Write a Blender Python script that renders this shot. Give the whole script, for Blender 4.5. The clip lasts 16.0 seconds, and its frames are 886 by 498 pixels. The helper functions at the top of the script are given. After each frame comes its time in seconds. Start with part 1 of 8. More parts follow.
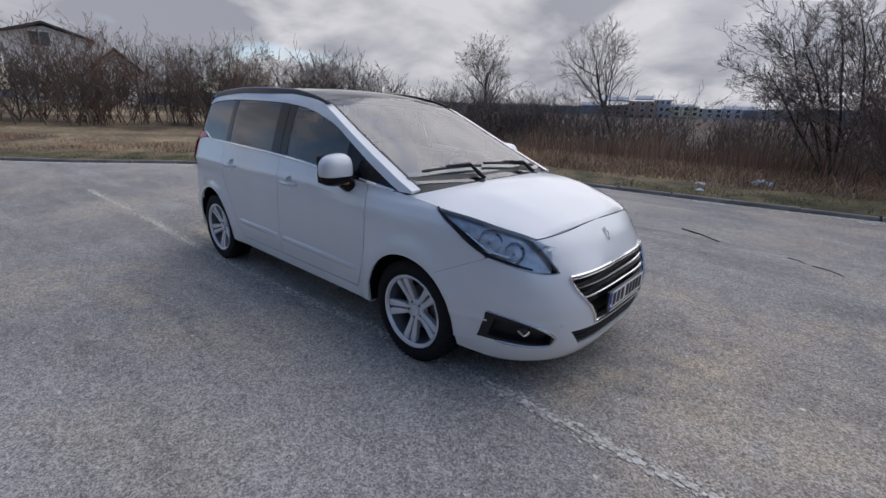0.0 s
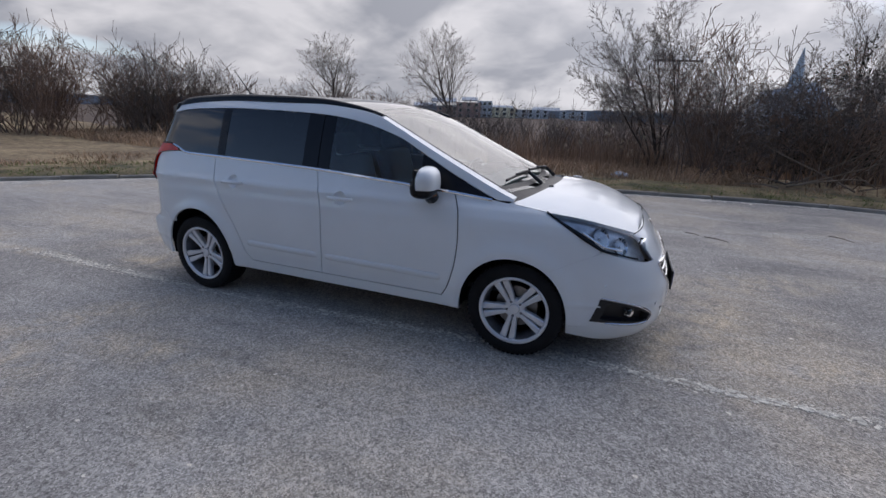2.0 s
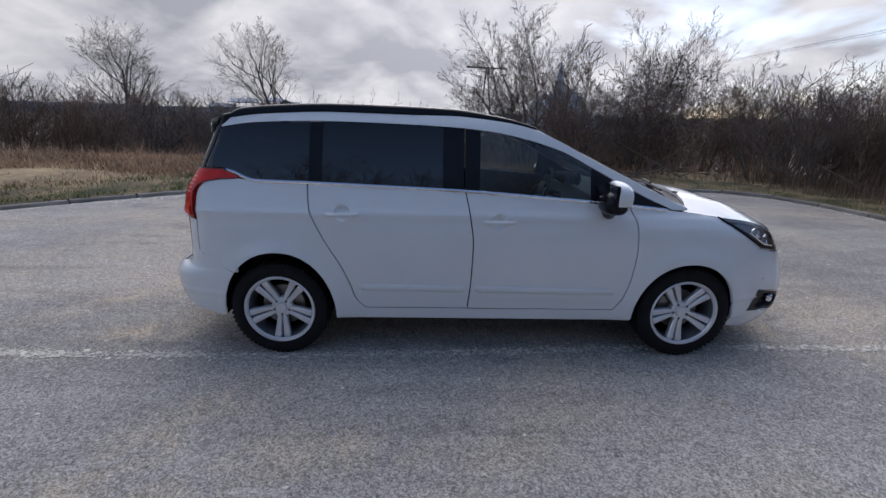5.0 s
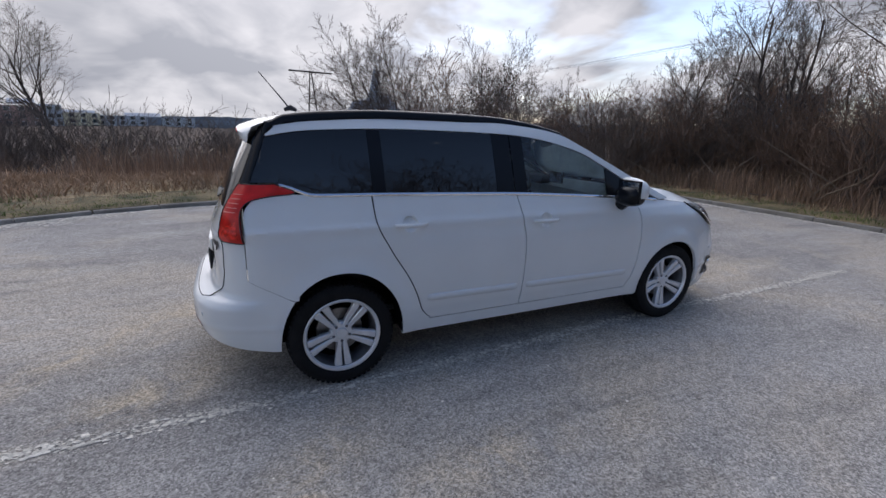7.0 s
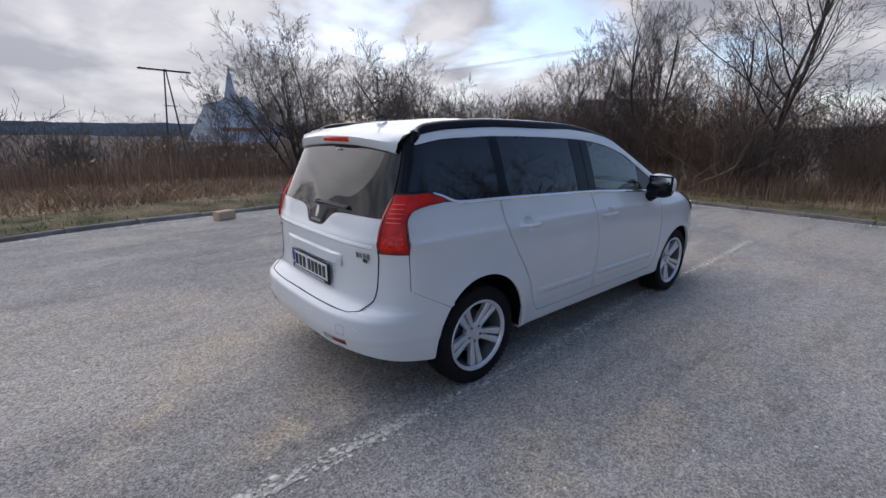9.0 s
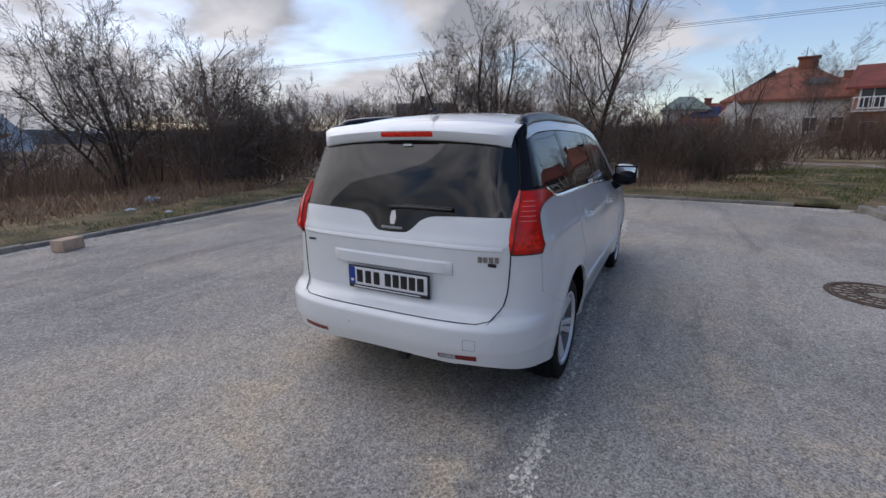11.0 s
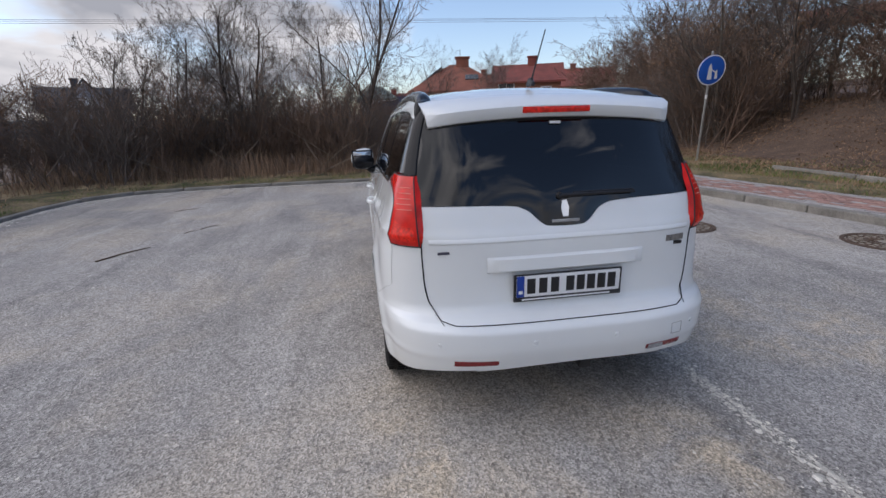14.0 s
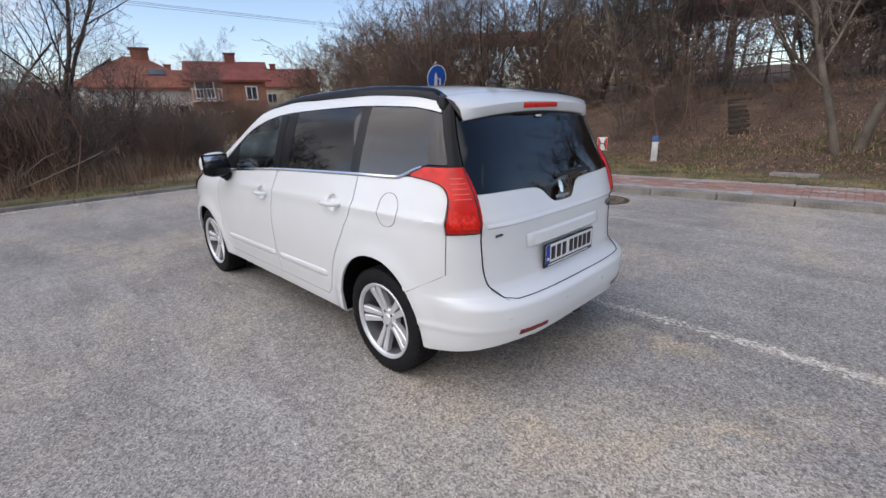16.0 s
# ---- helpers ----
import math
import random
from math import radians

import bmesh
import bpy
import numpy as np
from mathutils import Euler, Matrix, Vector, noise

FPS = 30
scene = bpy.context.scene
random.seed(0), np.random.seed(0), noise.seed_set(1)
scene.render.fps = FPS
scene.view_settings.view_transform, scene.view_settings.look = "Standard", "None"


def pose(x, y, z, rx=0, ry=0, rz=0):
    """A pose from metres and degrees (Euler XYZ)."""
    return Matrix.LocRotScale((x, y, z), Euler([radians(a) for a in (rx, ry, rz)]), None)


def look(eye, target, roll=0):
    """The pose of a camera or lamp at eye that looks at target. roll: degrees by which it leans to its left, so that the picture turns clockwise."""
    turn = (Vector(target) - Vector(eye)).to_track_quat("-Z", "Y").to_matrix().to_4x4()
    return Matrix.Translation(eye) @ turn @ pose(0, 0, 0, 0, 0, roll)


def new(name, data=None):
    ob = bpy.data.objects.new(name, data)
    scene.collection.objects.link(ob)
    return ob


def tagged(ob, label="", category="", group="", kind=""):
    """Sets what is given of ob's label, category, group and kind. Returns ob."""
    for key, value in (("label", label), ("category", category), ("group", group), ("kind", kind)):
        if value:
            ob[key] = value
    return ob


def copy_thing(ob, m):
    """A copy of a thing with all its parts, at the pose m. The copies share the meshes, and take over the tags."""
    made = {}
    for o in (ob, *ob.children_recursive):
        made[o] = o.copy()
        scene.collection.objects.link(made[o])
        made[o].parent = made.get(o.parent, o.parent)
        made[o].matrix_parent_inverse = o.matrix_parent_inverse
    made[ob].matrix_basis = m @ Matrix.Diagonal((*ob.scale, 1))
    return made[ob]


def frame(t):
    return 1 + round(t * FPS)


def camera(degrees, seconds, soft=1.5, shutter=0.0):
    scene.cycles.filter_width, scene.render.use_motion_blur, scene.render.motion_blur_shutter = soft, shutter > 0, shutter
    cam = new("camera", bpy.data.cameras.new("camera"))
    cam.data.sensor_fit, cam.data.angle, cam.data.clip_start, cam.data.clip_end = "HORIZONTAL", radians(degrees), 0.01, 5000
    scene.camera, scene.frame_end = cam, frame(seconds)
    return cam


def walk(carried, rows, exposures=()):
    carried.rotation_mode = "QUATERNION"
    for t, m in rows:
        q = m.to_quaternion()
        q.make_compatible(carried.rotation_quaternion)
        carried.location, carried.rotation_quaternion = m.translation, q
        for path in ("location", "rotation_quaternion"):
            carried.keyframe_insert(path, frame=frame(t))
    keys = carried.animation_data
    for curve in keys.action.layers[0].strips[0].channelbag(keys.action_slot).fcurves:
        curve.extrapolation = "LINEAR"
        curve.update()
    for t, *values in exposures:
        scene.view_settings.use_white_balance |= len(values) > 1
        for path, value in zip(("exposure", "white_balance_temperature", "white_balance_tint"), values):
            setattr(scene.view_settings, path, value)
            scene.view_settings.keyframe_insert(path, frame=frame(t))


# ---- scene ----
cam = camera(89.4, 16.0)
PATH = [
    (0, (3.146, -2.586, 1.501), (1.879, -1.159, 0.902), 1.6),
    (0.5, (2.850, -2.880, 1.523), (1.724, -1.337, 0.931), 1.9),
    (1, (2.546, -3.119, 1.525), (1.563, -1.480, 0.935), 1.8),
    (1.5, (2.205, -3.299, 1.517), (1.367, -1.579, 0.936), 1.8),
    (2, (1.901, -3.522, 1.540), (1.205, -1.739, 0.959), 1.8),
    (2.5, (1.533, -3.570, 1.532), (0.970, -1.741, 0.954), 1.8),
    (3, (1.159, -3.663, 1.555), (0.709, -1.803, 0.974), 1.7),
    (5.5, (-0.741, -3.590, 1.553), (-0.485, -1.684, 1.002), 1.4),
    (6, (-1.080, -3.495, 1.524), (-0.612, -1.626, 0.987), 1.4),
    (6.5, (-1.461, -3.414, 1.538), (-0.815, -1.595, 1.012), 1.3),
    (7, (-1.841, -3.352, 1.534), (-1.045, -1.592, 1.016), 1.1),
    (7.5, (-2.192, -3.175, 1.525), (-1.266, -1.479, 1.011), 0.9),
    (8, (-2.540, -3.036, 1.545), (-1.499, -1.407, 1.033), 0.9),
    (10.5, (-3.915, -1.743, 1.531), (-2.301, -0.667, 1.043), -0.4),
    (11, (-4.039, -1.355, 1.494), (-2.312, -0.474, 1.005), -0.4),
    (11.5, (-4.178, -1.012, 1.497), (-2.375, -0.304, 0.999), -1.0),
    (12, (-4.175, -0.634, 1.478), (-2.308, -0.123, 0.976), -1.1),
    (12.5, (-4.206, -0.215, 1.482), (-2.297, 0.097, 0.972), -1.3),
    (13, (-4.106, 0.158, 1.467), (-2.181, 0.275, 0.940), -1.5),
    (13.5, (-4.035, 0.539, 1.478), (-2.111, 0.463, 0.936), -1.6),
    (14, (-3.922, 0.889, 1.473), (-2.025, 0.586, 0.918), -1.7),
    (14.5, (-3.774, 1.270, 1.477), (-1.934, 0.722, 0.917), -1.8),
    (15, (-3.666, 1.609, 1.475), (-1.936, 0.783, 0.903), -2.0),
    (15.5, (-3.462, 1.946, 1.474), (-1.913, 0.822, 0.892), -2.0),
    (16, (-3.327, 2.271, 1.480), (-1.962, 0.931, 0.896), -1.8),
]
EXPOSURES = [(0, 0.60, 6190, 16), (5, 0.76, 6190, 16), (8, 0.76, 6190, 16), (11, 0.60, 6210, 16), (14, 0.82, 6280, 16), (15, 0.96, 6350, 16), (16, 0.98, 6420, 16)]
walk(cam, [(t, look(eye, target, roll)) for t, eye, target, roll in PATH], EXPOSURES)

# ---- world and sun ----
SUN_AZ, SUN_EL = 78.0, 38.0      # degrees from +x towards +y, and above the horizon
world = bpy.data.worlds.new("world")
scene.world = world
world.use_nodes = True
wn, wl = world.node_tree.nodes, world.node_tree.links
wn.clear()


def wnode(kind, **kw):
    n = wn.new(kind)
    for k, v in kw.items():
        n.inputs[k].default_value = v
    return n


sky = wn.new("ShaderNodeTexSky")
sky.sky_type, sky.sun_disc = "NISHITA", False
sky.sun_elevation, sky.sun_rotation = radians(SUN_EL), radians(90 - SUN_AZ)
sky.air_density, sky.dust_density = 1.0, 0.7
tc = wn.new("ShaderNodeTexCoord")
sep = wn.new("ShaderNodeSeparateXYZ")
wl.new(tc.outputs["Generated"], sep.inputs[0])


def wmath(op, a, b=None, clamp=False):
    n = wn.new("ShaderNodeMath")
    n.operation, n.use_clamp = op, clamp
    for i, v in enumerate((a, b)):
        if v is None:
            continue
        if isinstance(v, (int, float)):
            n.inputs[i].default_value = v
        else:
            wl.new(v, n.inputs[i])
    return n.outputs[0]


# a broken cloud layer seen from below: banks narrow towards the horizon
lift = wmath("ADD", wmath("MAXIMUM", sep.outputs[2], 0.0), 0.36)
comb = wn.new("ShaderNodeCombineXYZ")
wl.new(wmath("DIVIDE", sep.outputs[0], lift), comb.inputs[0])
wl.new(wmath("DIVIDE", sep.outputs[1], lift), comb.inputs[1])
comb.inputs[2].default_value = 3.7
n1 = wnode("ShaderNodeTexNoise", Scale=1.45, Detail=5.0, Roughness=0.5, Distortion=0.3)
n2 = wnode("ShaderNodeTexNoise", Scale=2.0, Detail=4.0, Roughness=0.48, Distortion=0.5)
n3 = wnode("ShaderNodeTexNoise", Scale=6.0, Detail=5.0, Roughness=0.55, Distortion=0.4)
for n in (n1, n2, n3):
    wl.new(comb.outputs[0], n.inputs["Vector"])
# closed over the sun's side, broken away from it
side = wmath("SUBTRACT", wmath("MULTIPLY", sep.outputs[1], 0.22), wmath("MULTIPLY", sep.outputs[0], 0.06))
n4 = wnode("ShaderNodeTexNoise", Scale=4.6, Detail=6.0, Roughness=0.5, Distortion=0.5)
wl.new(comb.outputs[0], n4.inputs["Vector"])
# overhead the layer breaks into smaller clouds
over = wmath("MULTIPLY", wmath("SUBTRACT", sep.outputs[2], 0.15), 2.2, True)
broken = wmath("ADD", wmath("MULTIPLY", n1.outputs[0], wmath("SUBTRACT", 1.0, wmath("MULTIPLY", over, 0.8))), wmath("MULTIPLY", n4.outputs[0], wmath("MULTIPLY", over, 0.8)))
level = wmath("ADD", wmath("MULTIPLY", over, 0.055), 0.445)
cover = wmath("MULTIPLY", wmath("SUBTRACT", wmath("ADD", broken, side), level), 8.0, True)
tone = wmath("ADD", wmath("MULTIPLY", n2.outputs[0], wmath("SUBTRACT", 0.82, wmath("MULTIPLY", over, 0.4))), wmath("MULTIPLY", n3.outputs[0], wmath("ADD", 0.18, wmath("MULTIPLY", over, 0.4))))
shade = wn.new("ShaderNodeValToRGB")
wl.new(tone, shade.inputs[0])
shade.color_ramp.elements[0].position, shade.color_ramp.elements[0].color = 0.41, (2.3, 2.4, 2.55, 1)
shade.color_ramp.elements[1].position, shade.color_ramp.elements[1].color = 0.60, (4.7, 4.65, 4.55, 1)
# clouds away from the sun are lit from the front
front = wn.new("ShaderNodeVectorMath")
front.operation = "SCALE"
wl.new(shade.outputs[0], front.inputs[0])
high = wmath("MULTIPLY", wmath("SUBTRACT", sep.outputs[2], 0.38), 2.2, True)
away = wmath("MULTIPLY", wmath("MAXIMUM", wmath("MULTIPLY", sep.outputs[1], -1.0), 0.0), 0.9)
wl.new(wmath("SUBTRACT", wmath("ADD", wmath("ADD", 0.98, wmath("MULTIPLY", high, 1.3)), away), wmath("MULTIPLY", sep.outputs[1], 0.10)), front.inputs["Scale"])
mixc = wn.new("ShaderNodeMix")
mixc.data_type = "RGBA"
wl.new(cover, mixc.inputs["Factor"])
wl.new(sky.outputs[0], mixc.inputs["A"])
wl.new(front.outputs[0], mixc.inputs["B"])
# thin cloud glows round the hidden sun
sdir = Vector((math.cos(radians(SUN_AZ)) * math.cos(radians(SUN_EL)), math.sin(radians(SUN_AZ)) * math.cos(radians(SUN_EL)), math.sin(radians(SUN_EL))))
dot = wn.new("ShaderNodeVectorMath")
dot.operation = "DOT_PRODUCT"
wl.new(tc.outputs["Generated"], dot.inputs[0])
dot.inputs[1].default_value = sdir
glow = wmath("MULTIPLY", wmath("POWER", wmath("MAXIMUM", dot.outputs["Value"], 0.0), 6.0), 2.2)
addg = wn.new("ShaderNodeVectorMath")
addg.operation = "ADD"
wl.new(mixc.outputs["Result"], addg.inputs[0])
wl.new(glow, addg.inputs[1])
bg = wn.new("ShaderNodeBackground")
bg.inputs["Strength"].default_value = 0.10
wl.new(addg.outputs[0], bg.inputs["Color"])
wo = wn.new("ShaderNodeOutputWorld")
wl.new(bg.outputs[0], wo.inputs["Surface"])

sun = new("sun", bpy.data.lights.new("sun", "SUN"))
sun.data.energy, sun.data.angle, sun.data.color = 0.75, radians(90), (1.0, 0.96, 0.91)
sd = Vector((math.cos(radians(SUN_AZ)) * math.cos(radians(SUN_EL)), math.sin(radians(SUN_AZ)) * math.cos(radians(SUN_EL)), math.sin(radians(SUN_EL))))
sun.matrix_world = look(sd * 50, (0, 0, 0))

# ---- materials ----
def mat_base(name):
    m = bpy.data.materials.new(name)
    m.use_nodes = True
    nt = m.node_tree
    return m, nt.nodes, nt.links, nt.nodes["Principled BSDF"]


def mat(name, col, rough=0.5, metal=0.0, var=0.15, scale=8.0, bump=0.0, bscale=60.0, fine=0.0, coat=0.0, rand=0.0, island=0.0, spec=0.5, col2=None, back=None):
    """A procedural surface: base colour, broad stains, fine grain and relief."""
    m, n, l, b = mat_base(name)
    co = n.new("ShaderNodeTexCoord")
    b.inputs["Roughness"].default_value, b.inputs["Metallic"].default_value = rough, metal
    b.inputs["Specular IOR Level"].default_value = spec
    if coat:
        b.inputs["Coat Weight"].default_value, b.inputs["Coat Roughness"].default_value = coat, 0.03
    nz = n.new("ShaderNodeTexNoise")
    nz.inputs["Scale"].default_value, nz.inputs["Detail"].default_value = scale, 6
    l.new(co.outputs["Object"], nz.inputs["Vector"])
    ramp = n.new("ShaderNodeValToRGB")
    lo = [c * (1 - var) for c in col]
    hi = [min(1, c * (1 + var)) for c in (col2 or col)]
    ramp.color_ramp.elements[0].position, ramp.color_ramp.elements[0].color = 0.3, (*lo, 1)
    ramp.color_ramp.elements[1].position, ramp.color_ramp.elements[1].color = 0.7, (*hi, 1)
    l.new(nz.outputs[0], ramp.inputs[0])
    out = ramp.outputs[0]
    if fine:
        nf = n.new("ShaderNodeTexNoise")
        nf.inputs["Scale"].default_value, nf.inputs["Detail"].default_value = scale * 14, 4
        l.new(co.outputs["Object"], nf.inputs["Vector"])
        r2 = n.new("ShaderNodeMapRange")
        r2.inputs["From Min"].default_value, r2.inputs["From Max"].default_value = 0.3, 0.7
        r2.inputs["To Min"].default_value, r2.inputs["To Max"].default_value = 1 - fine, 1 + fine
        l.new(nf.outputs[0], r2.inputs["Value"])
        mx = n.new("ShaderNodeVectorMath")
        mx.operation = "SCALE"
        l.new(out, mx.inputs[0])
        l.new(r2.outputs[0], mx.inputs["Scale"])
        out = mx.outputs[0]
    if rand or island:
        src = n.new("ShaderNodeObjectInfo").outputs["Random"] if rand else n.new("ShaderNodeNewGeometry").outputs["Random Per Island"]
        r3 = n.new("ShaderNodeMapRange")
        a = rand or island
        r3.inputs["To Min"].default_value, r3.inputs["To Max"].default_value = 1 - a, 1 + a
        l.new(src, r3.inputs["Value"])
        mx = n.new("ShaderNodeVectorMath")
        mx.operation = "SCALE"
        l.new(out, mx.inputs[0])
        l.new(r3.outputs[0], mx.inputs["Scale"])
        out = mx.outputs[0]
    l.new(out, b.inputs["Base Color"])
    if bump:
        nb = n.new("ShaderNodeTexNoise")
        nb.inputs["Scale"].default_value, nb.inputs["Detail"].default_value = bscale, 5
        l.new(co.outputs["Object"], nb.inputs["Vector"])
        bp = n.new("ShaderNodeBump")
        bp.inputs["Strength"].default_value, bp.inputs["Distance"].default_value = bump, 0.02
        l.new(nb.outputs[0], bp.inputs["Height"])
        l.new(bp.outputs[0], b.inputs["Normal"])
    return m


def glass_mat(name, tint, gloss=1.0, ior=1.5):
    """A thin tinted pane: it lets light straight through and mirrors by Fresnel."""
    m, n, l, b = mat_base(name)
    n.remove(b)
    tr, gl = n.new("ShaderNodeBsdfTransparent"), n.new("ShaderNodeBsdfGlossy")
    tr.inputs["Color"].default_value = (*tint, 1)
    gl.inputs["Roughness"].default_value = 0.015
    gl.inputs["Color"].default_value = (gloss, gloss, gloss, 1)
    fr, mx = n.new("ShaderNodeFresnel"), n.new("ShaderNodeMixShader")
    fr.inputs["IOR"].default_value = ior
    l.new(fr.outputs[0], mx.inputs[0])
    l.new(tr.outputs[0], mx.inputs[1])
    l.new(gl.outputs[0], mx.inputs[2])
    l.new(mx.outputs[0], n["Material Output"].inputs["Surface"])
    return m


PAINT = mat("pearl_white_paint", (0.775, 0.80, 0.80), 0.42, var=0.02, scale=3, coat=1.0, spec=0.5)
BLACKG = mat("gloss_black_plastic", (0.008, 0.009, 0.012), 0.14, var=0.1, spec=0.2)
BLACKP = mat("matt_black_plastic", (0.014, 0.014, 0.016), 0.5, var=0.2, scale=30, bump=0.1, bscale=400)
SHELL = mat("dark_inner_shell", (0.006, 0.006, 0.007), 0.95, var=0.2, spec=0.05)
RUBBER = mat("tyre_rubber", (0.009, 0.009, 0.010), 0.75, var=0.3, scale=14, fine=0.2, bump=0.2, bscale=150, spec=0.25)
ALLOY = mat("silver_alloy", (0.74, 0.75, 0.77), 0.28, 0.45, var=0.06, scale=9)
# darker copy of the silver alloy, with shade put into its colour
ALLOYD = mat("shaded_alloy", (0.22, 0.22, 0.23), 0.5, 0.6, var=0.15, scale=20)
MIRROR = mat("mirror_glass", (0.55, 0.57, 0.60), 0.03, 1.0, var=0.02)
CHROME = mat("chrome", (0.82, 0.83, 0.85), 0.10, 1.0, var=0.03)
STEEL = mat("brake_steel", (0.3, 0.29, 0.28), 0.4, 0.9, var=0.2, scale=40)
TRIM = mat("dull_steel_trim", (0.62, 0.63, 0.66), 0.25, 0.9, var=0.04)
PRIVACY = glass_mat("privacy_glass", (0.006, 0.009, 0.015), 1.0, 1.62)
SIDEGLASS = glass_mat("side_glass", (0.62, 0.70, 0.70), 1.0, 1.6)
SCREEN = glass_mat("windscreen_glass", (0.72, 0.80, 0.80), ior=2.15)
LENS = glass_mat("clear_lamp_lens", (0.9, 0.92, 0.95))
RED = mat("red_lamp_plastic", (0.62, 0.014, 0.008), 0.22, var=0.3, scale=14, coat=0.15, spec=0.3)
REDDK = mat("dark_red_lamp_plastic", (0.72, 0.022, 0.010), 0.2, var=0.45, scale=60, coat=0.15, spec=0.3)
REDLT = mat("pale_red_lamp_stripe", (0.80, 0.22, 0.17), 0.15, var=0.1, coat=0.2)
REFLR = mat("dark_red_reflector", (0.20, 0.010, 0.014), 0.2, var=0.3, scale=80, coat=0.3)
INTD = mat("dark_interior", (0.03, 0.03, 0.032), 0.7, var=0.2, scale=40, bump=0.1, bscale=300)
# grey lightened to stand for daylight that the opaque roof glass keeps out
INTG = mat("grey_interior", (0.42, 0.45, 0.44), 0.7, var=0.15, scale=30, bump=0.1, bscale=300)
CLOTH = mat("dark_seat_cloth", (0.045, 0.045, 0.05), 0.9, var=0.25, scale=40, fine=0.2, bump=0.3, bscale=500)
LIGHTCLOTH = mat("pale_headlining", (0.40, 0.39, 0.37), 0.9, var=0.1, scale=20)
WHITE = mat("white_plate", (0.78, 0.79, 0.80), 0.35, var=0.03)
BLUEP = mat("blue_plate_band", (0.01, 0.05, 0.32), 0.4, var=0.05)
INK = mat("black_ink", (0.012, 0.012, 0.014), 0.4, var=0.05)
AMBER = mat("amber_lamp", (0.7, 0.25, 0.03), 0.2, var=0.1)

# ---- shaping helpers ----
def pch(knots):
    """A smooth curve through (a, b) knots that never overshoots them."""
    ks = sorted(knots)
    X, Y = [k[0] for k in ks], [k[1] for k in ks]
    h = [X[i + 1] - X[i] for i in range(len(X) - 1)]
    d = [(Y[i + 1] - Y[i]) / h[i] for i in range(len(h))]
    m = [d[0]] + [0.0 if d[i - 1] * d[i] <= 0 else 2 * d[i - 1] * d[i] / (d[i - 1] + d[i]) for i in range(1, len(d))] + [d[-1]]

    def slow(x):
        i = max(j for j in range(len(h)) if X[j] <= x) if x > X[0] else 0
        t = (x - X[i]) / h[i]
        return (Y[i] * (1 + 2 * t) * (1 - t) ** 2 + m[i] * h[i] * t * (1 - t) ** 2 + Y[i + 1] * t * t * (3 - 2 * t) + m[i + 1] * h[i] * t * t * (t - 1))
    N = 400
    lo, step = X[0], (X[-1] - X[0]) / N
    tab = [slow(min(X[-1], lo + step * i)) for i in range(N + 1)]

    def f(x):
        q = (x - lo) / step
        if q <= 0:
            return tab[0]
        if q >= N:
            return tab[N]
        i = int(q)
        return tab[i] + (tab[i + 1] - tab[i]) * (q - i)
    return f


def sstep(a, b, x):
    t = min(1, max(0, (x - a) / (b - a)))
    return t * t * (3 - 2 * t)


def mesh_of(name, bm, material, sharp=35, smooth=True):
    me = bpy.data.meshes.new(name)
    bm.to_mesh(me)
    bm.free()
    if smooth and len(me.polygons):
        me.shade_smooth()
        me.set_sharp_from_angle(angle=radians(sharp))
    for mm in (material if isinstance(material, (list, tuple)) else [material]):
        me.materials.append(mm)
    return me


def part(name, bm, material, parent=None, label="", sharp=35, smooth=True):
    ob = new(name, mesh_of(name, bm, material, sharp, smooth))
    if parent is not None:
        ob.parent = parent
    if label:
        tagged(ob, label)
    return ob


def raw(name, verts, faces, material, parent=None, smooth=False):
    me = bpy.data.meshes.new(name)
    me.from_pydata(verts, [], faces)
    if smooth:
        me.shade_smooth()
    for mm in (material if isinstance(material, (list, tuple)) else [material]):
        me.materials.append(mm)
    ob = new(name, me)
    if parent is not None:
        ob.parent = parent
    return ob


def empty(name, label, category, m=None, group=""):
    e = new(name)
    e.empty_display_size = 0.1
    if m is not None:
        e.matrix_world = m
    return tagged(e, label, category, group)


def bm_grid(rows):
    """A sheet through rows of points."""
    bm = bmesh.new()
    vs = [[bm.verts.new(p) for p in r] for r in rows]
    for a, b in zip(vs, vs[1:]):
        for i in range(len(a) - 1):
            try:
                bm.faces.new((a[i], a[i + 1], b[i + 1], b[i]))
            except ValueError:
                pass
    return bm


def flange(bm, toward, depth):
    """Turn the open rim of a sheet inwards, towards a vector or by a function of the place, to give it its thickness."""
    rim = [e for e in bm.edges if e.is_boundary]
    r = bmesh.ops.extrude_edge_only(bm, edges=rim)
    for v in r["geom"]:
        if isinstance(v, bmesh.types.BMVert):
            d = toward(v.co) if callable(toward) else Vector(toward)
            v.co += d * depth


def ease(bm, times):
    """Even out a sheet's inner points, so that it mirrors without ripples."""
    inner = [v for v in bm.verts if not v.is_boundary]
    for _ in range(times):
        bmesh.ops.smooth_vert(bm, verts=inner, factor=0.5, use_axis_x=True, use_axis_y=True, use_axis_z=True)


def fix(bm):
    bmesh.ops.remove_doubles(bm, verts=bm.verts, dist=0.00005)
    bmesh.ops.recalc_face_normals(bm, faces=bm.faces)
    return bm


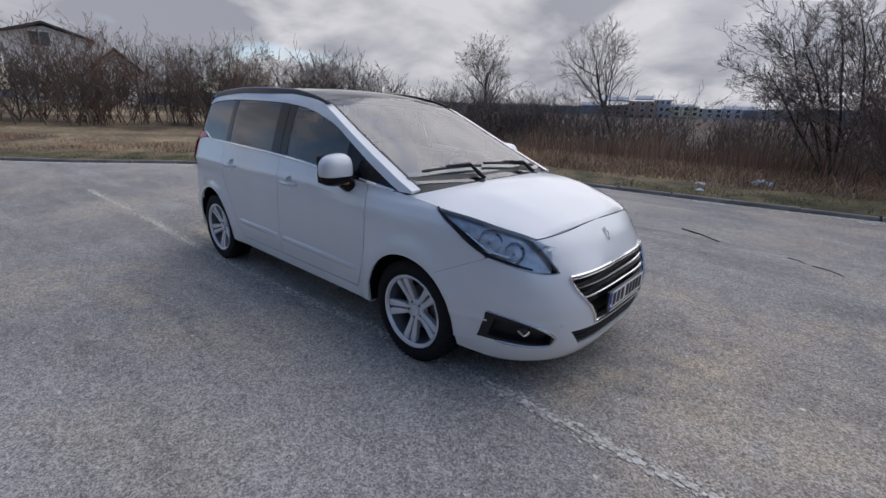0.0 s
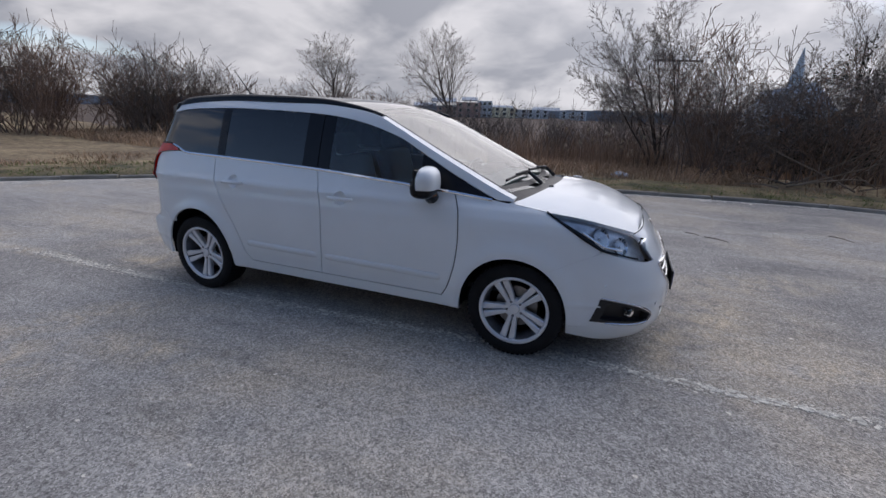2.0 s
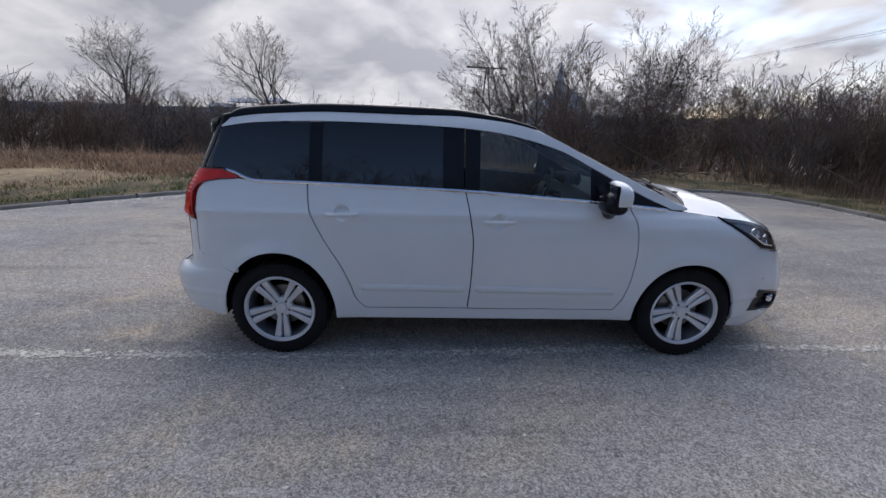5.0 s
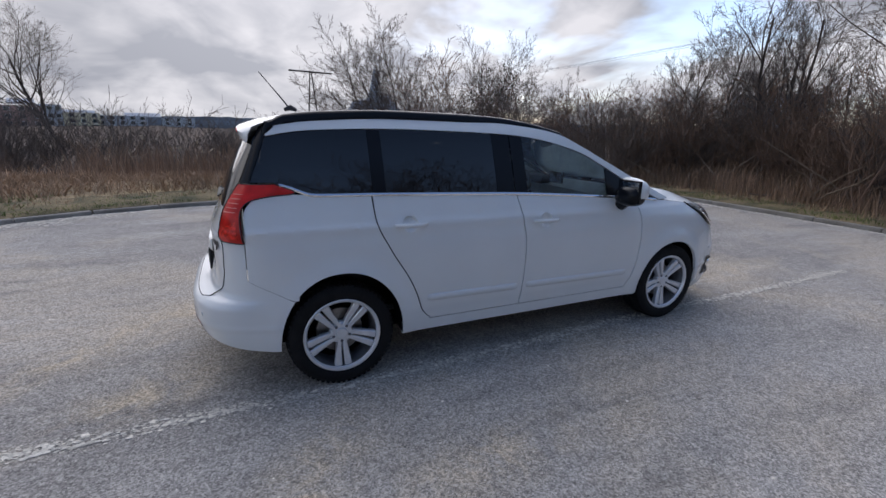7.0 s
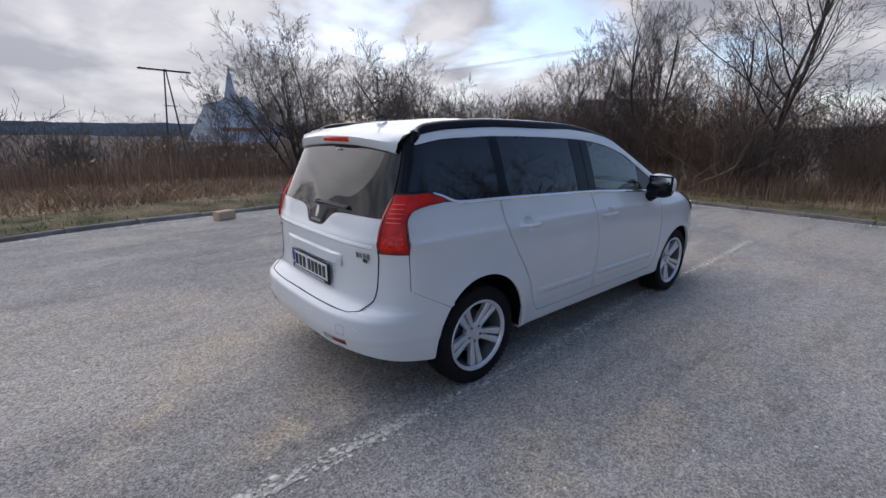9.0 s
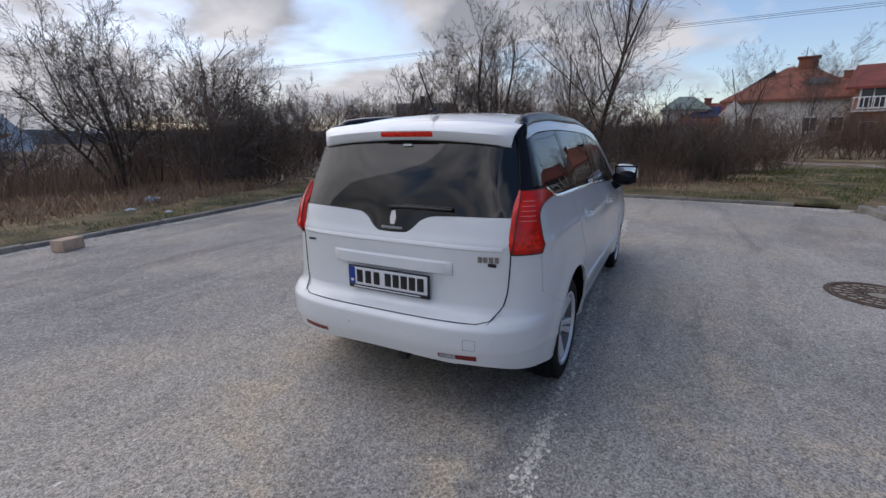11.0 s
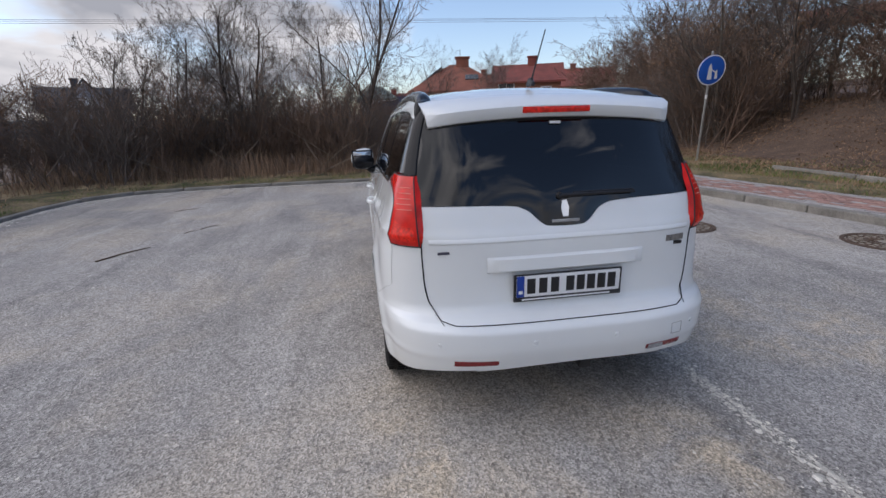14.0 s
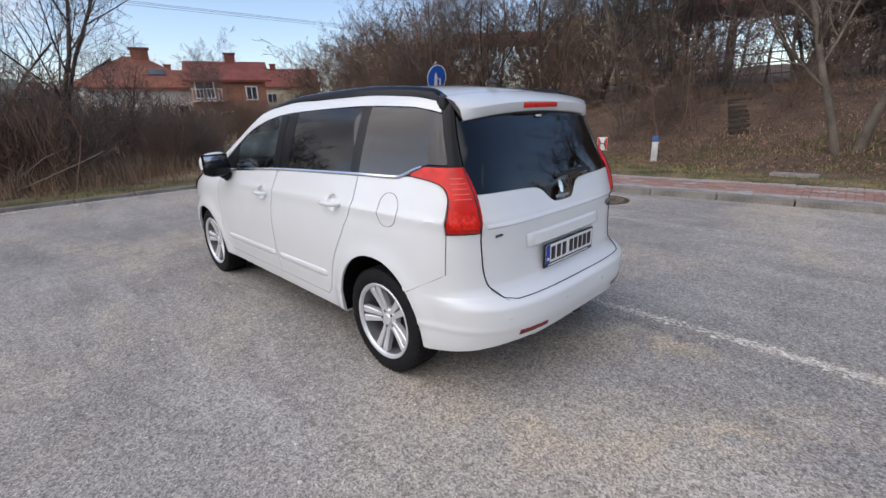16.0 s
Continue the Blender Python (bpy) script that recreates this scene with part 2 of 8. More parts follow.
def bm_box(size, at=(0, 0, 0), bevel=0.0, seg=2, m=None, bm=None):
    b2 = bmesh.new()
    bmesh.ops.create_cube(b2, size=1)
    for v in b2.verts:
        v.co = Vector((v.co.x * size[0], v.co.y * size[1], v.co.z * size[2]))
    if bevel:
        bmesh.ops.bevel(b2, geom=b2.edges[:], offset=bevel, segments=seg, profile=0.5, affect="EDGES")
    bmesh.ops.transform(b2, matrix=Matrix.Translation(at) @ (m or Matrix()), verts=b2.verts)
    return join(bm, b2)


def join(bm, b2):
    if bm is None:
        return b2
    me = bpy.data.meshes.new("tmp")
    b2.to_mesh(me)
    b2.free()
    bm.from_mesh(me)
    bpy.data.meshes.remove(me)
    return bm


def bm_tube(pts, radii, sides=8, bm=None, cap=True):
    """A round bar along points."""
    bm = bm or bmesh.new()
    pts = [Vector(p) for p in pts]
    if isinstance(radii, (int, float)):
        radii = [radii] * len(pts)
    rings = []
    for i, p in enumerate(pts):
        d = (pts[min(i + 1, len(pts) - 1)] - pts[max(i - 1, 0)]).normalized()
        u = d.orthogonal().normalized() if i == 0 else (u - d * u.dot(d)).normalized()
        w = d.cross(u)
        rings.append([bm.verts.new(p + (u * math.cos(2 * math.pi * k / sides) + w * math.sin(2 * math.pi * k / sides)) * radii[i]) for k in range(sides)])
    for a, b in zip(rings, rings[1:]):
        for k in range(sides):
            bm.faces.new((a[k], a[(k + 1) % sides], b[(k + 1) % sides], b[k]))
    if cap:
        bm.faces.new(rings[0][::-1])
        bm.faces.new(rings[-1])
    return bm


def bm_lathe(profile, n=48, axis="y", bm=None):
    """Turn a profile of (radius, along) round an axis."""
    bm = bm or bmesh.new()
    rings = []
    for r, a in profile:
        ring = []
        for k in range(n):
            c, s = math.cos(2 * math.pi * k / n) * r, math.sin(2 * math.pi * k / n) * r
            ring.append(bm.verts.new((c, a, s) if axis == "y" else ((c, s, a) if axis == "z" else (a, c, s))))
        rings.append(ring)
    for a, b in zip(rings, rings[1:]):
        for k in range(n):
            bm.faces.new((a[k], a[(k + 1) % n], b[(k + 1) % n], b[k]))
    return bm


def bm_plate(outline, depth, to3d, bm=None):
    """A flat outline of (a, b) pairs, given thickness; to3d(a, b, d) lays it into space."""
    bm = bm or bmesh.new()
    f = [bm.verts.new(to3d(a, b, 0)) for a, b in outline]
    g = [bm.verts.new(to3d(a, b, -depth)) for a, b in outline]
    bm.faces.new(f)
    bm.faces.new(g[::-1])
    for i in range(len(f)):
        j = (i + 1) % len(f)
        bm.faces.new((f[i], g[i], g[j], f[j]))
    return bm


def text_mesh(name, body, size, material, m, parent=None, depth=0.001, label="", space=1.0):
    cu = bpy.data.curves.new(name, "FONT")
    cu.body, cu.size, cu.extrude, cu.align_x, cu.align_y, cu.space_character = body, size, depth, "CENTER", "CENTER", space
    tmp = bpy.data.objects.new(name, cu)
    scene.collection.objects.link(tmp)
    me = bpy.data.meshes.new_from_object(tmp.evaluated_get(bpy.context.evaluated_depsgraph_get()))
    bpy.data.objects.remove(tmp)
    me.name = name
    me.materials.clear()
    me.materials.append(material)
    ob = new(name, me)
    ob.parent = parent
    ob.matrix_world = m
    return tagged(ob, label) if label else ob

import functools
# ---- the car: body surface ----
# x runs forward from the middle of the wheelbase, z up from the ground; half rings at each height run from the tail's middle
# (s = 0) round the corner, along the side (s = 1 to 2) and round to the nose (s = 3).
XR, XF = -1.55, 1.0
wid = pch([(0.15, 0.80), (0.22, 0.835), (0.30, 0.858), (0.42, 0.872), (0.55, 0.884), (0.70, 0.888), (0.85, 0.880), (0.94, 0.8665), (0.972, 0.8680), (0.990, 0.8560), (1.05, 0.834),
           (1.12, 0.810), (1.20, 0.785), (1.30, 0.752), (1.40, 0.716), (1.48, 0.684), (1.53, 0.658), (1.60, 0.605)])
nose = pch([(0.15, 2.17), (0.19, 2.235), (0.28, 2.288), (0.38, 2.305), (0.50, 2.302), (0.60, 2.272), (0.68, 2.236), (0.75, 2.195), (0.82, 2.15), (0.88, 2.09), (0.94, 1.99), (0.99, 1.86), (1.05, 1.70)])
tail = pch([(0.22, -2.04), (0.30, -2.13), (0.38, -2.168), (0.46, -2.185), (0.54, -2.18), (0.575, -2.14), (0.60, -2.075), (0.64, -2.05), (0.75, -2.04), (0.88, -2.04), (0.935, -2.035),
            (1.00, -2.005), (1.10, -1.965), (1.20, -1.918), (1.46, -1.805), (1.50, -1.79), (1.60, -1.76)])
PFRONT = 3.5


def prear(z):
    """How square the tail's corners are, by height."""
    return 3.5 + 1.9 * sstep(0.86, 1.12, z)


ARCH_F, ARCH_R = (1.345, 0.355, 0.685), (-1.35, 0.365, 0.725)     # middle, half-width, height


def taper(x, z):
    return 1 - 0.048 * sstep(0.0, 1.35, x) * sstep(0.9, 1.02, z) - 0.024 * sstep(0.9, 1.75, -x)


def flare(x, z):
    g = 0.0
    for xc, r, zt in (ARCH_F, ARCH_R):
        if abs(x - xc) > 0.65:
            continue
        d = math.hypot(x - xc, (z - 0.33)) - 0.38
        g += 0.023 * math.exp(-(d / 0.07) ** 2) * (1 if z > 0.28 else 0.5)
    g += 0.0045 * sstep(0.40, 0.43, z) * (1 - sstep(0.43, 0.46, z))
    return g


def P(s, z, off=0.0):
    """The body's surface; off: metres inwards."""
    sg = -1
    if s < 0:
        s, sg = -s, 1
    if s > 3:
        s, sg = 6 - s, 1
    w = wid(z) - off
    if s < 1:
        f, e, q = (1 - s) * math.pi / 2, tail(z) + off, 2 / prear(z)
        x, y = XR + (e - XR) * math.sin(f) ** q, w * max(0.0, math.cos(f)) ** q
    elif s <= 2:
        x, y = XR + (XF - XR) * (s - 1), w
    else:
        f, e, q = (s - 2) * math.pi / 2, nose(z) - off, 2 / PFRONT
        x, y = XF + (e - XF) * math.sin(f) ** q, w * max(0.0, math.cos(f)) ** q
    y = y * taper(x, z) + (flare(x, z) if 0.3 < s < 2.8 else 0) * min(1, y / w * 1.1)
    return Vector((x, sg * y, z))


def S(x, z):
    """The ring's measure s at a place along the side."""
    if x < XR:
        d = max(0, min(1, (x - XR) / (tail(z) - XR)))
        return 1 - math.asin(min(1, d ** (prear(z) / 2))) * 2 / math.pi
    if x > XF:
        d = max(0, min(1, (x - XF) / (nose(z) - XF)))
        return 2 + math.asin(min(1, d ** (PFRONT / 2))) * 2 / math.pi
    return 1 + (x - XR) / (XF - XR)


@functools.lru_cache(maxsize=None)
def SY(y, z, rear=True):
    """s at a half-width y on the tail or the nose."""
    lo, hi = (0.0, 1.0) if rear else (2.0, 3.0)
    for _ in range(18):
        mid = (lo + hi) / 2
        if (abs(P(mid, z).y) < abs(y)) == rear:
            lo = mid
        else:
            hi = mid
    return (lo + hi) / 2


def inward(co):
    return Vector((-0.25 * co.x / 2.2, -1 if co.y > 0 else 1, -0.1)).normalized() if abs(co.y) > 0.5 else Vector((-1 if co.x > 0 else 1, 0, 0))


def panel(sa, sb, za, zb, n, m, side=-1, off=0.0, rim=0.014, us=None, vs=None, gap=0.0):
    """A panel of the ring surface between two edges sa(z), sb(z) and two edges za(x), zb(x). side: -1 right, 1 left, 0 across the middle."""
    rows = []
    us = us or [i / n for i in range(n + 1)]
    vs = vs or [j / m for j in range(m + 1)]
    for v in vs:
        row = []
        for u in us:
            x = P(0.5 * (sa(0.8) + sb(0.8)), 0.8).x
            z = 0.0
            for _ in range(4):
                z0, z1 = za(x) + gap, zb(x) - gap
                z = z0 + (z1 - z0) * v
                a, b = sa(z), sb(z)
                s = a + (b - a) * u
                x = P(s, z).x
            p = P(s, z, off)
            if side > 0:
                p.y = -p.y
            row.append(p)
        rows.append(row)
    bm = bm_grid(rows)
    fix(bm)
    if rim:
        flange(bm, inward, rim)
        bmesh.ops.recalc_face_normals(bm, faces=bm.faces)
    return bm


def at_x(f, shift=0.0):
    """An edge given as x by height."""
    return lambda z: S(f(z) + shift, z)


def k(v):
    return lambda *_: v


G = 0.0040      # half a panel gap
belt = pch([(-1.66, 1.222), (-1.60, 1.205), (-1.555, 1.186), (-1.495, 1.164), (-1.40, 1.159), (-1.144, 1.155), (-0.676, 1.141), (-0.148, 1.122), (0.413, 1.086), (0.807, 1.057), (1.148, 1.025), (1.3, 1.008)])
wintop = pch([(-1.90, 1.36), (-1.78, 1.45), (-1.68, 1.482), (-1.47, 1.512), (-1.02, 1.527), (-0.68, 1.522), (-0.215, 1.506), (0.045, 1.48), (0.436, 1.384), (0.647, 1.284), (0.867, 1.172), (1.094, 1.066), (1.20, 1.022)])
cant = pch([(-1.90, 1.47), (-1.80, 1.500), (-1.70, 1.540), (-1.42, 1.580), (-1.01, 1.598), (-0.67, 1.594), (-0.31, 1.583), (0.065, 1.549), (0.26, 1.512), (0.444, 1.434), (0.64, 1.339), (0.843, 1.241), (1.015, 1.162), (1.2, 1.078), (1.34, 1.02)])
gap_c = pch([(1.20, -1.151), (1.147, -1.149), (1.013, -1.139), (0.838, -1.063), (0.617, -0.934), (0.50, -0.885), (0.426, -0.862), (0.385, -0.835), (0.345, -0.79)])
gap_b = pch([(1.122, -0.155), (0.971, -0.123), (0.786, -0.099), (0.556, -0.105), (0.346, -0.122)])
gap_a = pch([(1.06, 0.905), (1.04, 0.912), (0.925, 0.958), (0.769, 0.969), (0.60, 0.955), (0.50, 0.932), (0.42, 0.905), (0.345, 0.86)])
shoulder = pch([(1.10, 1.031), (1.2, 1.022), (1.35, 1.004), (1.52, 0.980), (1.7, 0.955), (1.85, 0.921), (2.03, 0.860), (2.09, 0.79), (2.15, 0.70)])
lamp_low = pch([(1.50, 0.978), (1.56, 0.945), (1.7, 0.868), (1.82, 0.795), (1.86, 0.772), (1.90, 0.760), (1.95, 0.748), (2.05, 0.718), (2.12, 0.702), (2.17, 0.694)])
DOOR_LOW, SILL = 0.350, 0.285


def arch_z(x, low=SILL, grow=0.0):
    z = low
    for xc, r, zt in (ARCH_F, ARCH_R):
        d = abs(x - xc) / (r + grow)
        if d < 1:
            z = max(z, 0.27 + (zt + grow - 0.27) * (1 - d ** 2.15) ** (1 / 2.15))
    return z


def arch_x(z, which, fore):
    """Where an arch's edge stands at a height, on its fore or aft side."""
    xc, r, zt = which
    q = max(0.0, min(1.0, (z - 0.27) / (zt - 0.27)))
    return xc + (1 if fore else -1) * r * (1 - q ** 2.15) ** (1 / 2.15)


def seam_vs(z0, zs, z1, n, m):
    """Rows below and above a seam height."""
    v0 = (zs - z0) / (z1 - z0)
    return [v0 * i / n for i in range(n)] + [v0 + (1 - v0) * i / m for i in range(m + 1)]


def arch_us(x0, x1, n):
    """Steps along x that crowd where an arch stands steep."""
    xs = {x0, x1}
    xs |= {x0 + (x1 - x0) * i / n for i in range(n + 1)}
    for xc, r, _ in (ARCH_F, ARCH_R):
        xs |= {xc + r * math.cos(math.pi * i / 40) for i in range(41)}
        xs |= {xc - r - 0.0015, xc + r + 0.0015}
    return [(x - x0) / (x1 - x0) for x in sorted(xs) if x0 <= x <= x1]


car = empty("car", "pearl white family van with black roof rails and tinted windows", "car")

# hidden shell that closes the gaps between the panels
for sd_ in (-1, 1):
    part("inner_shell", panel(at_x(k(-1.70)), at_x(k(1.80)), lambda x: max(0.30, arch_z(x, 0.30, 0.02)), lambda x: min(belt(x), shoulder(x) if x > 1.15 else 9, lamp_low(x) - 0.01 if x > 1.47 else 9) - 0.012, 0, 14, sd_, 0.032, 0, arch_us(-1.70, 1.80, 60)), SHELL, car)
    part("inner_shell", panel(at_x(k(-1.86)), at_x(k(-1.70)), k(0.68), k(1.10), 6, 10, sd_, 0.016, 0), SHELL, car)

for sd_ in (-1, 1):
    # doors with their handles, rubbing strips and chrome window line
    for front in (True, False):
        ea, eb = (gap_b, gap_a) if front else (gap_c, gap_b)
        d = part("front_door" if front else "rear_door", panel(at_x(ea, G), at_x(eb, -G), k(DOOR_LOW), lambda x: belt(x) - 0.006, 26, 34, sd_), PAINT, car)
        hx, hz = (0.065, 0.940) if front else (-0.93, 0.975)
        hy = abs(P(S(hx, hz), hz).y) * sd_
        # dished recess behind the grip
        bm = bmesh.new()
        rows = []
        for r, dep in ((0.0, -0.028), (0.45, -0.026), (0.75, -0.018), (0.92, -0.006), (1.0, 0.0002), (1.06, 0.0010), (1.5, 0.0012), (1.95, 0.0006)):
            row = [Vector((hx + 0.052 * r * math.cos(a), 0, hz + 0.050 * r * math.sin(a))) for a in [2 * math.pi * i / 36 for i in range(37)]]
            for p in row:
                p.y = (abs(P(S(p.x, p.z), p.z).y) + dep) * sd_
            rows.append(row)
        bm.free()
        bm = bmesh.new()
        bm.from_mesh(d.data)
        bmesh.ops.delete(bm, geom=[f for f in bm.faces if any(math.hypot((v.co.x - hx) / 0.052, (v.co.z - hz) / 0.050) < 0.98 and abs(v.co.y) > 0.83 for v in f.verts) and abs(f.calc_center_median().x - hx) < 0.085 and abs(f.calc_center_median().z - hz) < 0.08], context="FACES")
        bm.to_mesh(d.data)
        bm.free()
        part("handle_recess", fix(bm_grid(rows)), PAINT, d)
        bm = bmesh.new()
        L = 0.105
        prof = []
        for i in range(15):
            t = -1 + 2 * i / 14
            x = hx + L * t
            bow = 0.034 * (1 - t ** 4) + 0.006
            th, hh = 0.007 + 0.004 * (1 - t * t), 0.0135 * (1 - 0.35 * t ** 4)
            yy = abs(P(S(x, hz), hz).y) + bow
            prof.append([Vector((x, sd_ * (yy + th * math.cos(a)), hz + hh * math.sin(a))) for a in [2 * math.pi * q / 10 for q in range(11)]])
        bm.free()
        h = fix(bm_grid(prof))
        bmesh.ops.holes_fill(h, edges=[e for e in h.edges if e.is_boundary])
        part("door_handle", h, PAINT, d)
        # rubbing strip low on the door
        x0, x1 = ((-0.085, 0.862) if front else (-0.83, -0.145))
        rows = []
        for i in range(31):
            x = x0 + (x1 - x0) * i / 30
            e = min(1.0, min(i, 30 - i) / 1.2)
            row = []
            for j in range(9):
                a = math.pi * j / 8
                z = 0.487 - 0.010 * (x - 0.0) + 0.024 * math.cos(a) * (0.75 + 0.25 * e)
                row.append(Vector((x, sd_ * (abs(P(S(x, z), z).y) - 0.004 + (0.016 * e + 0.002) * math.sin(a) ** 0.6), z)))
            rows.append(row)
        part("rubbing_strip", fix(bm_grid(rows)), PAINT, d)
    # chrome line under the windows
    rows = []
    for i in range(91):
        x = -1.655 + (1.165 + 1.655) * i / 90
        z = belt(x)
        y = abs(P(S(x, z), z).y)
        w = 0.009
        rows.append([Vector((x, sd_ * (abs(P(S(x, z + q), z + q).y) + o), z + q)) for q, o in ((-w, -0.004), (-w, 0.003), (0, 0.0065), (w, 0.003), (w, -0.004))])
    part("window_line", fix(bm_grid(rows)), CHROME, car, "bright chrome strip")
    # sill
    part("sill", panel(at_x(k(-0.988)), at_x(k(0.99)), k(0.268), k(DOOR_LOW - 0.006), 60, 5, sd_, 0.0, 0.05), PAINT, car)
    # front wing
    wing_top = lambda x: (belt(x) - 0.006) if x < 1.12 else (shoulder(x) if x < 1.52 else lamp_low(x)) - 0.003
    wing_low = lambda x: max(arch_z(x), 0.66 + (x - 1.62) * 0.46 if x > 1.555 else 0)
    XS = 1.15
    zs, zt_ = arch_z(XS), wing_top(XS)
    bm = panel(at_x(k(XS)), at_x(k(1.845)), wing_low, wing_top, 0, 26, sd_, 0, 0, arch_us(XS, 1.845, 40))
    join(bm, panel(lambda z: S(gap_a(z) + G, z), lambda z: S(min(XS, arch_x(z, ARCH_F, False)), z), k(SILL), wing_top, 14, 0, sd_, 0, 0, None, seam_vs(SILL, zs, zt_, 16, 26)))
    fix(bm)
    bmesh.ops.remove_doubles(bm, verts=bm.verts, dist=0.0015)
    flange(bm, inward, 0.016)
    bmesh.ops.recalc_face_normals(bm, faces=bm.faces)
    part("front_wing", bm, PAINT, car)
    # rear quarter
    q_low = lambda x: max(arch_z(x), 0.625 - (x + 1.70) * 0.55 if x < -1.625 else 0)
    q_top = pch([(-1.87, 0.912), (-1.8535, 0.93), (-1.852, 1.03), (-1.845, 1.085), (-1.825, 1.118), (-1.79, 1.150), (-1.70, 1.166), (-1.60, 1.174), (-1.555, 1.178), (-1.495, 1.156), (-1.40, 1.151), (-1.144, 1.147), (-0.7, 1.135)])
    XS = -1.16
    zs, zt_ = arch_z(XS), q_top(XS) - 0.002
    bm = panel(lambda z: S(-1.853, z), at_x(k(XS)), q_low, lambda x: q_top(x) - 0.002, 0, 30, sd_, 0, 0, arch_us(-1.853, XS, 46))
    join(bm, panel(lambda z: S(max(XS, arch_x(z, ARCH_R, True)), z), lambda z: S(gap_c(z) - G, z), k(SILL), lambda x: q_top(x) - 0.002, 16, 0, sd_, 0, 0, None, seam_vs(SILL, zs, zt_, 16, 30)))
    fix(bm)
    bmesh.ops.remove_doubles(bm, verts=bm.verts, dist=0.0015)
    flange(bm, inward, 0.016)
    bmesh.ops.recalc_face_normals(bm, faces=bm.faces)
    part("rear_quarter", bm, PAINT, car)
    # wheel arch liners
    for xc, r, zt in (ARCH_F, ARCH_R):
        rows = []
        for i in range(33):
            x = xc - r + 2 * r * i / 32
            z = arch_z(x, 0.27)
            rows.append([Vector((x, sd_ * y, z + dz)) for y, dz in ((abs(P(S(x, z), z).y) - 0.007, 0.001), (0.84, 0.010), (0.62, 0.02), (0.45, 0.0))])
        part("wheel_arch_liner", fix(bm_grid(rows)), SHELL, car)
        # the lip of the arch
        rows = []
        for i in range(61):
            a = math.pi * i / 60
            x = xc - r * math.cos(a) * 0.9995
            z = max(arch_z(x), SILL if abs(math.cos(a)) > 0.999 else 0)
            y = abs(P(S(x, z), z).y)
            rows.append([Vector((x, sd_ * (y + o), z + q)) for o, q in ((0.001, 0.004), (0.002, -0.002), (-0.006, -0.005), (-0.010, -0.003))])
        part("wheel_arch_lip", fix(bm_grid(rows)), PAINT, car)

# ---- bumpers, bonnet, tailgate, roof ----
fb_top = lambda x: max(0.5, min(0.66 + (x - 1.62) * 0.46, lamp_low(x)) - 0.004) if x < 2.145 else 0.70
nose_us = [i / 120 for i in range(121)]
# the nose: bumper side corners, the cap between bonnet and grille, and the lower lip
GR_T, GR_B, GR_WT, GR_WB = 0.672, 0.405, 0.50, 0.345
LG_T, LG_B, LG_WT, LG_WB = 0.385, 0.285, 0.52, 0.44


def grille_w(z):
    return GR_WB + (GR_WT - GR_WB) * sstep(GR_B, GR_T, z) if z >= GR_B else GR_WB


def low_w(z):
    return LG_WB + (LG_WT - LG_WB) * max(0, min(1, (z - LG_B) / (LG_T - LG_B)))


def inside_fog(p):
    """The dark pocket round the fog lamp, drawn in half-width and height."""
    y, z = abs(p.y), p.z
    t = (y - 0.60) / (0.806 - 0.60)
    if not 0 < t < 1:
        return False
    return 0.05 < t < 0.96 and 0.296 + 0.035 * t + (0.03 * (1 - t) ** 4) < z < 0.345 + 0.130 * t ** 0.7


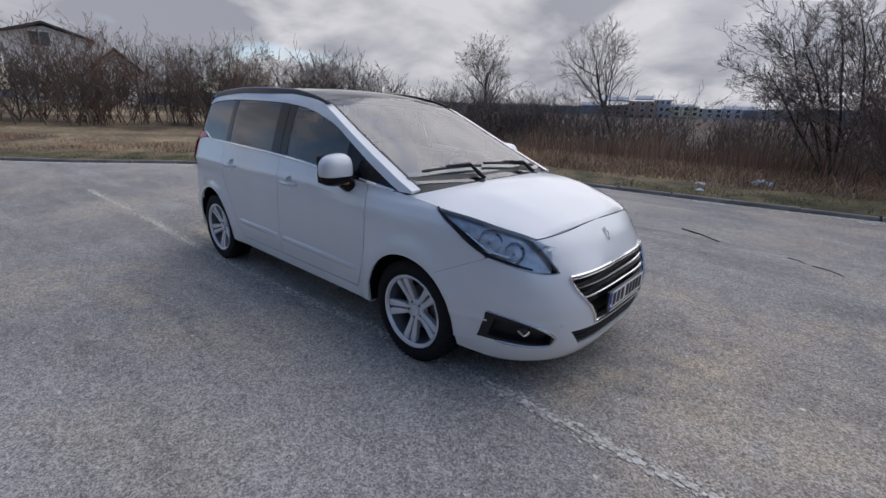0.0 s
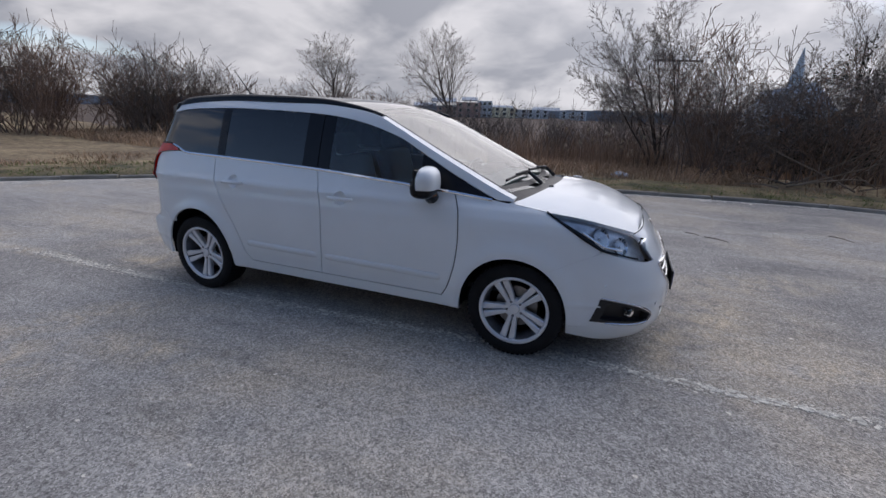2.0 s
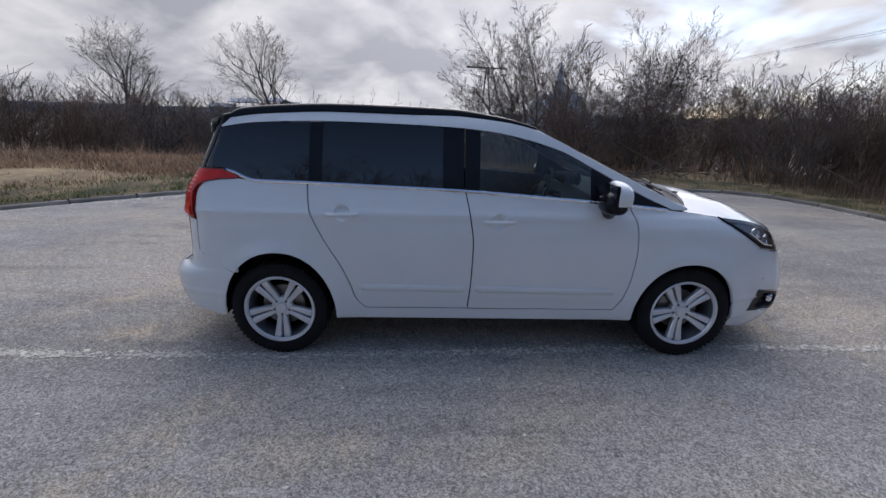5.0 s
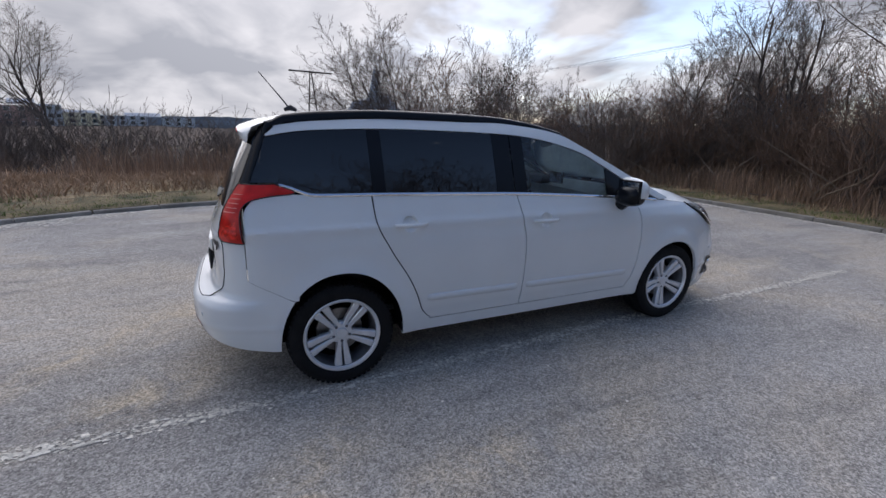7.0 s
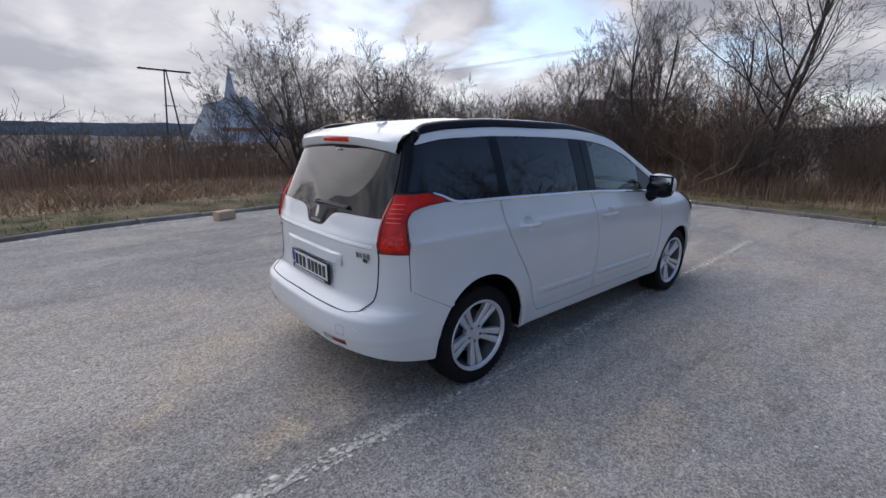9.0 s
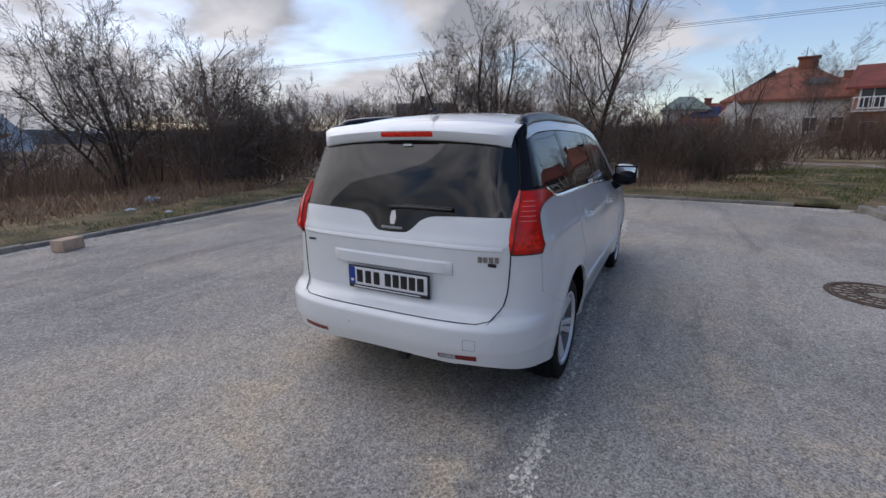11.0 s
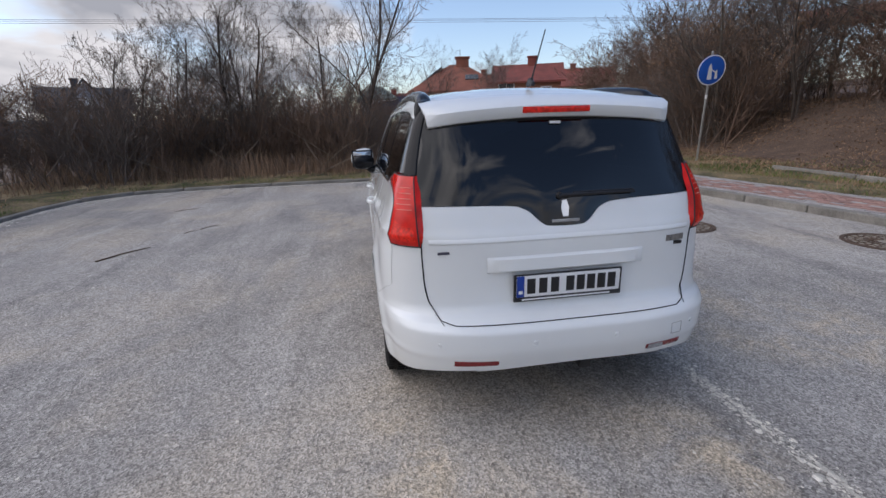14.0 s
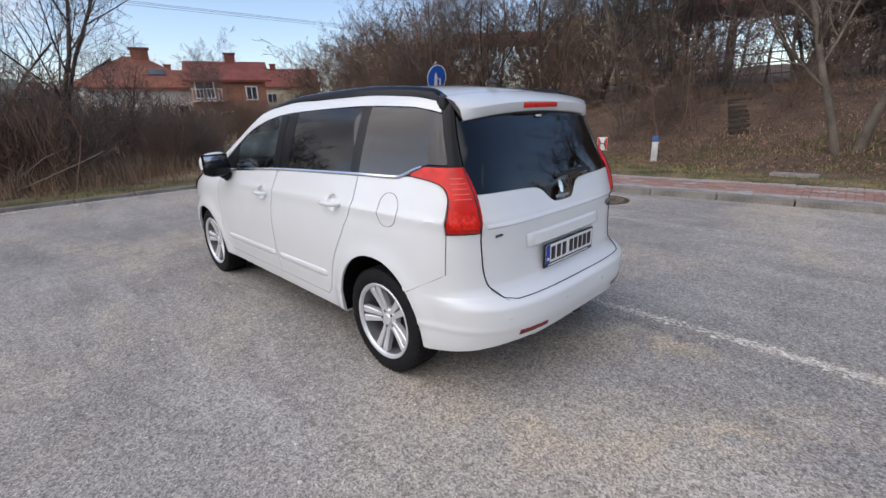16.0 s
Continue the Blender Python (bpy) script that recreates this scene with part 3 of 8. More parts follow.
bumper_top = lambda x: fb_top(x)
for sd_ in (-1, 1):
    # corner of the bumper, from the wheel arch to the grilles
    edge_in = lambda z: SY(grille_w(z) if z > GR_B - 0.01 else (low_w(z) if LG_B < z < LG_T else 0.40), z, False)
    bm = panel(lambda z: S(arch_x(z, ARCH_F, True) if z < 0.628 else 1.623 + (z - 0.66) / 0.46, z), lambda z: SY(0.535, z, False), lambda x: 0.170 + 0.06 * sstep(-1.95, -1.6, -x), lambda x: max(0.70, lamp_low(max(x, 1.846)) - 0.004) if x < 2.145 else 0.70, 0, 70, sd_, 0, 0, [i / 80 for i in range(81)])
    dead = [f for f in bm.faces if inside_fog(f.calc_center_median())]
    bmesh.ops.delete(bm, geom=dead, context="FACES")
    rim = [e for e in bm.edges if e.is_boundary]
    flange(bm, inward, 0.018)
    bmesh.ops.recalc_face_normals(bm, faces=bm.faces)
    fbp = part("front_bumper_corner", bm, PAINT, car)
    # pocket, fog lamp and its bright surround
    rows = []
    for t in (0.0, 0.04, 0.08, 0.11, 0.2, 0.3, 0.4, 0.5, 0.6, 0.7, 0.8, 0.88, 0.92, 0.96, 1.0):
        y = 0.600 + (0.808 - 0.600) * t
        zlo, zhi = 0.289 + 0.035 * t + 0.03 * (1 - t) ** 4, 0.352 + 0.130 * t ** 0.7
        row = []
        for j, v_ in enumerate((0.0, 0.06, 0.13, 0.20, 0.5, 0.80, 0.87, 0.94, 1.0)):
            z = zlo + (zhi - zlo) * v_
            p = P(SY(y, z, False), z, -0.003 if j in (0, 1, 2, 6, 7, 8) or t < 0.1 or t > 0.9 else 0.04)
            row.append(Vector((p.x, sd_ * abs(p.y), z)))
        rows.append(row)
    fpk = part("fog_lamp_pocket", fix(bm_grid(rows)), BLACKP, car)
    line = []
    for t in [i / 20 for i in range(21)]:
        y = 0.806 - (0.806 - 0.595) * t
        z = 0.352 + 0.130 * ((y - 0.60) / 0.206 if y > 0.6 else 0) ** 0.7 + 0.005
        line.append((y, z))
    for t in [i / 12 for i in range(1, 13)]:
        y = 0.595 + (0.775 - 0.595) * t
        tt = max(0, (y - 0.60) / 0.206)
        line.append((y, 0.289 + 0.035 * tt + 0.03 * (1 - tt) ** 4 - 0.004))
    pts = []
    for y, z in line:
        p = P(SY(y, z, False), z, -0.001)
        pts.append((p.x, sd_ * abs(p.y), z))
    part("fog_lamp_surround", bm_tube(pts, [0.004] * 12 + [0.008] * (len(pts) - 13) + [0.004], 6), TRIM, car, "satin metal surround")
    fp = P(SY(0.70, 0.385, False), 0.385, 0.02)
    fog = part("fog_lamp", bm_lathe([(0.0, 0.026), (0.02, 0.022), (0.036, 0.008), (0.038, 0.0), (0.034, -0.03), (0.0, -0.045)], 24, "x"), LENS, car, "round clear fog lamp")
    fog.location = (fp.x - 0.01, sd_ * abs(fp.y), 0.385)
    bowl = part("reflector", bm_lathe([(0.0, -0.03), (0.02, -0.02), (0.034, 0.0)], 24, "x"), CHROME, fog)
    for sy, sz in ((0.80, 0.565), (0.575, 0.425)):
        pp = P(SY(sy, sz, False), sz)
        sn = part("parking_sensor", bm_lathe([(0, 0.003), (0.009, 0.003), (0.010, 0.0), (0.012, 0.0015), (0.0125, -0.004)], 16, "x"), PAINT, car)
        sn.location = (pp.x, sd_ * abs(pp.y), sz)
        sn.rotation_euler = (0, 0, sd_ * radians(58 if sy > 0.7 else 30))

# cap between bonnet edge and grille, and the middle of the bumper
bonnet_front = lambda y: 0.862 + 0.028 * max(0.0, 1 - (y / 0.60) ** 2)


def nose_piece(name, zlo, zhi, wlo, whi, n, m, material=PAINT, off=0.0, rim=0.016):
    rows = []
    for j in range(m + 1):
        row = []
        for i in range(n + 1):
            u = -1 + 2 * i / n
            v = j / m
            y = u * (wlo + (whi - wlo) * v)
            z0, z1 = zlo(y) if callable(zlo) else zlo, zhi(y) if callable(zhi) else zhi
            z = z0 + (z1 - z0) * v
            p = P(SY(abs(y), z, False), z, off)
            row.append(Vector((p.x, y, z)))
        rows.append(row)
    bm = fix(bm_grid(rows))
    if rim:
        flange(bm, (-1, 0, 0), rim)
        bmesh.ops.recalc_face_normals(bm, faces=bm.faces)
    return part(name, bm, material, car)


nose_piece("nose_cap", 0.70, lambda y: bonnet_front(y) - 0.003, 0.545, 0.615, 56, 16)
nose_piece("nose_cap_lower", GR_T, 0.70, 0.535, 0.545, 40, 3)
for sd_ in (-1, 1):
    rows = []
    for j in range(15):
        z = LG_T + (GR_T - LG_T) * j / 14
        a, b = max(grille_w(z), 0.345), 0.535
        rows.append([Vector((P(SY(y, z, False), z).x, sd_ * y, z)) for y in [a + (b - a) * i / 12 for i in range(13)]])
    bm = fix(bm_grid(rows))
    flange(bm, (-1, 0, 0), 0.018)
    part("grille_side", bm, PAINT, car)
    rows = []
    for j in range(7):
        z = LG_B + (LG_T - LG_B) * j / 6
        a, b = low_w(z), 0.535
        rows.append([Vector((P(SY(y, z, False), z).x, sd_ * y, z)) for y in [a + (b - a) * i / 6 for i in range(7)]])
    bm = fix(bm_grid(rows))
    flange(bm, (-1, 0, 0), 0.018)
    part("lower_grille_side", bm, PAINT, car)
nose_piece("bumper_lip", 0.170, LG_B, 0.535, 0.535, 40, 8)
nose_piece("bumper_beam", LG_T, GR_B, 0.36, 0.36, 30, 2)
nose_piece("grille_backing", GR_B - 0.01, GR_T + 0.01, 0.36, 0.51, 30, 8, BLACKP, 0.05, 0)
nose_piece("lower_grille_backing", LG_B - 0.01, LG_T + 0.01, 0.46, 0.54, 30, 4, BLACKP, 0.05, 0)
# grille bars and chrome frame
for z, mt, r in ((0.643, BLACKG, 0.016), (0.612, CHROME, 0.007), (0.590, BLACKG, 0.016), (0.556, CHROME, 0.007), (0.535, BLACKG, 0.014), (0.44, BLACKG, 0.012)):
    w = grille_w(z) - 0.008
    pts = [(P(SY(abs(y), z, False), z, 0.012 if mt is CHROME else 0.022).x, y, z) for y in [w * (-1 + 2 * i / 30) for i in range(31)]]
    part("grille_bar", bm_tube(pts, r, 6), mt, car, "chrome grille bar" if mt is CHROME else "")
loop = [(w_ * GR_WT, GR_T) for w_ in [-1 + 2 * i / 30 for i in range(31)]] + [(grille_w(GR_T + (GR_B - GR_T) * i / 14), GR_T + (GR_B - GR_T) * i / 14) for i in range(1, 15)] + \
       [(GR_WB * (1 - 2 * i / 20), GR_B) for i in range(1, 21)] + [(-grille_w(GR_B + (GR_T - GR_B) * i / 14), GR_B + (GR_T - GR_B) * i / 14) for i in range(1, 15)]
pts = [(P(SY(abs(y), z, False), z, -0.002).x, y, z) for y, z in loop]
part("grille_frame", bm_tube(pts, [0.013 if z > GR_T - 0.01 else 0.0085 for y, z in loop], 8), CHROME, car, "bright chrome grille frame")
for z in (0.362, 0.335, 0.308):
    w = low_w(z)
    pts = [(P(SY(abs(y), z, False), z, 0.02).x, y, z) for y in [w * (-1 + 2 * i / 24) for i in range(25)]]
    part("lower_grille_bar", bm_tube(pts, 0.008, 6), BLACKP, car)
# raised badge block on the grille frame
bm = bmesh.new()
for i in range(6):
    y = -0.085 + 0.034 * i
    bm_box((0.012, 0.022, 0.014), (P(SY(abs(y), GR_T + 0.006, False), GR_T + 0.006, -0.006).x, y, GR_T + 0.006), 0.002, 1, bm=bm)
part("grille_badge", bm, BLACKG, car)

# bonnet
bz = pch([(1.25, 1.075), (1.42, 1.082), (1.55, 1.075), (1.70, 1.050), (1.88, 0.993), (2.00, 0.935), (2.10, 0.888)])
rows = []
NB = 34
for i in range(NB + 1):
    t = i / NB
    row = []
    for j in range(41):
        u = -1 + 2 * j / 40
        y_in = u * 0.78
        xr_ = 1.27 + 0.21 * max(0, 1 - u * u) ** 0.8
        xf_ = 2.035 + 0.045 * (1 - u * u)
        x = xr_ + (xf_ - xr_) * t
        ze = shoulder(x) if x < 2.03 else bonnet_front(0.6)
        ye = abs(P(S(x, ze), ze).y) - 0.004
        zc = bz(x) if t < 0.999 else bonnet_front(0)
        y = u * ye
        zz_ = zc - (zc - ze) * (0.25 * abs(u) ** 1.5 + 0.75 * abs(u) ** 3.2)
        # soft power lines that run to the nose
        zz_ += 0.006 * math.exp(-((abs(u) - 0.62) / 0.10) ** 2) * math.sin(math.pi * min(1, t))
        row.append(Vector((x, y, zz_)))
    rows.append(row)
bm = fix(bm_grid(rows))
flange(bm, (0, 0, -1), 0.02)
bmesh.ops.recalc_face_normals(bm, faces=bm.faces)
part("bonnet", bm, PAINT, car)

# headlamps
for sd_ in (-1, 1):
    hl_us = [0.5 - 0.5 * math.cos(math.pi * i / 44) for i in range(45)]
    up = lambda x: shoulder(x) - 0.004
    lens = panel(at_x(k(1.505)), at_x(k(2.15)), lambda x: lamp_low(x), lambda x: max(up(x), lamp_low(x) + 0.001), 0, 10, sd_, -0.002, 0.02, hl_us)
    lamp = part("headlamp", lens, LENS, car, "clear headlamp with dark housing and chrome reflectors")
    part("lamp_housing", panel(at_x(k(1.51)), at_x(k(2.145)), lambda x: lamp_low(x) - 0.01, lambda x: max(up(x), lamp_low(x)) + 0.004, 0, 8, sd_, 0.045, 0, hl_us), mat("lamp_housing", (0.82, 0.82, 0.82), 0.22, 0.4, var=0.3, scale=18) if "lamp_housing" not in bpy.data.materials else bpy.data.materials["lamp_housing"], lamp)
    # black edging along the lower rim
    pts = []
    for i in range(30):
        x = 1.51 + (2.06 - 1.51) * i / 29
        z = lamp_low(x) + 0.010
        p = P(S(x, z), z, -0.001)
        pts.append((p.x, sd_ * abs(p.y), z))
    part("lamp_edging", bm_tube(pts, [0.006 + 0.010 * math.exp(-((q[0] - 1.74) / 0.12) ** 2) for q in pts], 6), BLACKG, lamp)
    pts2 = [(x_ - 0.004, y_, z_ + 0.028) for x_, y_, z_ in pts[12:-5]]
    part("lamp_chrome_blade", bm_tube(pts2, 0.007, 6), CHROME, lamp)
    for hx, hz, rr in ((1.86, 0.842, 0.058), (1.98, 0.795, 0.050)):
        p = P(S(hx, hz), hz, 0.028)
        b = part("lamp_reflector", bm_lathe([(0.0, -0.055), (0.6 * rr, -0.04), (rr, 0.0), (rr * 1.12, 0.004), (rr * 1.1, -0.02)], 28, "x"), CHROME, lamp)
        b.location = (p.x, sd_ * abs(p.y), hz)
        b.rotation_euler = (0, radians(-18), sd_ * radians(38))
        bb = part("bulb", bm_lathe([(0.0, -0.004), (0.012, -0.012), (0.013, -0.05)], 14, "x"), CHROME, lamp)
        bb.location, bb.rotation_euler = b.location, b.rotation_euler

# dark joint between bonnet and nose
part("bonnet_seam", bm_tube([(P(SY(abs(y), bonnet_front(y), False), bonnet_front(y), -0.0005).x, y, bonnet_front(y) - 0.001) for y in [-0.60 + 1.2 * i / 40 for i in range(41)]], 0.0030, 4), SHELL, car)

# emblem on the nose: a plain bright shape
def emblem(m):
    bm = bm_plate([(-0.014, -0.044), (0.016, -0.044), (0.024, 0.004), (0.012, 0.046), (-0.014, 0.042), (-0.022, 0.0)], 0.006, lambda a, b, d: (a, b, d))
    bmesh.ops.transform(bm, matrix=m, verts=bm.verts)
    return bm


nz_ = 0.815
part("emblem", emblem(Matrix.Translation((nose(nz_) + 0.005, 0, nz_)) @ Matrix(((0, 0, 1, 0), (1, 0, 0, 0), (0, 1, 0, 0), (0, 0, 0, 1))) @ Matrix.Rotation(radians(-30), 4, "X") @ Matrix.Scale(0.92, 4)), CHROME, car, "bright metal emblem")

# tail: bumper, tailgate, glass
tg_low = lambda y: 0.562 + 0.03 * max(0.0, (abs(y) - 0.50) / 0.15) ** 2 * 1.6


def tail_piece(name, ylo, yhi, zlo, zhi, n, m, material=PAINT, off=0.0, rim=0.016, parent=None, vs=None):
    rows = []
    for j in range(m + 1):
        row = []
        v = j / m
        for i in range(n + 1):
            u = i / n
            z = 0.8
            y = 0.0
            for _ in range(4):
                a, b = (ylo(z) if callable(ylo) else ylo), (yhi(z) if callable(yhi) else yhi)
                y = a + (b - a) * u
                z0, z1 = (zlo(y) if callable(zlo) else zlo), (zhi(y) if callable(zhi) else zhi)
                z = z0 + (z1 - z0) * v
            p = P(SY(abs(y), z), z, off)
            row.append(Vector((p.x - (0.020 * math.sin(math.pi * v) * (1 - (2 * u - 1) ** 2) if material is PRIVACY else 0), y, z)))
        rows.append(row)
    bm = fix(bm_grid(rows))
    if material is PRIVACY:
        ease(bm, 20)
    if rim:
        flange(bm, (1, 0, 0), rim)
        bmesh.ops.recalc_face_normals(bm, faces=bm.faces)
    return part(name, bm, material, parent or car)


tgw = pch([(0.54, 0.55), (0.57, 0.595), (0.60, 0.620), (0.66, 0.655), (0.75, 0.670), (0.92, 0.676), (1.0, 0.676), (1.08, 0.676), (1.20, 0.676), (1.35, 0.652), (1.46, 0.622), (1.52, 0.602)])
glass_low = pch([(-0.66, 1.098), (-0.40, 1.092), (-0.24, 1.083), (-0.18, 1.062), (-0.12, 1.008), (-0.085, 0.990), (0.0, 0.987), (0.085, 0.990), (0.12, 1.008), (0.18, 1.062), (0.24, 1.083), (0.40, 1.092), (0.66, 1.098)])
tailgate = tail_piece("tailgate", lambda z: -tgw(z), tgw, 0.572, lambda y: glass_low(y) - 0.003, 84, 40)
part("tailgate_shell", fix(bm_grid([[P(SY(abs(y), z), z, 0.03) * 1.0 if y <= 0 else Vector((P(SY(y, z), z, 0.03).x, y, z)) for y in [-0.70 + 1.4 * i / 20 for i in range(21)]] for z in (0.63, 0.8, 1.0, 1.07)])), SHELL, car)
tail_glass = tail_piece("tailgate_glass", lambda z: -tgw(z) + 0.004, lambda z: tgw(z) - 0.004, glass_low, 1.474, 60, 24, PRIVACY, 0.002, 0.004)
tagged(tail_glass, "dark tinted rear window")
# rear bumper wraps round to the wheel arches
rb_low = pch([(-2.20, 0.366), (-2.10, 0.348), (-1.98, 0.315), (-1.80, 0.285), (-1.70, 0.280)])
for sd_ in (-1, 1):
    rb_fore = lambda z: S(-1.858 if z > 0.712 else (-1.703 - (z - 0.625) / 0.55 if z > 0.585 else arch_x(z, ARCH_R, False)), z)
    bm = panel(lambda z: SY(tgw(z) + 0.004, z), rb_fore, k(0.573), k(0.912), 44, 0, sd_, 0, 0, None, [0.008 * i for i in range(11)] + [0.088 + 0.912 * i / 28 for i in range(1, 29)])
    join(bm, panel(lambda z: SY(0.458, z), rb_fore, rb_low, k(0.573), 44, 30, sd_, 0, 0))
    fix(bm)
    bmesh.ops.remove_doubles(bm, verts=bm.verts, dist=0.002)
    bmesh.ops.recalc_face_normals(bm, faces=bm.faces)
    part("rear_bumper_corner", bm, PAINT, car)
tail_piece("rear_bumper", -0.46, 0.46, lambda y: 0.364 - 0.016 * (y / 0.46) ** 2, 0.572, 50, 26)
rows = []
for z, o in ((0.575, 0.0), (0.578, 0.05), (0.579, 0.10)):
    rows.append([Vector((P(SY(abs(y), 0.573), 0.573).x + o, y, z)) for y in [-0.54 + 1.08 * i / 30 for i in range(31)]])
part("bumper_shelf", fix(bm_grid(rows)), PAINT, car)
for sd_ in (-1, 1):
    for name, mt, y0, y1 in (("rear_reflector", REFLR, 0.365, 0.565),):
        rows = []
        for i in range(17):
            y = y0 + (y1 - y0) * i / 16
            rr = 0.017 * (0.82 + 0.18 * i / 16)
            rows.append([Vector((P(SY(y, z), z, -0.003 + (0.006 if abs(z - 0.396) > rr * 0.9 else 0)).x, sd_ * y, z)) for z in [0.396 + rr * q for q in (-1, -0.8, 0, 0.8, 1)]])
        rf = part(name, fix(bm_grid(rows)), mt, car, "dark red bumper reflector")
    if sd_ < 0:
        rows = []
        for i in range(9):
            y = 0.375 + 0.085 * i / 8
            rows.append([Vector((P(SY(y, z), z, -0.0055).x, sd_ * y, z)) for z in [0.396 + 0.014 * q for q in (-1, 0, 1)]])
        part("reversing_lamp", fix(bm_grid(rows)), mat("clear_lamp", (0.36, 0.36, 0.37), 0.15, var=0.4, scale=70, coat=0.5), car)
    for sy in (0.20, 0.63):
        pp = P(SY(sy, 0.49), 0.49)
        sn = part("parking_sensor", bm_lathe([(0, -0.003), (0.009, -0.003), (0.010, 0.0), (0.012, -0.0015), (0.0125, 0.004)], 16, "x"), PAINT, car)
        sn.location, sn.rotation_euler = (pp.x, sd_ * sy, 0.49), (0, 0, sd_ * radians(-30 if sy > 0.5 else -6))
# towing-eye cover
bm = bmesh.new()
lp = [(-0.50, 0.445), (-0.56, 0.445), (-0.56, 0.50), (-0.50, 0.50), (-0.50, 0.445)]
part("towing_eye_cover", bm_tube([(P(SY(abs(y), z), z, -0.0005).x, y, z) for y, z in lp], 0.0016, 4), mat("gap_grey", (0.25, 0.25, 0.26), 0.6, var=0.05), car)
bm.free()
# tow-bar socket under the bumper
part("tow_socket", bm_box((0.07, 0.06, 0.05), (-2.06, -0.10, 0.295), 0.012), BLACKP, car)

# dark seam round the tailgate
seam = [(tgw(z), z) for z in [1.09 - 0.02 * i for i in range(24)]]
seam = [(y, z) for y, z in seam if z > 0.60] + [(tgw(0.585), 0.585)] + [(0.55 * (1 - 2 * i / 30), 0.5735 - 0.0) for i in range(31)] + [(-tgw(0.585), 0.585)] + [(-y, z) for y, z in reversed(seam) if z > 0.60]
part("tailgate_seam", bm_tube([(P(SY(abs(y), z), z, -0.0010).x, y, z) for y, z in seam], 0.0030, 4), SHELL, car)

# tail lamps
arm = pch([(0.90, -1.858), (1.02, -1.855), (1.08, -1.848), (1.12, -1.828), (1.145, -1.795), (1.160, -1.74), (1.167, -1.68), (1.172, -1.605), (1.178, -1.575), (1.19, -1.585), (1.205, -1.62), (1.228, -1.675)])
lamp_vs = [0.0, 0.08, 0.16, 0.24, 0.32, 0.40, 0.48, 0.55, 0.60, 0.65, 0.70, 0.74, 0.77, 0.80, 0.82, 0.84, 0.86, 0.88, 0.90, 0.93, 0.96, 1.0]
def lamp_bulge(z):
    return 0.014 * math.sin(math.pi * max(0.0, min(1.0, (z - 0.918) / 0.31))) ** 0.7


for sd_ in (-1, 1):
    inner = lambda z: SY(tgw(z) + 0.006, z)
    bm = panel(inner, lambda z: S(arm(z), z), k(0.918), k(1.228), 26, 0, sd_, -0.004, 0, None, lamp_vs)
    for v in bm.verts:
        v.co += Vector((-1, 0.6 * sd_, 0)) * lamp_bulge(v.co.z) * sstep(-1.72, -1.83, v.co.x)
    rim_ = [e_.verts[:] for e_ in bm.edges if e_.is_boundary]
    edge_ = [((a_.co.copy()), (b_.co.copy())) for a_, b_ in rim_]
    flange(bm, inward, 0.03)
    bmesh.ops.recalc_face_normals(bm, faces=bm.faces)
    tl = part("tail_lamp", bm, RED, car, "bright red tail lamp")
    bm = bmesh.new()
    for a_, b_ in edge_:
        join(bm, bm_tube([a_, b_], 0.0032, 5))
    part("lamp_seal", bm, BLACKP, tl)
    # ribs across the upper half
    for q, z in enumerate((1.085, 1.108, 1.131, 1.154, 1.177)):
        y0 = tgw(z) + 0.02
        xo = -1.868 + 0.010 * q
        s0, s1 = SY(y0, z), S(xo, z)
        pts = []
        for i in range(12):
            p = P(s0 + (s1 - s0) * i / 11, z, -0.0045)
            pts.append((p.x - lamp_bulge(z), sd_ * (abs(p.y) + 0.6 * lamp_bulge(z)), z))
        part("lamp_rib", bm_tube(pts, [0.001] + [0.0024] * 10 + [0.001], 6), REDLT, tl)
    # darker lower chamber
    part("lamp_chamber", panel(lambda z: SY(tgw(z) + 0.022, z), at_x(k(-1.878)), k(0.945), k(1.060), 14, 8, sd_, -0.016, 0.008), REDDK, tl)

# number plates: writing becomes bars
def number_plate(name, m):
    pl = part(name, bm_box((0.535, 0.012, 0.135), (0, 0, 0), 0.005), INK, car, "registration plate in a black frame")
    w = part("plate_face", bm_box((0.512, 0.004, 0.104), (0, -0.0055, 0.009), 0.004), WHITE, pl, "white plate with black bars")
    part("country_band", bm_box((0.036, 0.003, 0.102), (-0.237, -0.0085, 0.009), 0.001), BLUEP, pl)
    part("country_mark", bm_box((0.020, 0.002, 0.016), (-0.237, -0.0105, -0.018), 0.001), WHITE, pl)
    for q, x in enumerate((-0.185, -0.127, -0.069, 0.006, 0.058, 0.110, 0.162, 0.214)):
        part("plate_bar", bm_box((0.040, 0.002, 0.074), (x, -0.0085, 0.009), 0.0008), INK, pl)
    part("dealer_line", bm_box((0.44, 0.002, 0.007), (-0.01, -0.007, -0.0555), 0.0005), WHITE, pl)
    pl.matrix_world = m
    return pl


number_plate("rear_plate", Matrix.Translation((tail(0.71) - 0.022, 0.0, 0.712)) @ pose(0, 0, 0, 0, 0, -90))
number_plate("front_plate", Matrix.Translation((nose(0.49) + 0.012, 0.0, 0.492)) @ pose(0, 0, 0, 0, 0, 90))
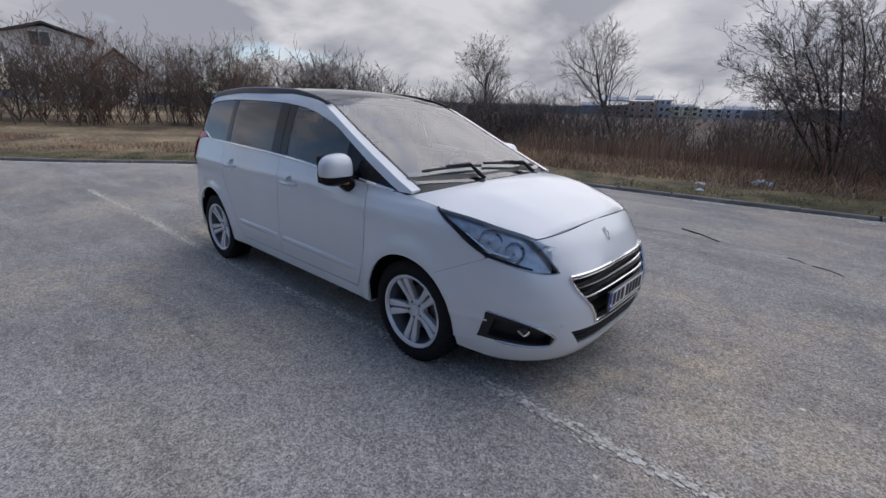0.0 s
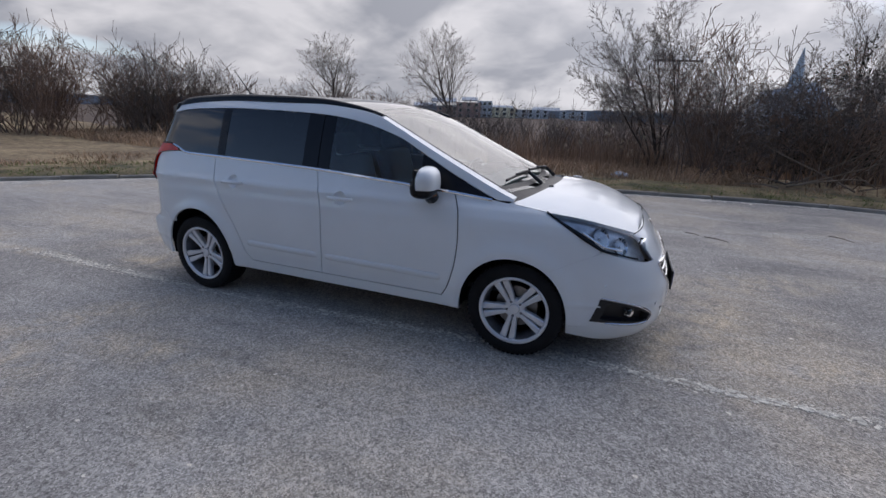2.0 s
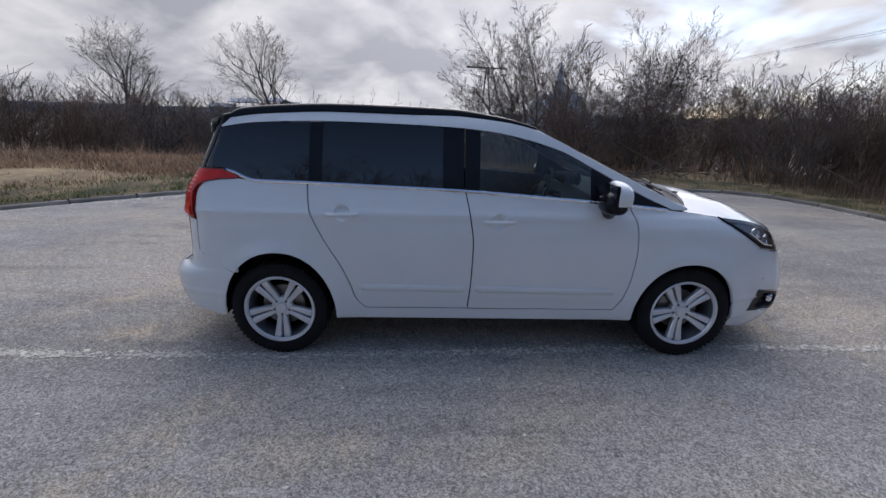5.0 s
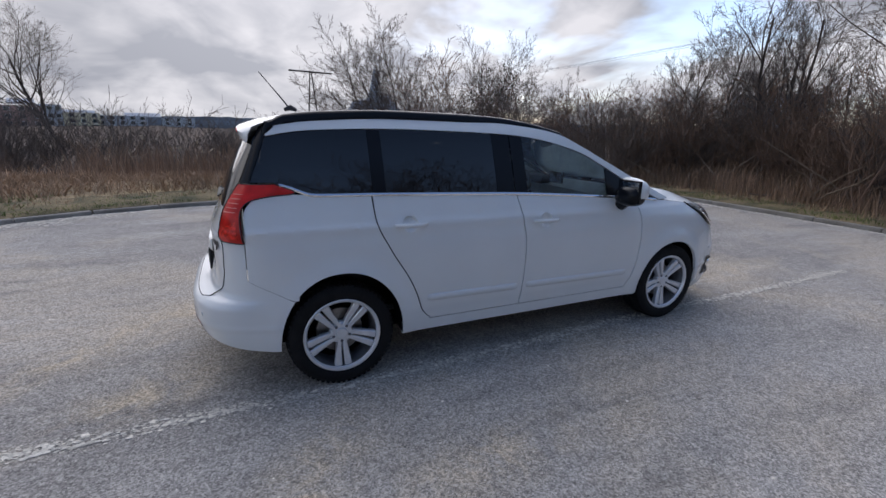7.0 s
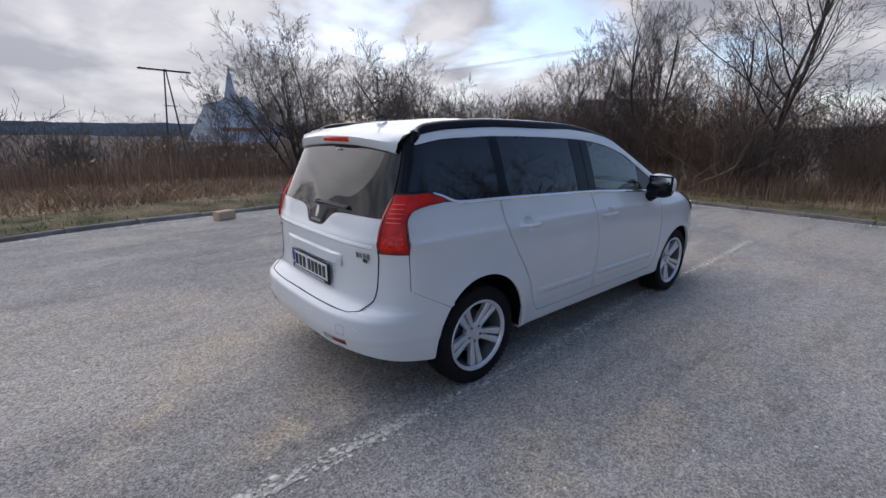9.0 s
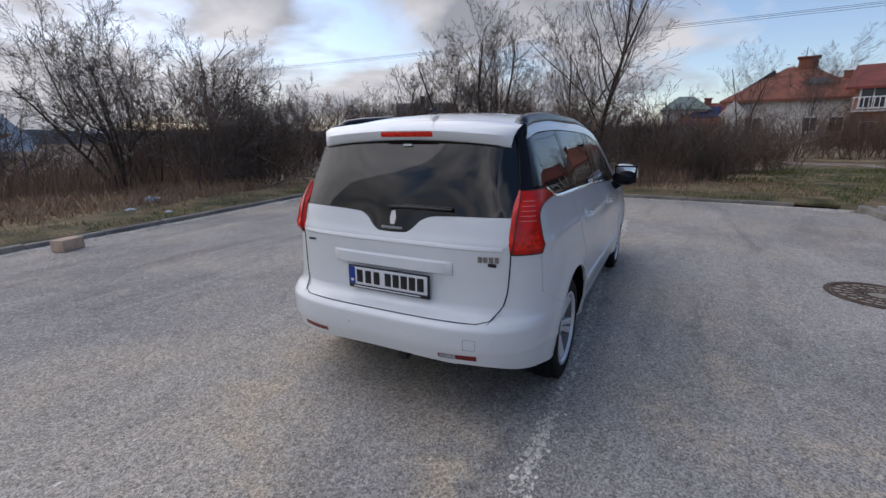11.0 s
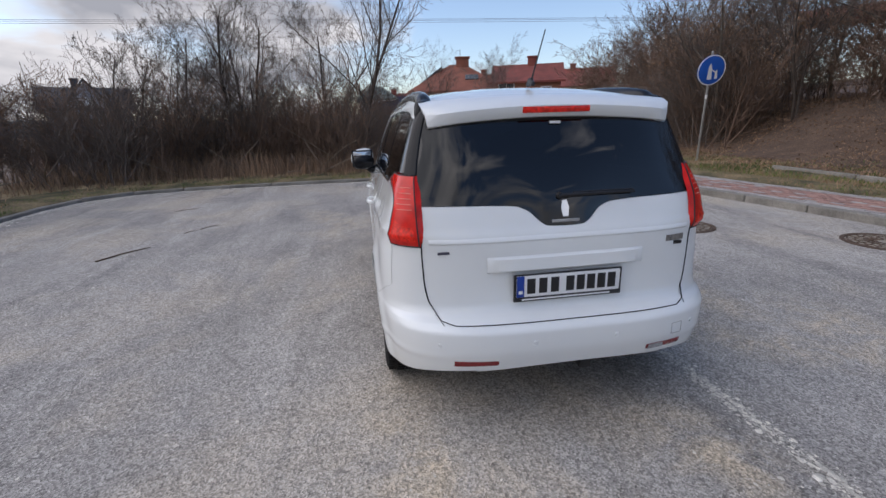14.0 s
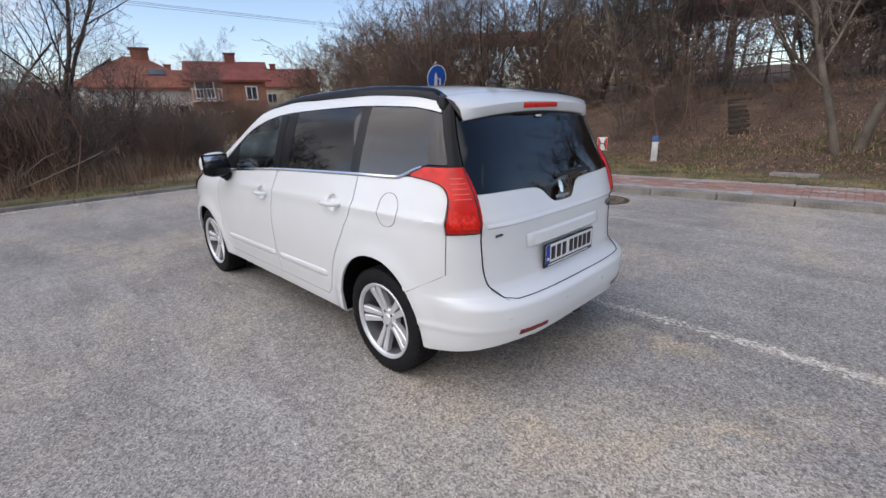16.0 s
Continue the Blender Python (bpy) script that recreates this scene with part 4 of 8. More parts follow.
# moulded hood over the plate, tailgate crease, wiper, emblem and badge marks
rows = []
for i in range(41):
    u = -1 + 2 * i / 40
    y = 0.385 * u
    e = (1 - abs(u) ** 8)
    row = []
    for q, o in ((0.862, -0.001), (0.853, -0.004 - 0.016 * e), (0.800, -0.006 - 0.022 * e), (0.790, -0.004 - 0.014 * e), (0.786, 0.002)):
        row.append(Vector((P(SY(abs(y), q), q).x + o, y, q)))
    rows.append(row)
part("plate_hood", fix(bm_grid(rows)), PAINT, tailgate)
rows = []
for i in range(41):
    y = -0.645 + 1.29 * i / 40
    rows.append([Vector((P(SY(abs(y), q), q).x + o, y, q)) for q, o in ((0.954, 0.001), (0.945, -0.005), (0.935, -0.006), (0.925, 0.0015))])
part("tailgate_crease", fix(bm_grid(rows)), PAINT, tailgate)
part("emblem", emblem(Matrix.Translation((tail(1.065) - 0.010, 0.0, 1.062)) @ Matrix(((0, 0, -1, 0), (-1, 0, 0, 0), (0, 1, 0, 0), (0, 0, 0, 1))) @ Matrix.Rotation(radians(-16), 4, "X") @ Matrix.Scale(0.86, 4)), CHROME, tailgate, "bright metal emblem")
part("emblem_bar", bm_box((0.003, 0.135, 0.014), (tail(1.01) - 0.004, 0, 1.008), 0.001), mat("badge_grey", (0.45, 0.46, 0.48), 0.3, 0.6, var=0.05), tailgate, "plain badge strip")
bm = bmesh.new()
for q in range(4):
    bm_box((0.004, 0.022, 0.030), (P(SY(0.53 + 0.028 * q, 0.887), 0.887).x - 0.003, -(0.53 + 0.028 * q), 0.887), 0.001, 1, bm=bm)
part("model_badge", bm, STEEL, tailgate, "small chrome badge bars")
part("trim_badge", bm_box((0.004, 0.045, 0.018), (P(SY(0.585, 0.858), 0.858).x - 0.003, -0.592, 0.860), 0.001), INK, tailgate)
part("trim_badge", bm_box((0.004, 0.062, 0.013), (P(SY(0.575, 0.892), 0.892).x - 0.003, 0.578, 0.890), 0.001), mat("badge_dark", (0.06, 0.06, 0.09), 0.3, var=0.1), tailgate)
wp = [(P(SY(abs(y), z), z, -0.020).x, y, z) for y, z in ((0.03, 1.118), (-0.05, 1.121), (-0.15, 1.122), (-0.25, 1.122), (-0.355, 1.121))]
wiper = part("rear_wiper", bm_tube(wp, [0.012, 0.010, 0.009, 0.008, 0.006], 6), BLACKP, tailgate, "black rear wiper")
part("wiper_blade", bm_tube([(x + 0.012, y, z + 0.008) for x, y, z in wp[1:]], 0.005, 6), BLACKP, wiper)
part("wiper_hub", bm_lathe([(0.0, -0.030), (0.014, -0.027), (0.018, -0.01), (0.018, 0.01)], 18, "x"), BLACKP, wiper).location = (tail(1.12), 0.02, 1.118)

# ---- roof, pillars, glass ----
def roof_y(x):
    z = cant(x)
    return abs(P(S(x, z), z).y)


crown = pch([(-1.85, 0.026), (-1.7, 0.034), (-1.4, 0.047), (-0.85, 0.054), (0.0, 0.055), (0.25, 0.048), (0.5, 0.050), (0.9, 0.062), (1.2, 0.055), (1.40, 0.03)])


def top_sheet(x, u):
    """The surface over the car, roof and windscreen alike; u from -1 to 1 across."""
    ye = roof_y(x)
    return Vector((x, u * ye, cant(x) + crown(x) * (1 - abs(u) ** 2.3)))


def top_piece(name, xa, xb, ulo, uhi, n, m, material, rim=0.012, lift=0.0):
    rows = []
    for j in range(m + 1):
        u = ulo + (uhi - ulo) * j / m
        a, b = (xa(u) if callable(xa) else xa), (xb(u) if callable(xb) else xb)
        rows.append([top_sheet(a + (b - a) * i / n, u) + Vector((0, 0, lift)) for i in range(n + 1)])
    bm = fix(bm_grid(rows))
    ease(bm, 40 if name == "windscreen" else 6)
    if rim:
        flange(bm, (0, 0, -1), rim)
        bmesh.ops.recalc_face_normals(bm, faces=bm.faces)
    return part(name, bm, material, car)


ws_top = lambda u: 0.235 - 0.055 * u * u
ws_low = lambda u: 1.36 - 0.13 * abs(u) ** 2
roofglass = mat("black_roof_glass", (0.015, 0.017, 0.022), 0.03, var=0.1, coat=0.3)
top_piece("roof_panel", -1.77, -0.98, -1, 1, 24, 30, PAINT)
tagged(top_piece("roof_glass", -0.975, lambda u: ws_top(u) - 0.004, -0.90, 0.90, 40, 30, roofglass), "large dark glass roof panel")
tagged(top_piece("windscreen", ws_top, ws_low, -0.915, 0.915, 34, 34, SCREEN, 0.005), "clear windscreen with black lower band")
for sd_ in (-1, 1):
    top_piece("roof_edge", -0.975, 0.20, 0.903 * sd_, 1.0 * sd_, 40, 4, PAINT)
    top_piece("pillar_top", 0.20, 1.30, 0.917 * sd_, 1.0 * sd_, 34, 3, PAINT)
    # black edge of the windscreen
    top_piece("windscreen_seal", 0.20, 1.26, 0.895 * sd_, 0.917 * sd_, 30, 2, BLACKP, 0.01, 0.001)
    # painted band above the side windows, from the tail to the bonnet
    part("cant_rail", panel(at_x(k(-1.70)), at_x(k(1.30)), lambda x: max(wintop(x), belt(x) if x > 0.8 else 0) + 0.002, lambda x: max(cant(x), wintop(x) + 0.004), 0, 6, sd_, 0, 0.02, [i / 90 for i in range(91)]), PAINT, car)
    # black rear pillar that runs into the roof rail
    pil = lambda z, d_: S(max(-1.80, min(-1.66, P(SY(tgw(z) + 0.004, z), z).x + d_)), z)
    part("rear_pillar", panel(lambda z: SY(tgw(z) + 0.004, z), lambda z: pil(z, 0.045), lambda x: max(1.232, belt(x) + 0.008), lambda x: cant(x), 14, 20, sd_, 0.001, 0.012), BLACKG, car, "gloss black rear pillar")
    # black end of the rail that runs down behind the window
    pts = [top_sheet(-1.58, 0.955 * sd_) + Vector((0, 0, -0.014)), top_sheet(-1.65, 0.955 * sd_) + Vector((0, 0, -0.016))]
    for x_, z_, o_ in ((-1.690, 1.530, 0.016), (-1.703, 1.508, 0.022), (-1.712, 1.485, 0.028), (-1.722, 1.465, 0.036)):
        q_ = P(S(x_, z_), z_, o_)
        pts.append(Vector((q_.x, sd_ * abs(q_.y), z_)))
    part("rail_end", bm_tube(pts, [0.033, 0.034, 0.034, 0.032, 0.030, 0.024], 12), BLACKG, car)
    # roof rail
    rows = []
    for i in range(61):
        t = i / 60
        x = -1.70 + (0.30 + 1.70) * t
        base = top_sheet(x, 0.955)
        hgt = 0.032 * sstep(0, 0.05, t) * (1 - 0.6 * sstep(0.72, 1.0, t)) + 0.003
        w = 0.040 * (1 - 0.55 * sstep(0.5, 1.0, t))
        row = []
        for a in [math.pi * q / 8 for q in range(9)]:
            y = base.y + w * math.cos(a)
            row.append(Vector((x, sd_ * y, base.z - 0.018 * (1 - math.sin(a)) + hgt * math.sin(a) ** 0.7)))
        rows.append(row)
    bm = fix(bm_grid(rows))
    bmesh.ops.holes_fill(bm, edges=[e for e in bm.edges if e.is_boundary])
    bmesh.ops.recalc_face_normals(bm, faces=bm.faces)
    part("roof_rail", bm, BLACKG, car, "gloss black roof rail")

    # side windows and the black pillars between them
    top_w = lambda x: wintop(x) - 0.004
    low_w_ = lambda x: belt(x) + 0.006
    part("quarter_window", panel(lambda z: pil(z, 0.032), at_x(k(-1.142)), lambda x: max(low_w_(x), 1.236 if x < -1.68 else 0), top_w, 24, 14, sd_, 0.004, 0.006), PRIVACY, car, "dark tinted quarter window")
    part("door_window", panel(at_x(k(-1.06)), at_x(k(-0.30)), low_w_, top_w, 24, 14, sd_, 0.005, 0.006), PRIVACY, car, "dark tinted door window")
    fw = lambda z: S(-0.105 + 0.05 * (1.5 - z) * 0.6, z)
    part("front_window", panel(fw, at_x(k(0.655)), low_w_, top_w, 26, 14, sd_, 0.005, 0.006), SIDEGLASS, car, "clear front door window")
    part("corner_window", panel(at_x(k(0.685)), at_x(k(1.165)), low_w_, lambda x: max(top_w(x), low_w_(x) + 0.001), 20, 8, sd_, 0.005, 0.006), BLACKG, car, "black corner window panel")
    for nm, a, b in (("door_pillar", -1.142, -1.06), ("door_pillar", -0.30, -0.165), ("door_pillar", -0.160, -0.062), ("mirror_pillar", 0.655, 0.685)):
        part(nm, panel((lambda z, a=a: S(a + 0.001, z)), (lambda z, b=b: S(b - 0.001, z)), low_w_, top_w, 4, 12, sd_, 0.003, 0.008), BLACKG, car)
    # wing mirror
    mz, mx = 1.085, 0.735
    my = abs(P(S(mx, mz), mz).y)
    mm = bmesh.new()
    bmesh.ops.create_icosphere(mm, subdivisions=4, radius=1)
    for v in mm.verts:
        c = v.co
        sgx, sgy, sgz = [math.copysign(abs(q) ** 0.72, q) for q in c]
        v.co = Vector((sgx * (0.092 if sgx > 0 else 0.034), sgy * 0.112, sgz * 0.096 * (1 - 0.12 * sgy * sd_)))
    for v in mm.verts:
        v.co.z = max(v.co.z, -0.040)
    bmesh.ops.transform(mm, matrix=Matrix.Translation((mx + 0.02, sd_ * (my + 0.140), mz + 0.035)), verts=mm.verts)
    mir = part("wing_mirror", mm, PAINT, car, "white wing mirror on a black foot")
    low = bmesh.new()
    bmesh.ops.create_icosphere(low, subdivisions=3, radius=1)
    for v in low.verts:
        sgx, sgy, sgz = [math.copysign(abs(q) ** 0.72, q) for q in v.co]
        v.co = Vector((mx + 0.012 + sgx * 0.078, sd_ * (my + 0.132) + sgy * 0.110, mz + 0.000 + sgz * 0.072))
    part("mirror_underside", low, BLACKG, mir)
    part("mirror_glass", bm_box((0.006, 0.176, 0.138), (mx - 0.016, sd_ * (my + 0.140), mz + 0.035), 0.003), MIRROR, mir)
    part("mirror_rim", bm_box((0.022, 0.204, 0.164), (mx - 0.006, sd_ * (my + 0.140), mz + 0.035), 0.006), BLACKG, mir)
    part("mirror_foot", bm_tube([(mx + 0.03, sd_ * (my - 0.03), mz - 0.085), (mx + 0.028, sd_ * (my + 0.05), mz - 0.075), (mx + 0.025, sd_ * (my + 0.10), mz - 0.03), (mx + 0.022, sd_ * (my + 0.12), mz + 0.0)], [0.040, 0.044, 0.046, 0.042], 10), BLACKG, mir)
    part("mirror_lamp", bm_box((0.02, 0.05, 0.014), (mx + 0.062, sd_ * (my + 0.09), mz - 0.052), 0.004), AMBER, mir)

# spoiler over the rear window with the high brake lamp
rows = []
for i in range(41):
    u = -1 + 2 * i / 40
    ye = 0.628
    y = u * ye
    e = 1 - abs(u) ** 9
    zr = top_sheet(-1.69, 0.93 * u).z
    zt = 1.537 - 0.036 * u * u          # upper edge of the tip
    row = [Vector((-1.66, y * 1.02, top_sheet(-1.66, 0.93 * u).z + 0.001)), Vector((-1.71, y * 1.01, zr + 0.002)), Vector((-1.765, y, zr * 0.45 + zt * 0.55 + 0.004)), Vector((-1.778 - 0.046 * e, y * 0.985, zt)),
           Vector((-1.786 - 0.054 * e, y * 0.978, zt - 0.012)), Vector((-1.790 - 0.046 * e, y * 0.970, zt - 0.040)), Vector((-1.795 - 0.024 * e, y * 0.962, zt - 0.061)), Vector((-1.78, y * 0.97, zt - 0.07))]
    rows.append(row)
bm = fix(bm_grid(rows))
bmesh.ops.holes_fill(bm, edges=[e_ for e_ in bm.edges if e_.is_boundary])
bmesh.ops.recalc_face_normals(bm, faces=bm.faces)
spoiler = part("spoiler", bm, PAINT, car)
part("brake_lamp", bm_box((0.016, 0.335, 0.030), (-1.834, -0.005, 1.506), 0.006), REDDK, spoiler, "dark red high brake lamp")
part("window_sticker", bm_box((0.003, 0.055, 0.012), (-1.823, -0.005, 1.447), 0.0008), WHITE, tail_glass)
# aerial
ant = part("aerial", bm_tube([(-1.50, 0, 1.655), (-1.545, 0, 1.715), (-1.615, 0, 1.80), (-1.675, 0, 1.875)], [0.006, 0.0045, 0.0035, 0.003], 6), BLACKP, car)
part("aerial_base", bm_tube([(-1.45, 0, 1.640), (-1.49, 0, 1.656), (-1.53, 0, 1.640)], [0.012, 0.02, 0.012], 8), BLACKP, ant)

# scuttle below the windscreen, washer jets and wipers
rows = []
for j in range(31):
    u = -1 + 2 * j / 30
    a = top_sheet(ws_low(u * 0.93) - 0.07, u * 0.93) + Vector((0, 0, 0.003))
    b = top_sheet(ws_low(u * 0.93), u * 0.93)
    xr_ = 1.27 + 0.21 * max(0, 1 - u * u) ** 0.8
    c = Vector((xr_ + 0.02, u * 0.775, 1.072 - (1.072 - shoulder(xr_)) * (0.25 * abs(u) ** 1.5 + 0.75 * abs(u) ** 3.2) - 0.01))
    rows.append([a, b + Vector((0, 0, -0.004)), (b + c) / 2 + Vector((0, 0, -0.012)), c])
part("scuttle", fix(bm_grid(rows)), BLACKP, car, "matt black scuttle")
for y0, y1, xo in ((-0.08, -0.62, 0.0), (0.55, -0.02, 0.03)):
    pts = [top_sheet(ws_low(0) - 0.11 - 0.05 * t + xo, (y0 + (y1 - y0) * t) / 0.80) + Vector((0.0, 0, 0.024)) for t in [i / 8 for i in range(9)]]
    wpr = part("front_wiper", bm_tube(pts, 0.009, 6), BLACKP, car, "black windscreen wiper")
    hubp = top_sheet(ws_low(0) + 0.0, y0 / 0.8 - 0.12)
    part("wiper_arm", bm_tube([hubp + Vector((0.0, 0, 0.01)), pts[2] + Vector((0.02, 0, 0.016)), pts[5] + Vector((0, 0, 0.012))], [0.016, 0.011, 0.008], 6), BLACKP, wpr)
for y in (-0.33, 0.30):
    part("washer_jet", bm_box((0.03, 0.03, 0.012), (1.455, y, 1.074), 0.004), BLACKP, car)

# fuel flap on the left flank
pts = []
for i in range(33):
    a = 2 * math.pi * i / 32
    x, z = -1.455 + 0.080 * math.copysign(abs(math.cos(a)) ** 0.9, math.cos(a)), 0.992 + 0.088 * math.copysign(abs(math.sin(a)) ** 0.9, math.sin(a))
    pts.append((x, abs(P(S(x, z), z).y) + 0.0003, z))
part("fuel_flap", bm_tube(pts, 0.0022, 4), bpy.data.materials["gap_grey"], car)

# underside
part("underbody", bm_box((3.7, 1.40, 0.10), (0, 0, 0.30), 0.03), SHELL, car)
part("front_undertray", bm_box((0.5, 1.2, 0.06), (1.85, 0, 0.25), 0.02), SHELL, car)

# ---- wheels ----
def wheel_parts(parent):
    R = 0.318
    prof = [(0.222, -0.085), (0.235, -0.098), (0.262, -0.108), (0.292, -0.104), (0.309, -0.092), (0.316, -0.07), (R, -0.04), (R, 0.04), (0.316, 0.07), (0.309, 0.092), (0.292, 0.104), (0.262, 0.108), (0.235, 0.098), (0.222, 0.085)]
    tyre = part("tyre", fix(bm_lathe(prof, 72)), RUBBER, parent, "black tyre with deep tread")
    bm = bmesh.new()
    for q in range(60):
        a = 2 * math.pi * q / 60
        for y, tw in ((-0.074, 0.25), (-0.025, -0.25), (0.025, 0.25), (0.074, -0.25)):
            sz = (0.020, 0.036, 0.010)
            b2m = Matrix.Rotation(-a, 4, "Y") @ Matrix.Translation((0, y, R + 0.001 - (0.006 if abs(y) > 0.05 else 0))) @ Matrix.Rotation(tw, 4, "Z")
            b2 = bmesh.new()
            bmesh.ops.create_cube(b2, size=1)
            bmesh.ops.transform(b2, matrix=b2m @ Matrix.Diagonal((*sz, 1)), verts=b2.verts)
            join(bm, b2)
    part("tread", bm, RUBBER, tyre, smooth=False)
    # rim barrel and lip
    part("rim", fix(bm_lathe([(0.225, -0.094), (0.232, -0.100), (0.228, -0.104), (0.216, -0.100), (0.208, -0.086)], 72)), ALLOY, parent, "silver alloy rim")
    # barrel in the darkened alloy: painted shade behind the spokes
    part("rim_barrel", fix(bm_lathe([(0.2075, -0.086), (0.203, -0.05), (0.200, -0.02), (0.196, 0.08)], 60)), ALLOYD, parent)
    part("brake_disc", fix(bm_lathe([(0.0, -0.002), (0.06, -0.002), (0.14, 0.0), (0.142, 0.02), (0.0, 0.02)], 40)), STEEL, parent)
    part("wheel_back", fix(bm_lathe([(0.0, 0.045), (0.198, 0.045)], 40)), SHELL, parent)
    # five pairs of spokes
    for q in range(5):
        for sgn in (-1, 1):
            a0 = 2 * math.pi * q / 5 - math.pi / 2
            rows = []
            for i in range(9):
                t = i / 8
                r = 0.045 + (0.212 - 0.045) * t
                off = sgn * (0.0150 + 0.0170 * t)
                w = 0.0130 + 0.0105 * t
                y = -0.062 - 0.030 * t ** 1.4 + (0.01 if i == 8 else 0)
                cx, tx = Vector((math.cos(a0), 0, math.sin(a0))), Vector((-math.sin(a0), 0, math.cos(a0)))
                c = cx * r + tx * off
                rows.append([c + tx * dw * w + Vector((0, y + dy, 0)) for dw, dy in ((-1, 0.035), (-1, 0.006), (-0.7, 0.0), (0.7, 0.0), (1, 0.006), (1, 0.035))])
            part("spoke", fix(bm_grid(rows)), ALLOY, parent)
    part("hub", fix(bm_lathe([(0.0, -0.068), (0.030, -0.068), (0.034, -0.064), (0.036, -0.058), (0.062, -0.060), (0.070, -0.052), (0.072, -0.02)], 36)), ALLOY, parent)
    for q in range(5):
        a = 2 * math.pi * (q + 0.5) / 5 + math.pi / 2
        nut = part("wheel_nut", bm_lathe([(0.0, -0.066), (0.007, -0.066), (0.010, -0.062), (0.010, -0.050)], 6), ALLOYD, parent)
        nut.location = (0.052 * math.cos(a), 0, 0.052 * math.sin(a))


first = None
for nm_x, turn in ((1.3635, 8), (-1.3635, 0)):
    for sd_ in (-1, 1):
        m = Matrix.Translation((nm_x, sd_ * 0.760, 0.320)) @ pose(0, 0, 0, 0, 0, 0 if sd_ < 0 else 180) @ Matrix.Rotation(radians(turn + (14 if sd_ > 0 else 0)), 4, "Y")
        if first is None:
            first = new("wheel")
            first.parent = car
            wheel_parts(first)
            first.matrix_world = m
        else:
            copy_thing(first, m).parent = car

# ---- cabin ----
def seat(x, y, w=0.50, tone=CLOTH):
    cush = bm_box((0.48, w, 0.16), (x, y, 0.60), 0.05, 3)
    part("seat_cushion", cush, tone, car)
    b = bm_box((0.14, w, 0.62), (x - 0.27, y, 0.90), 0.05, 3, Matrix.Rotation(radians(-14), 4, "Y"))
    part("seat_back", b, tone, car)
    part("headrest", bm_box((0.10, 0.25, 0.17), (x - 0.375, y, 1.285), 0.045, 3, Matrix.Rotation(radians(-10), 4, "Y")), tone, car)


for y in (-0.37, 0.37):
    seat(0.18, y)
for y in (-0.46, 0.0, 0.46):
    seat(-0.75, y, 0.43)
part("cabin_floor", bm_box((3.2, 1.45, 0.04), (-0.25, 0, 0.40), 0.01), INTD, car)
rows = []
for z, x, in ((1.062, 1.30), (1.085, 1.10), (1.075, 0.92), (1.04, 0.82), (0.95, 0.80), (0.75, 0.86), (0.5, 0.95)):
    rows.append([Vector((x - 0.05 * (u * u), u * 0.735, z - 0.02 * abs(u) ** 3)) for u in [-1 + 2 * i / 20 for i in range(21)]])
part("dashboard", fix(bm_grid(rows)), INTG, car, "grey dashboard")
part("instrument_hood", bm_box((0.16, 0.40, 0.08), (0.84, 0.37, 1.085), 0.03), INTD, car)
part("centre_screen", bm_box((0.03, 0.18, 0.10), (0.80, 0.0, 1.125), 0.012), BLACKG, car)
ring = [(0.62 + 0.075 * math.sin(a), 0.37 + 0.19 * math.cos(a), 0.98 + 0.175 * math.sin(a)) for a in [2 * math.pi * i / 28 for i in range(29)]]
sw = part("steering_wheel", bm_tube(ring, 0.016, 8, cap=False), INTD, car)
part("steering_boss", bm_box((0.05, 0.17, 0.13), (0.63, 0.37, 0.98), 0.025, 2, Matrix.Rotation(radians(23), 4, "Y")), INTD, sw)
part("steering_column", bm_tube([(0.64, 0.37, 0.98), (0.86, 0.37, 0.90)], 0.035, 8), INTD, sw)
for sd_ in (-1, 1):
    # left lining paler than the right: a lit cabin side painted as colour
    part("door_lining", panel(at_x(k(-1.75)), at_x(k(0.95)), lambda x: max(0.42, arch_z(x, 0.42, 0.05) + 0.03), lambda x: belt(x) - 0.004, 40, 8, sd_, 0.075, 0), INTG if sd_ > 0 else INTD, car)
    part("steering_spoke", bm_box((0.02, 0.11, 0.03), (0.63, 0.37 + sd_ * 0.13, 0.985), 0.008), INTD, sw)
hl_ = bm_grid([[top_sheet(x, u) + Vector((0, 0, -0.05)) for u in [-0.93 + 1.86 * i / 14 for i in range(15)]] for x in [-1.65 + 1.8 * i / 16 for i in range(17)]])
part("headlining", fix(hl_), LIGHTCLOTH, car)
part("rear_view_mirror", bm_box((0.03, 0.22, 0.06), (0.42, 0.0, 1.40), 0.015), INTD, car)
part("load_cover", bm_box((0.55, 1.25, 0.02), (-1.55, 0, 1.02), 0.008), INTD, car)
part("firewall", bm_box((0.04, 1.5, 0.65), (1.15, 0, 0.72), 0.01), SHELL, car)

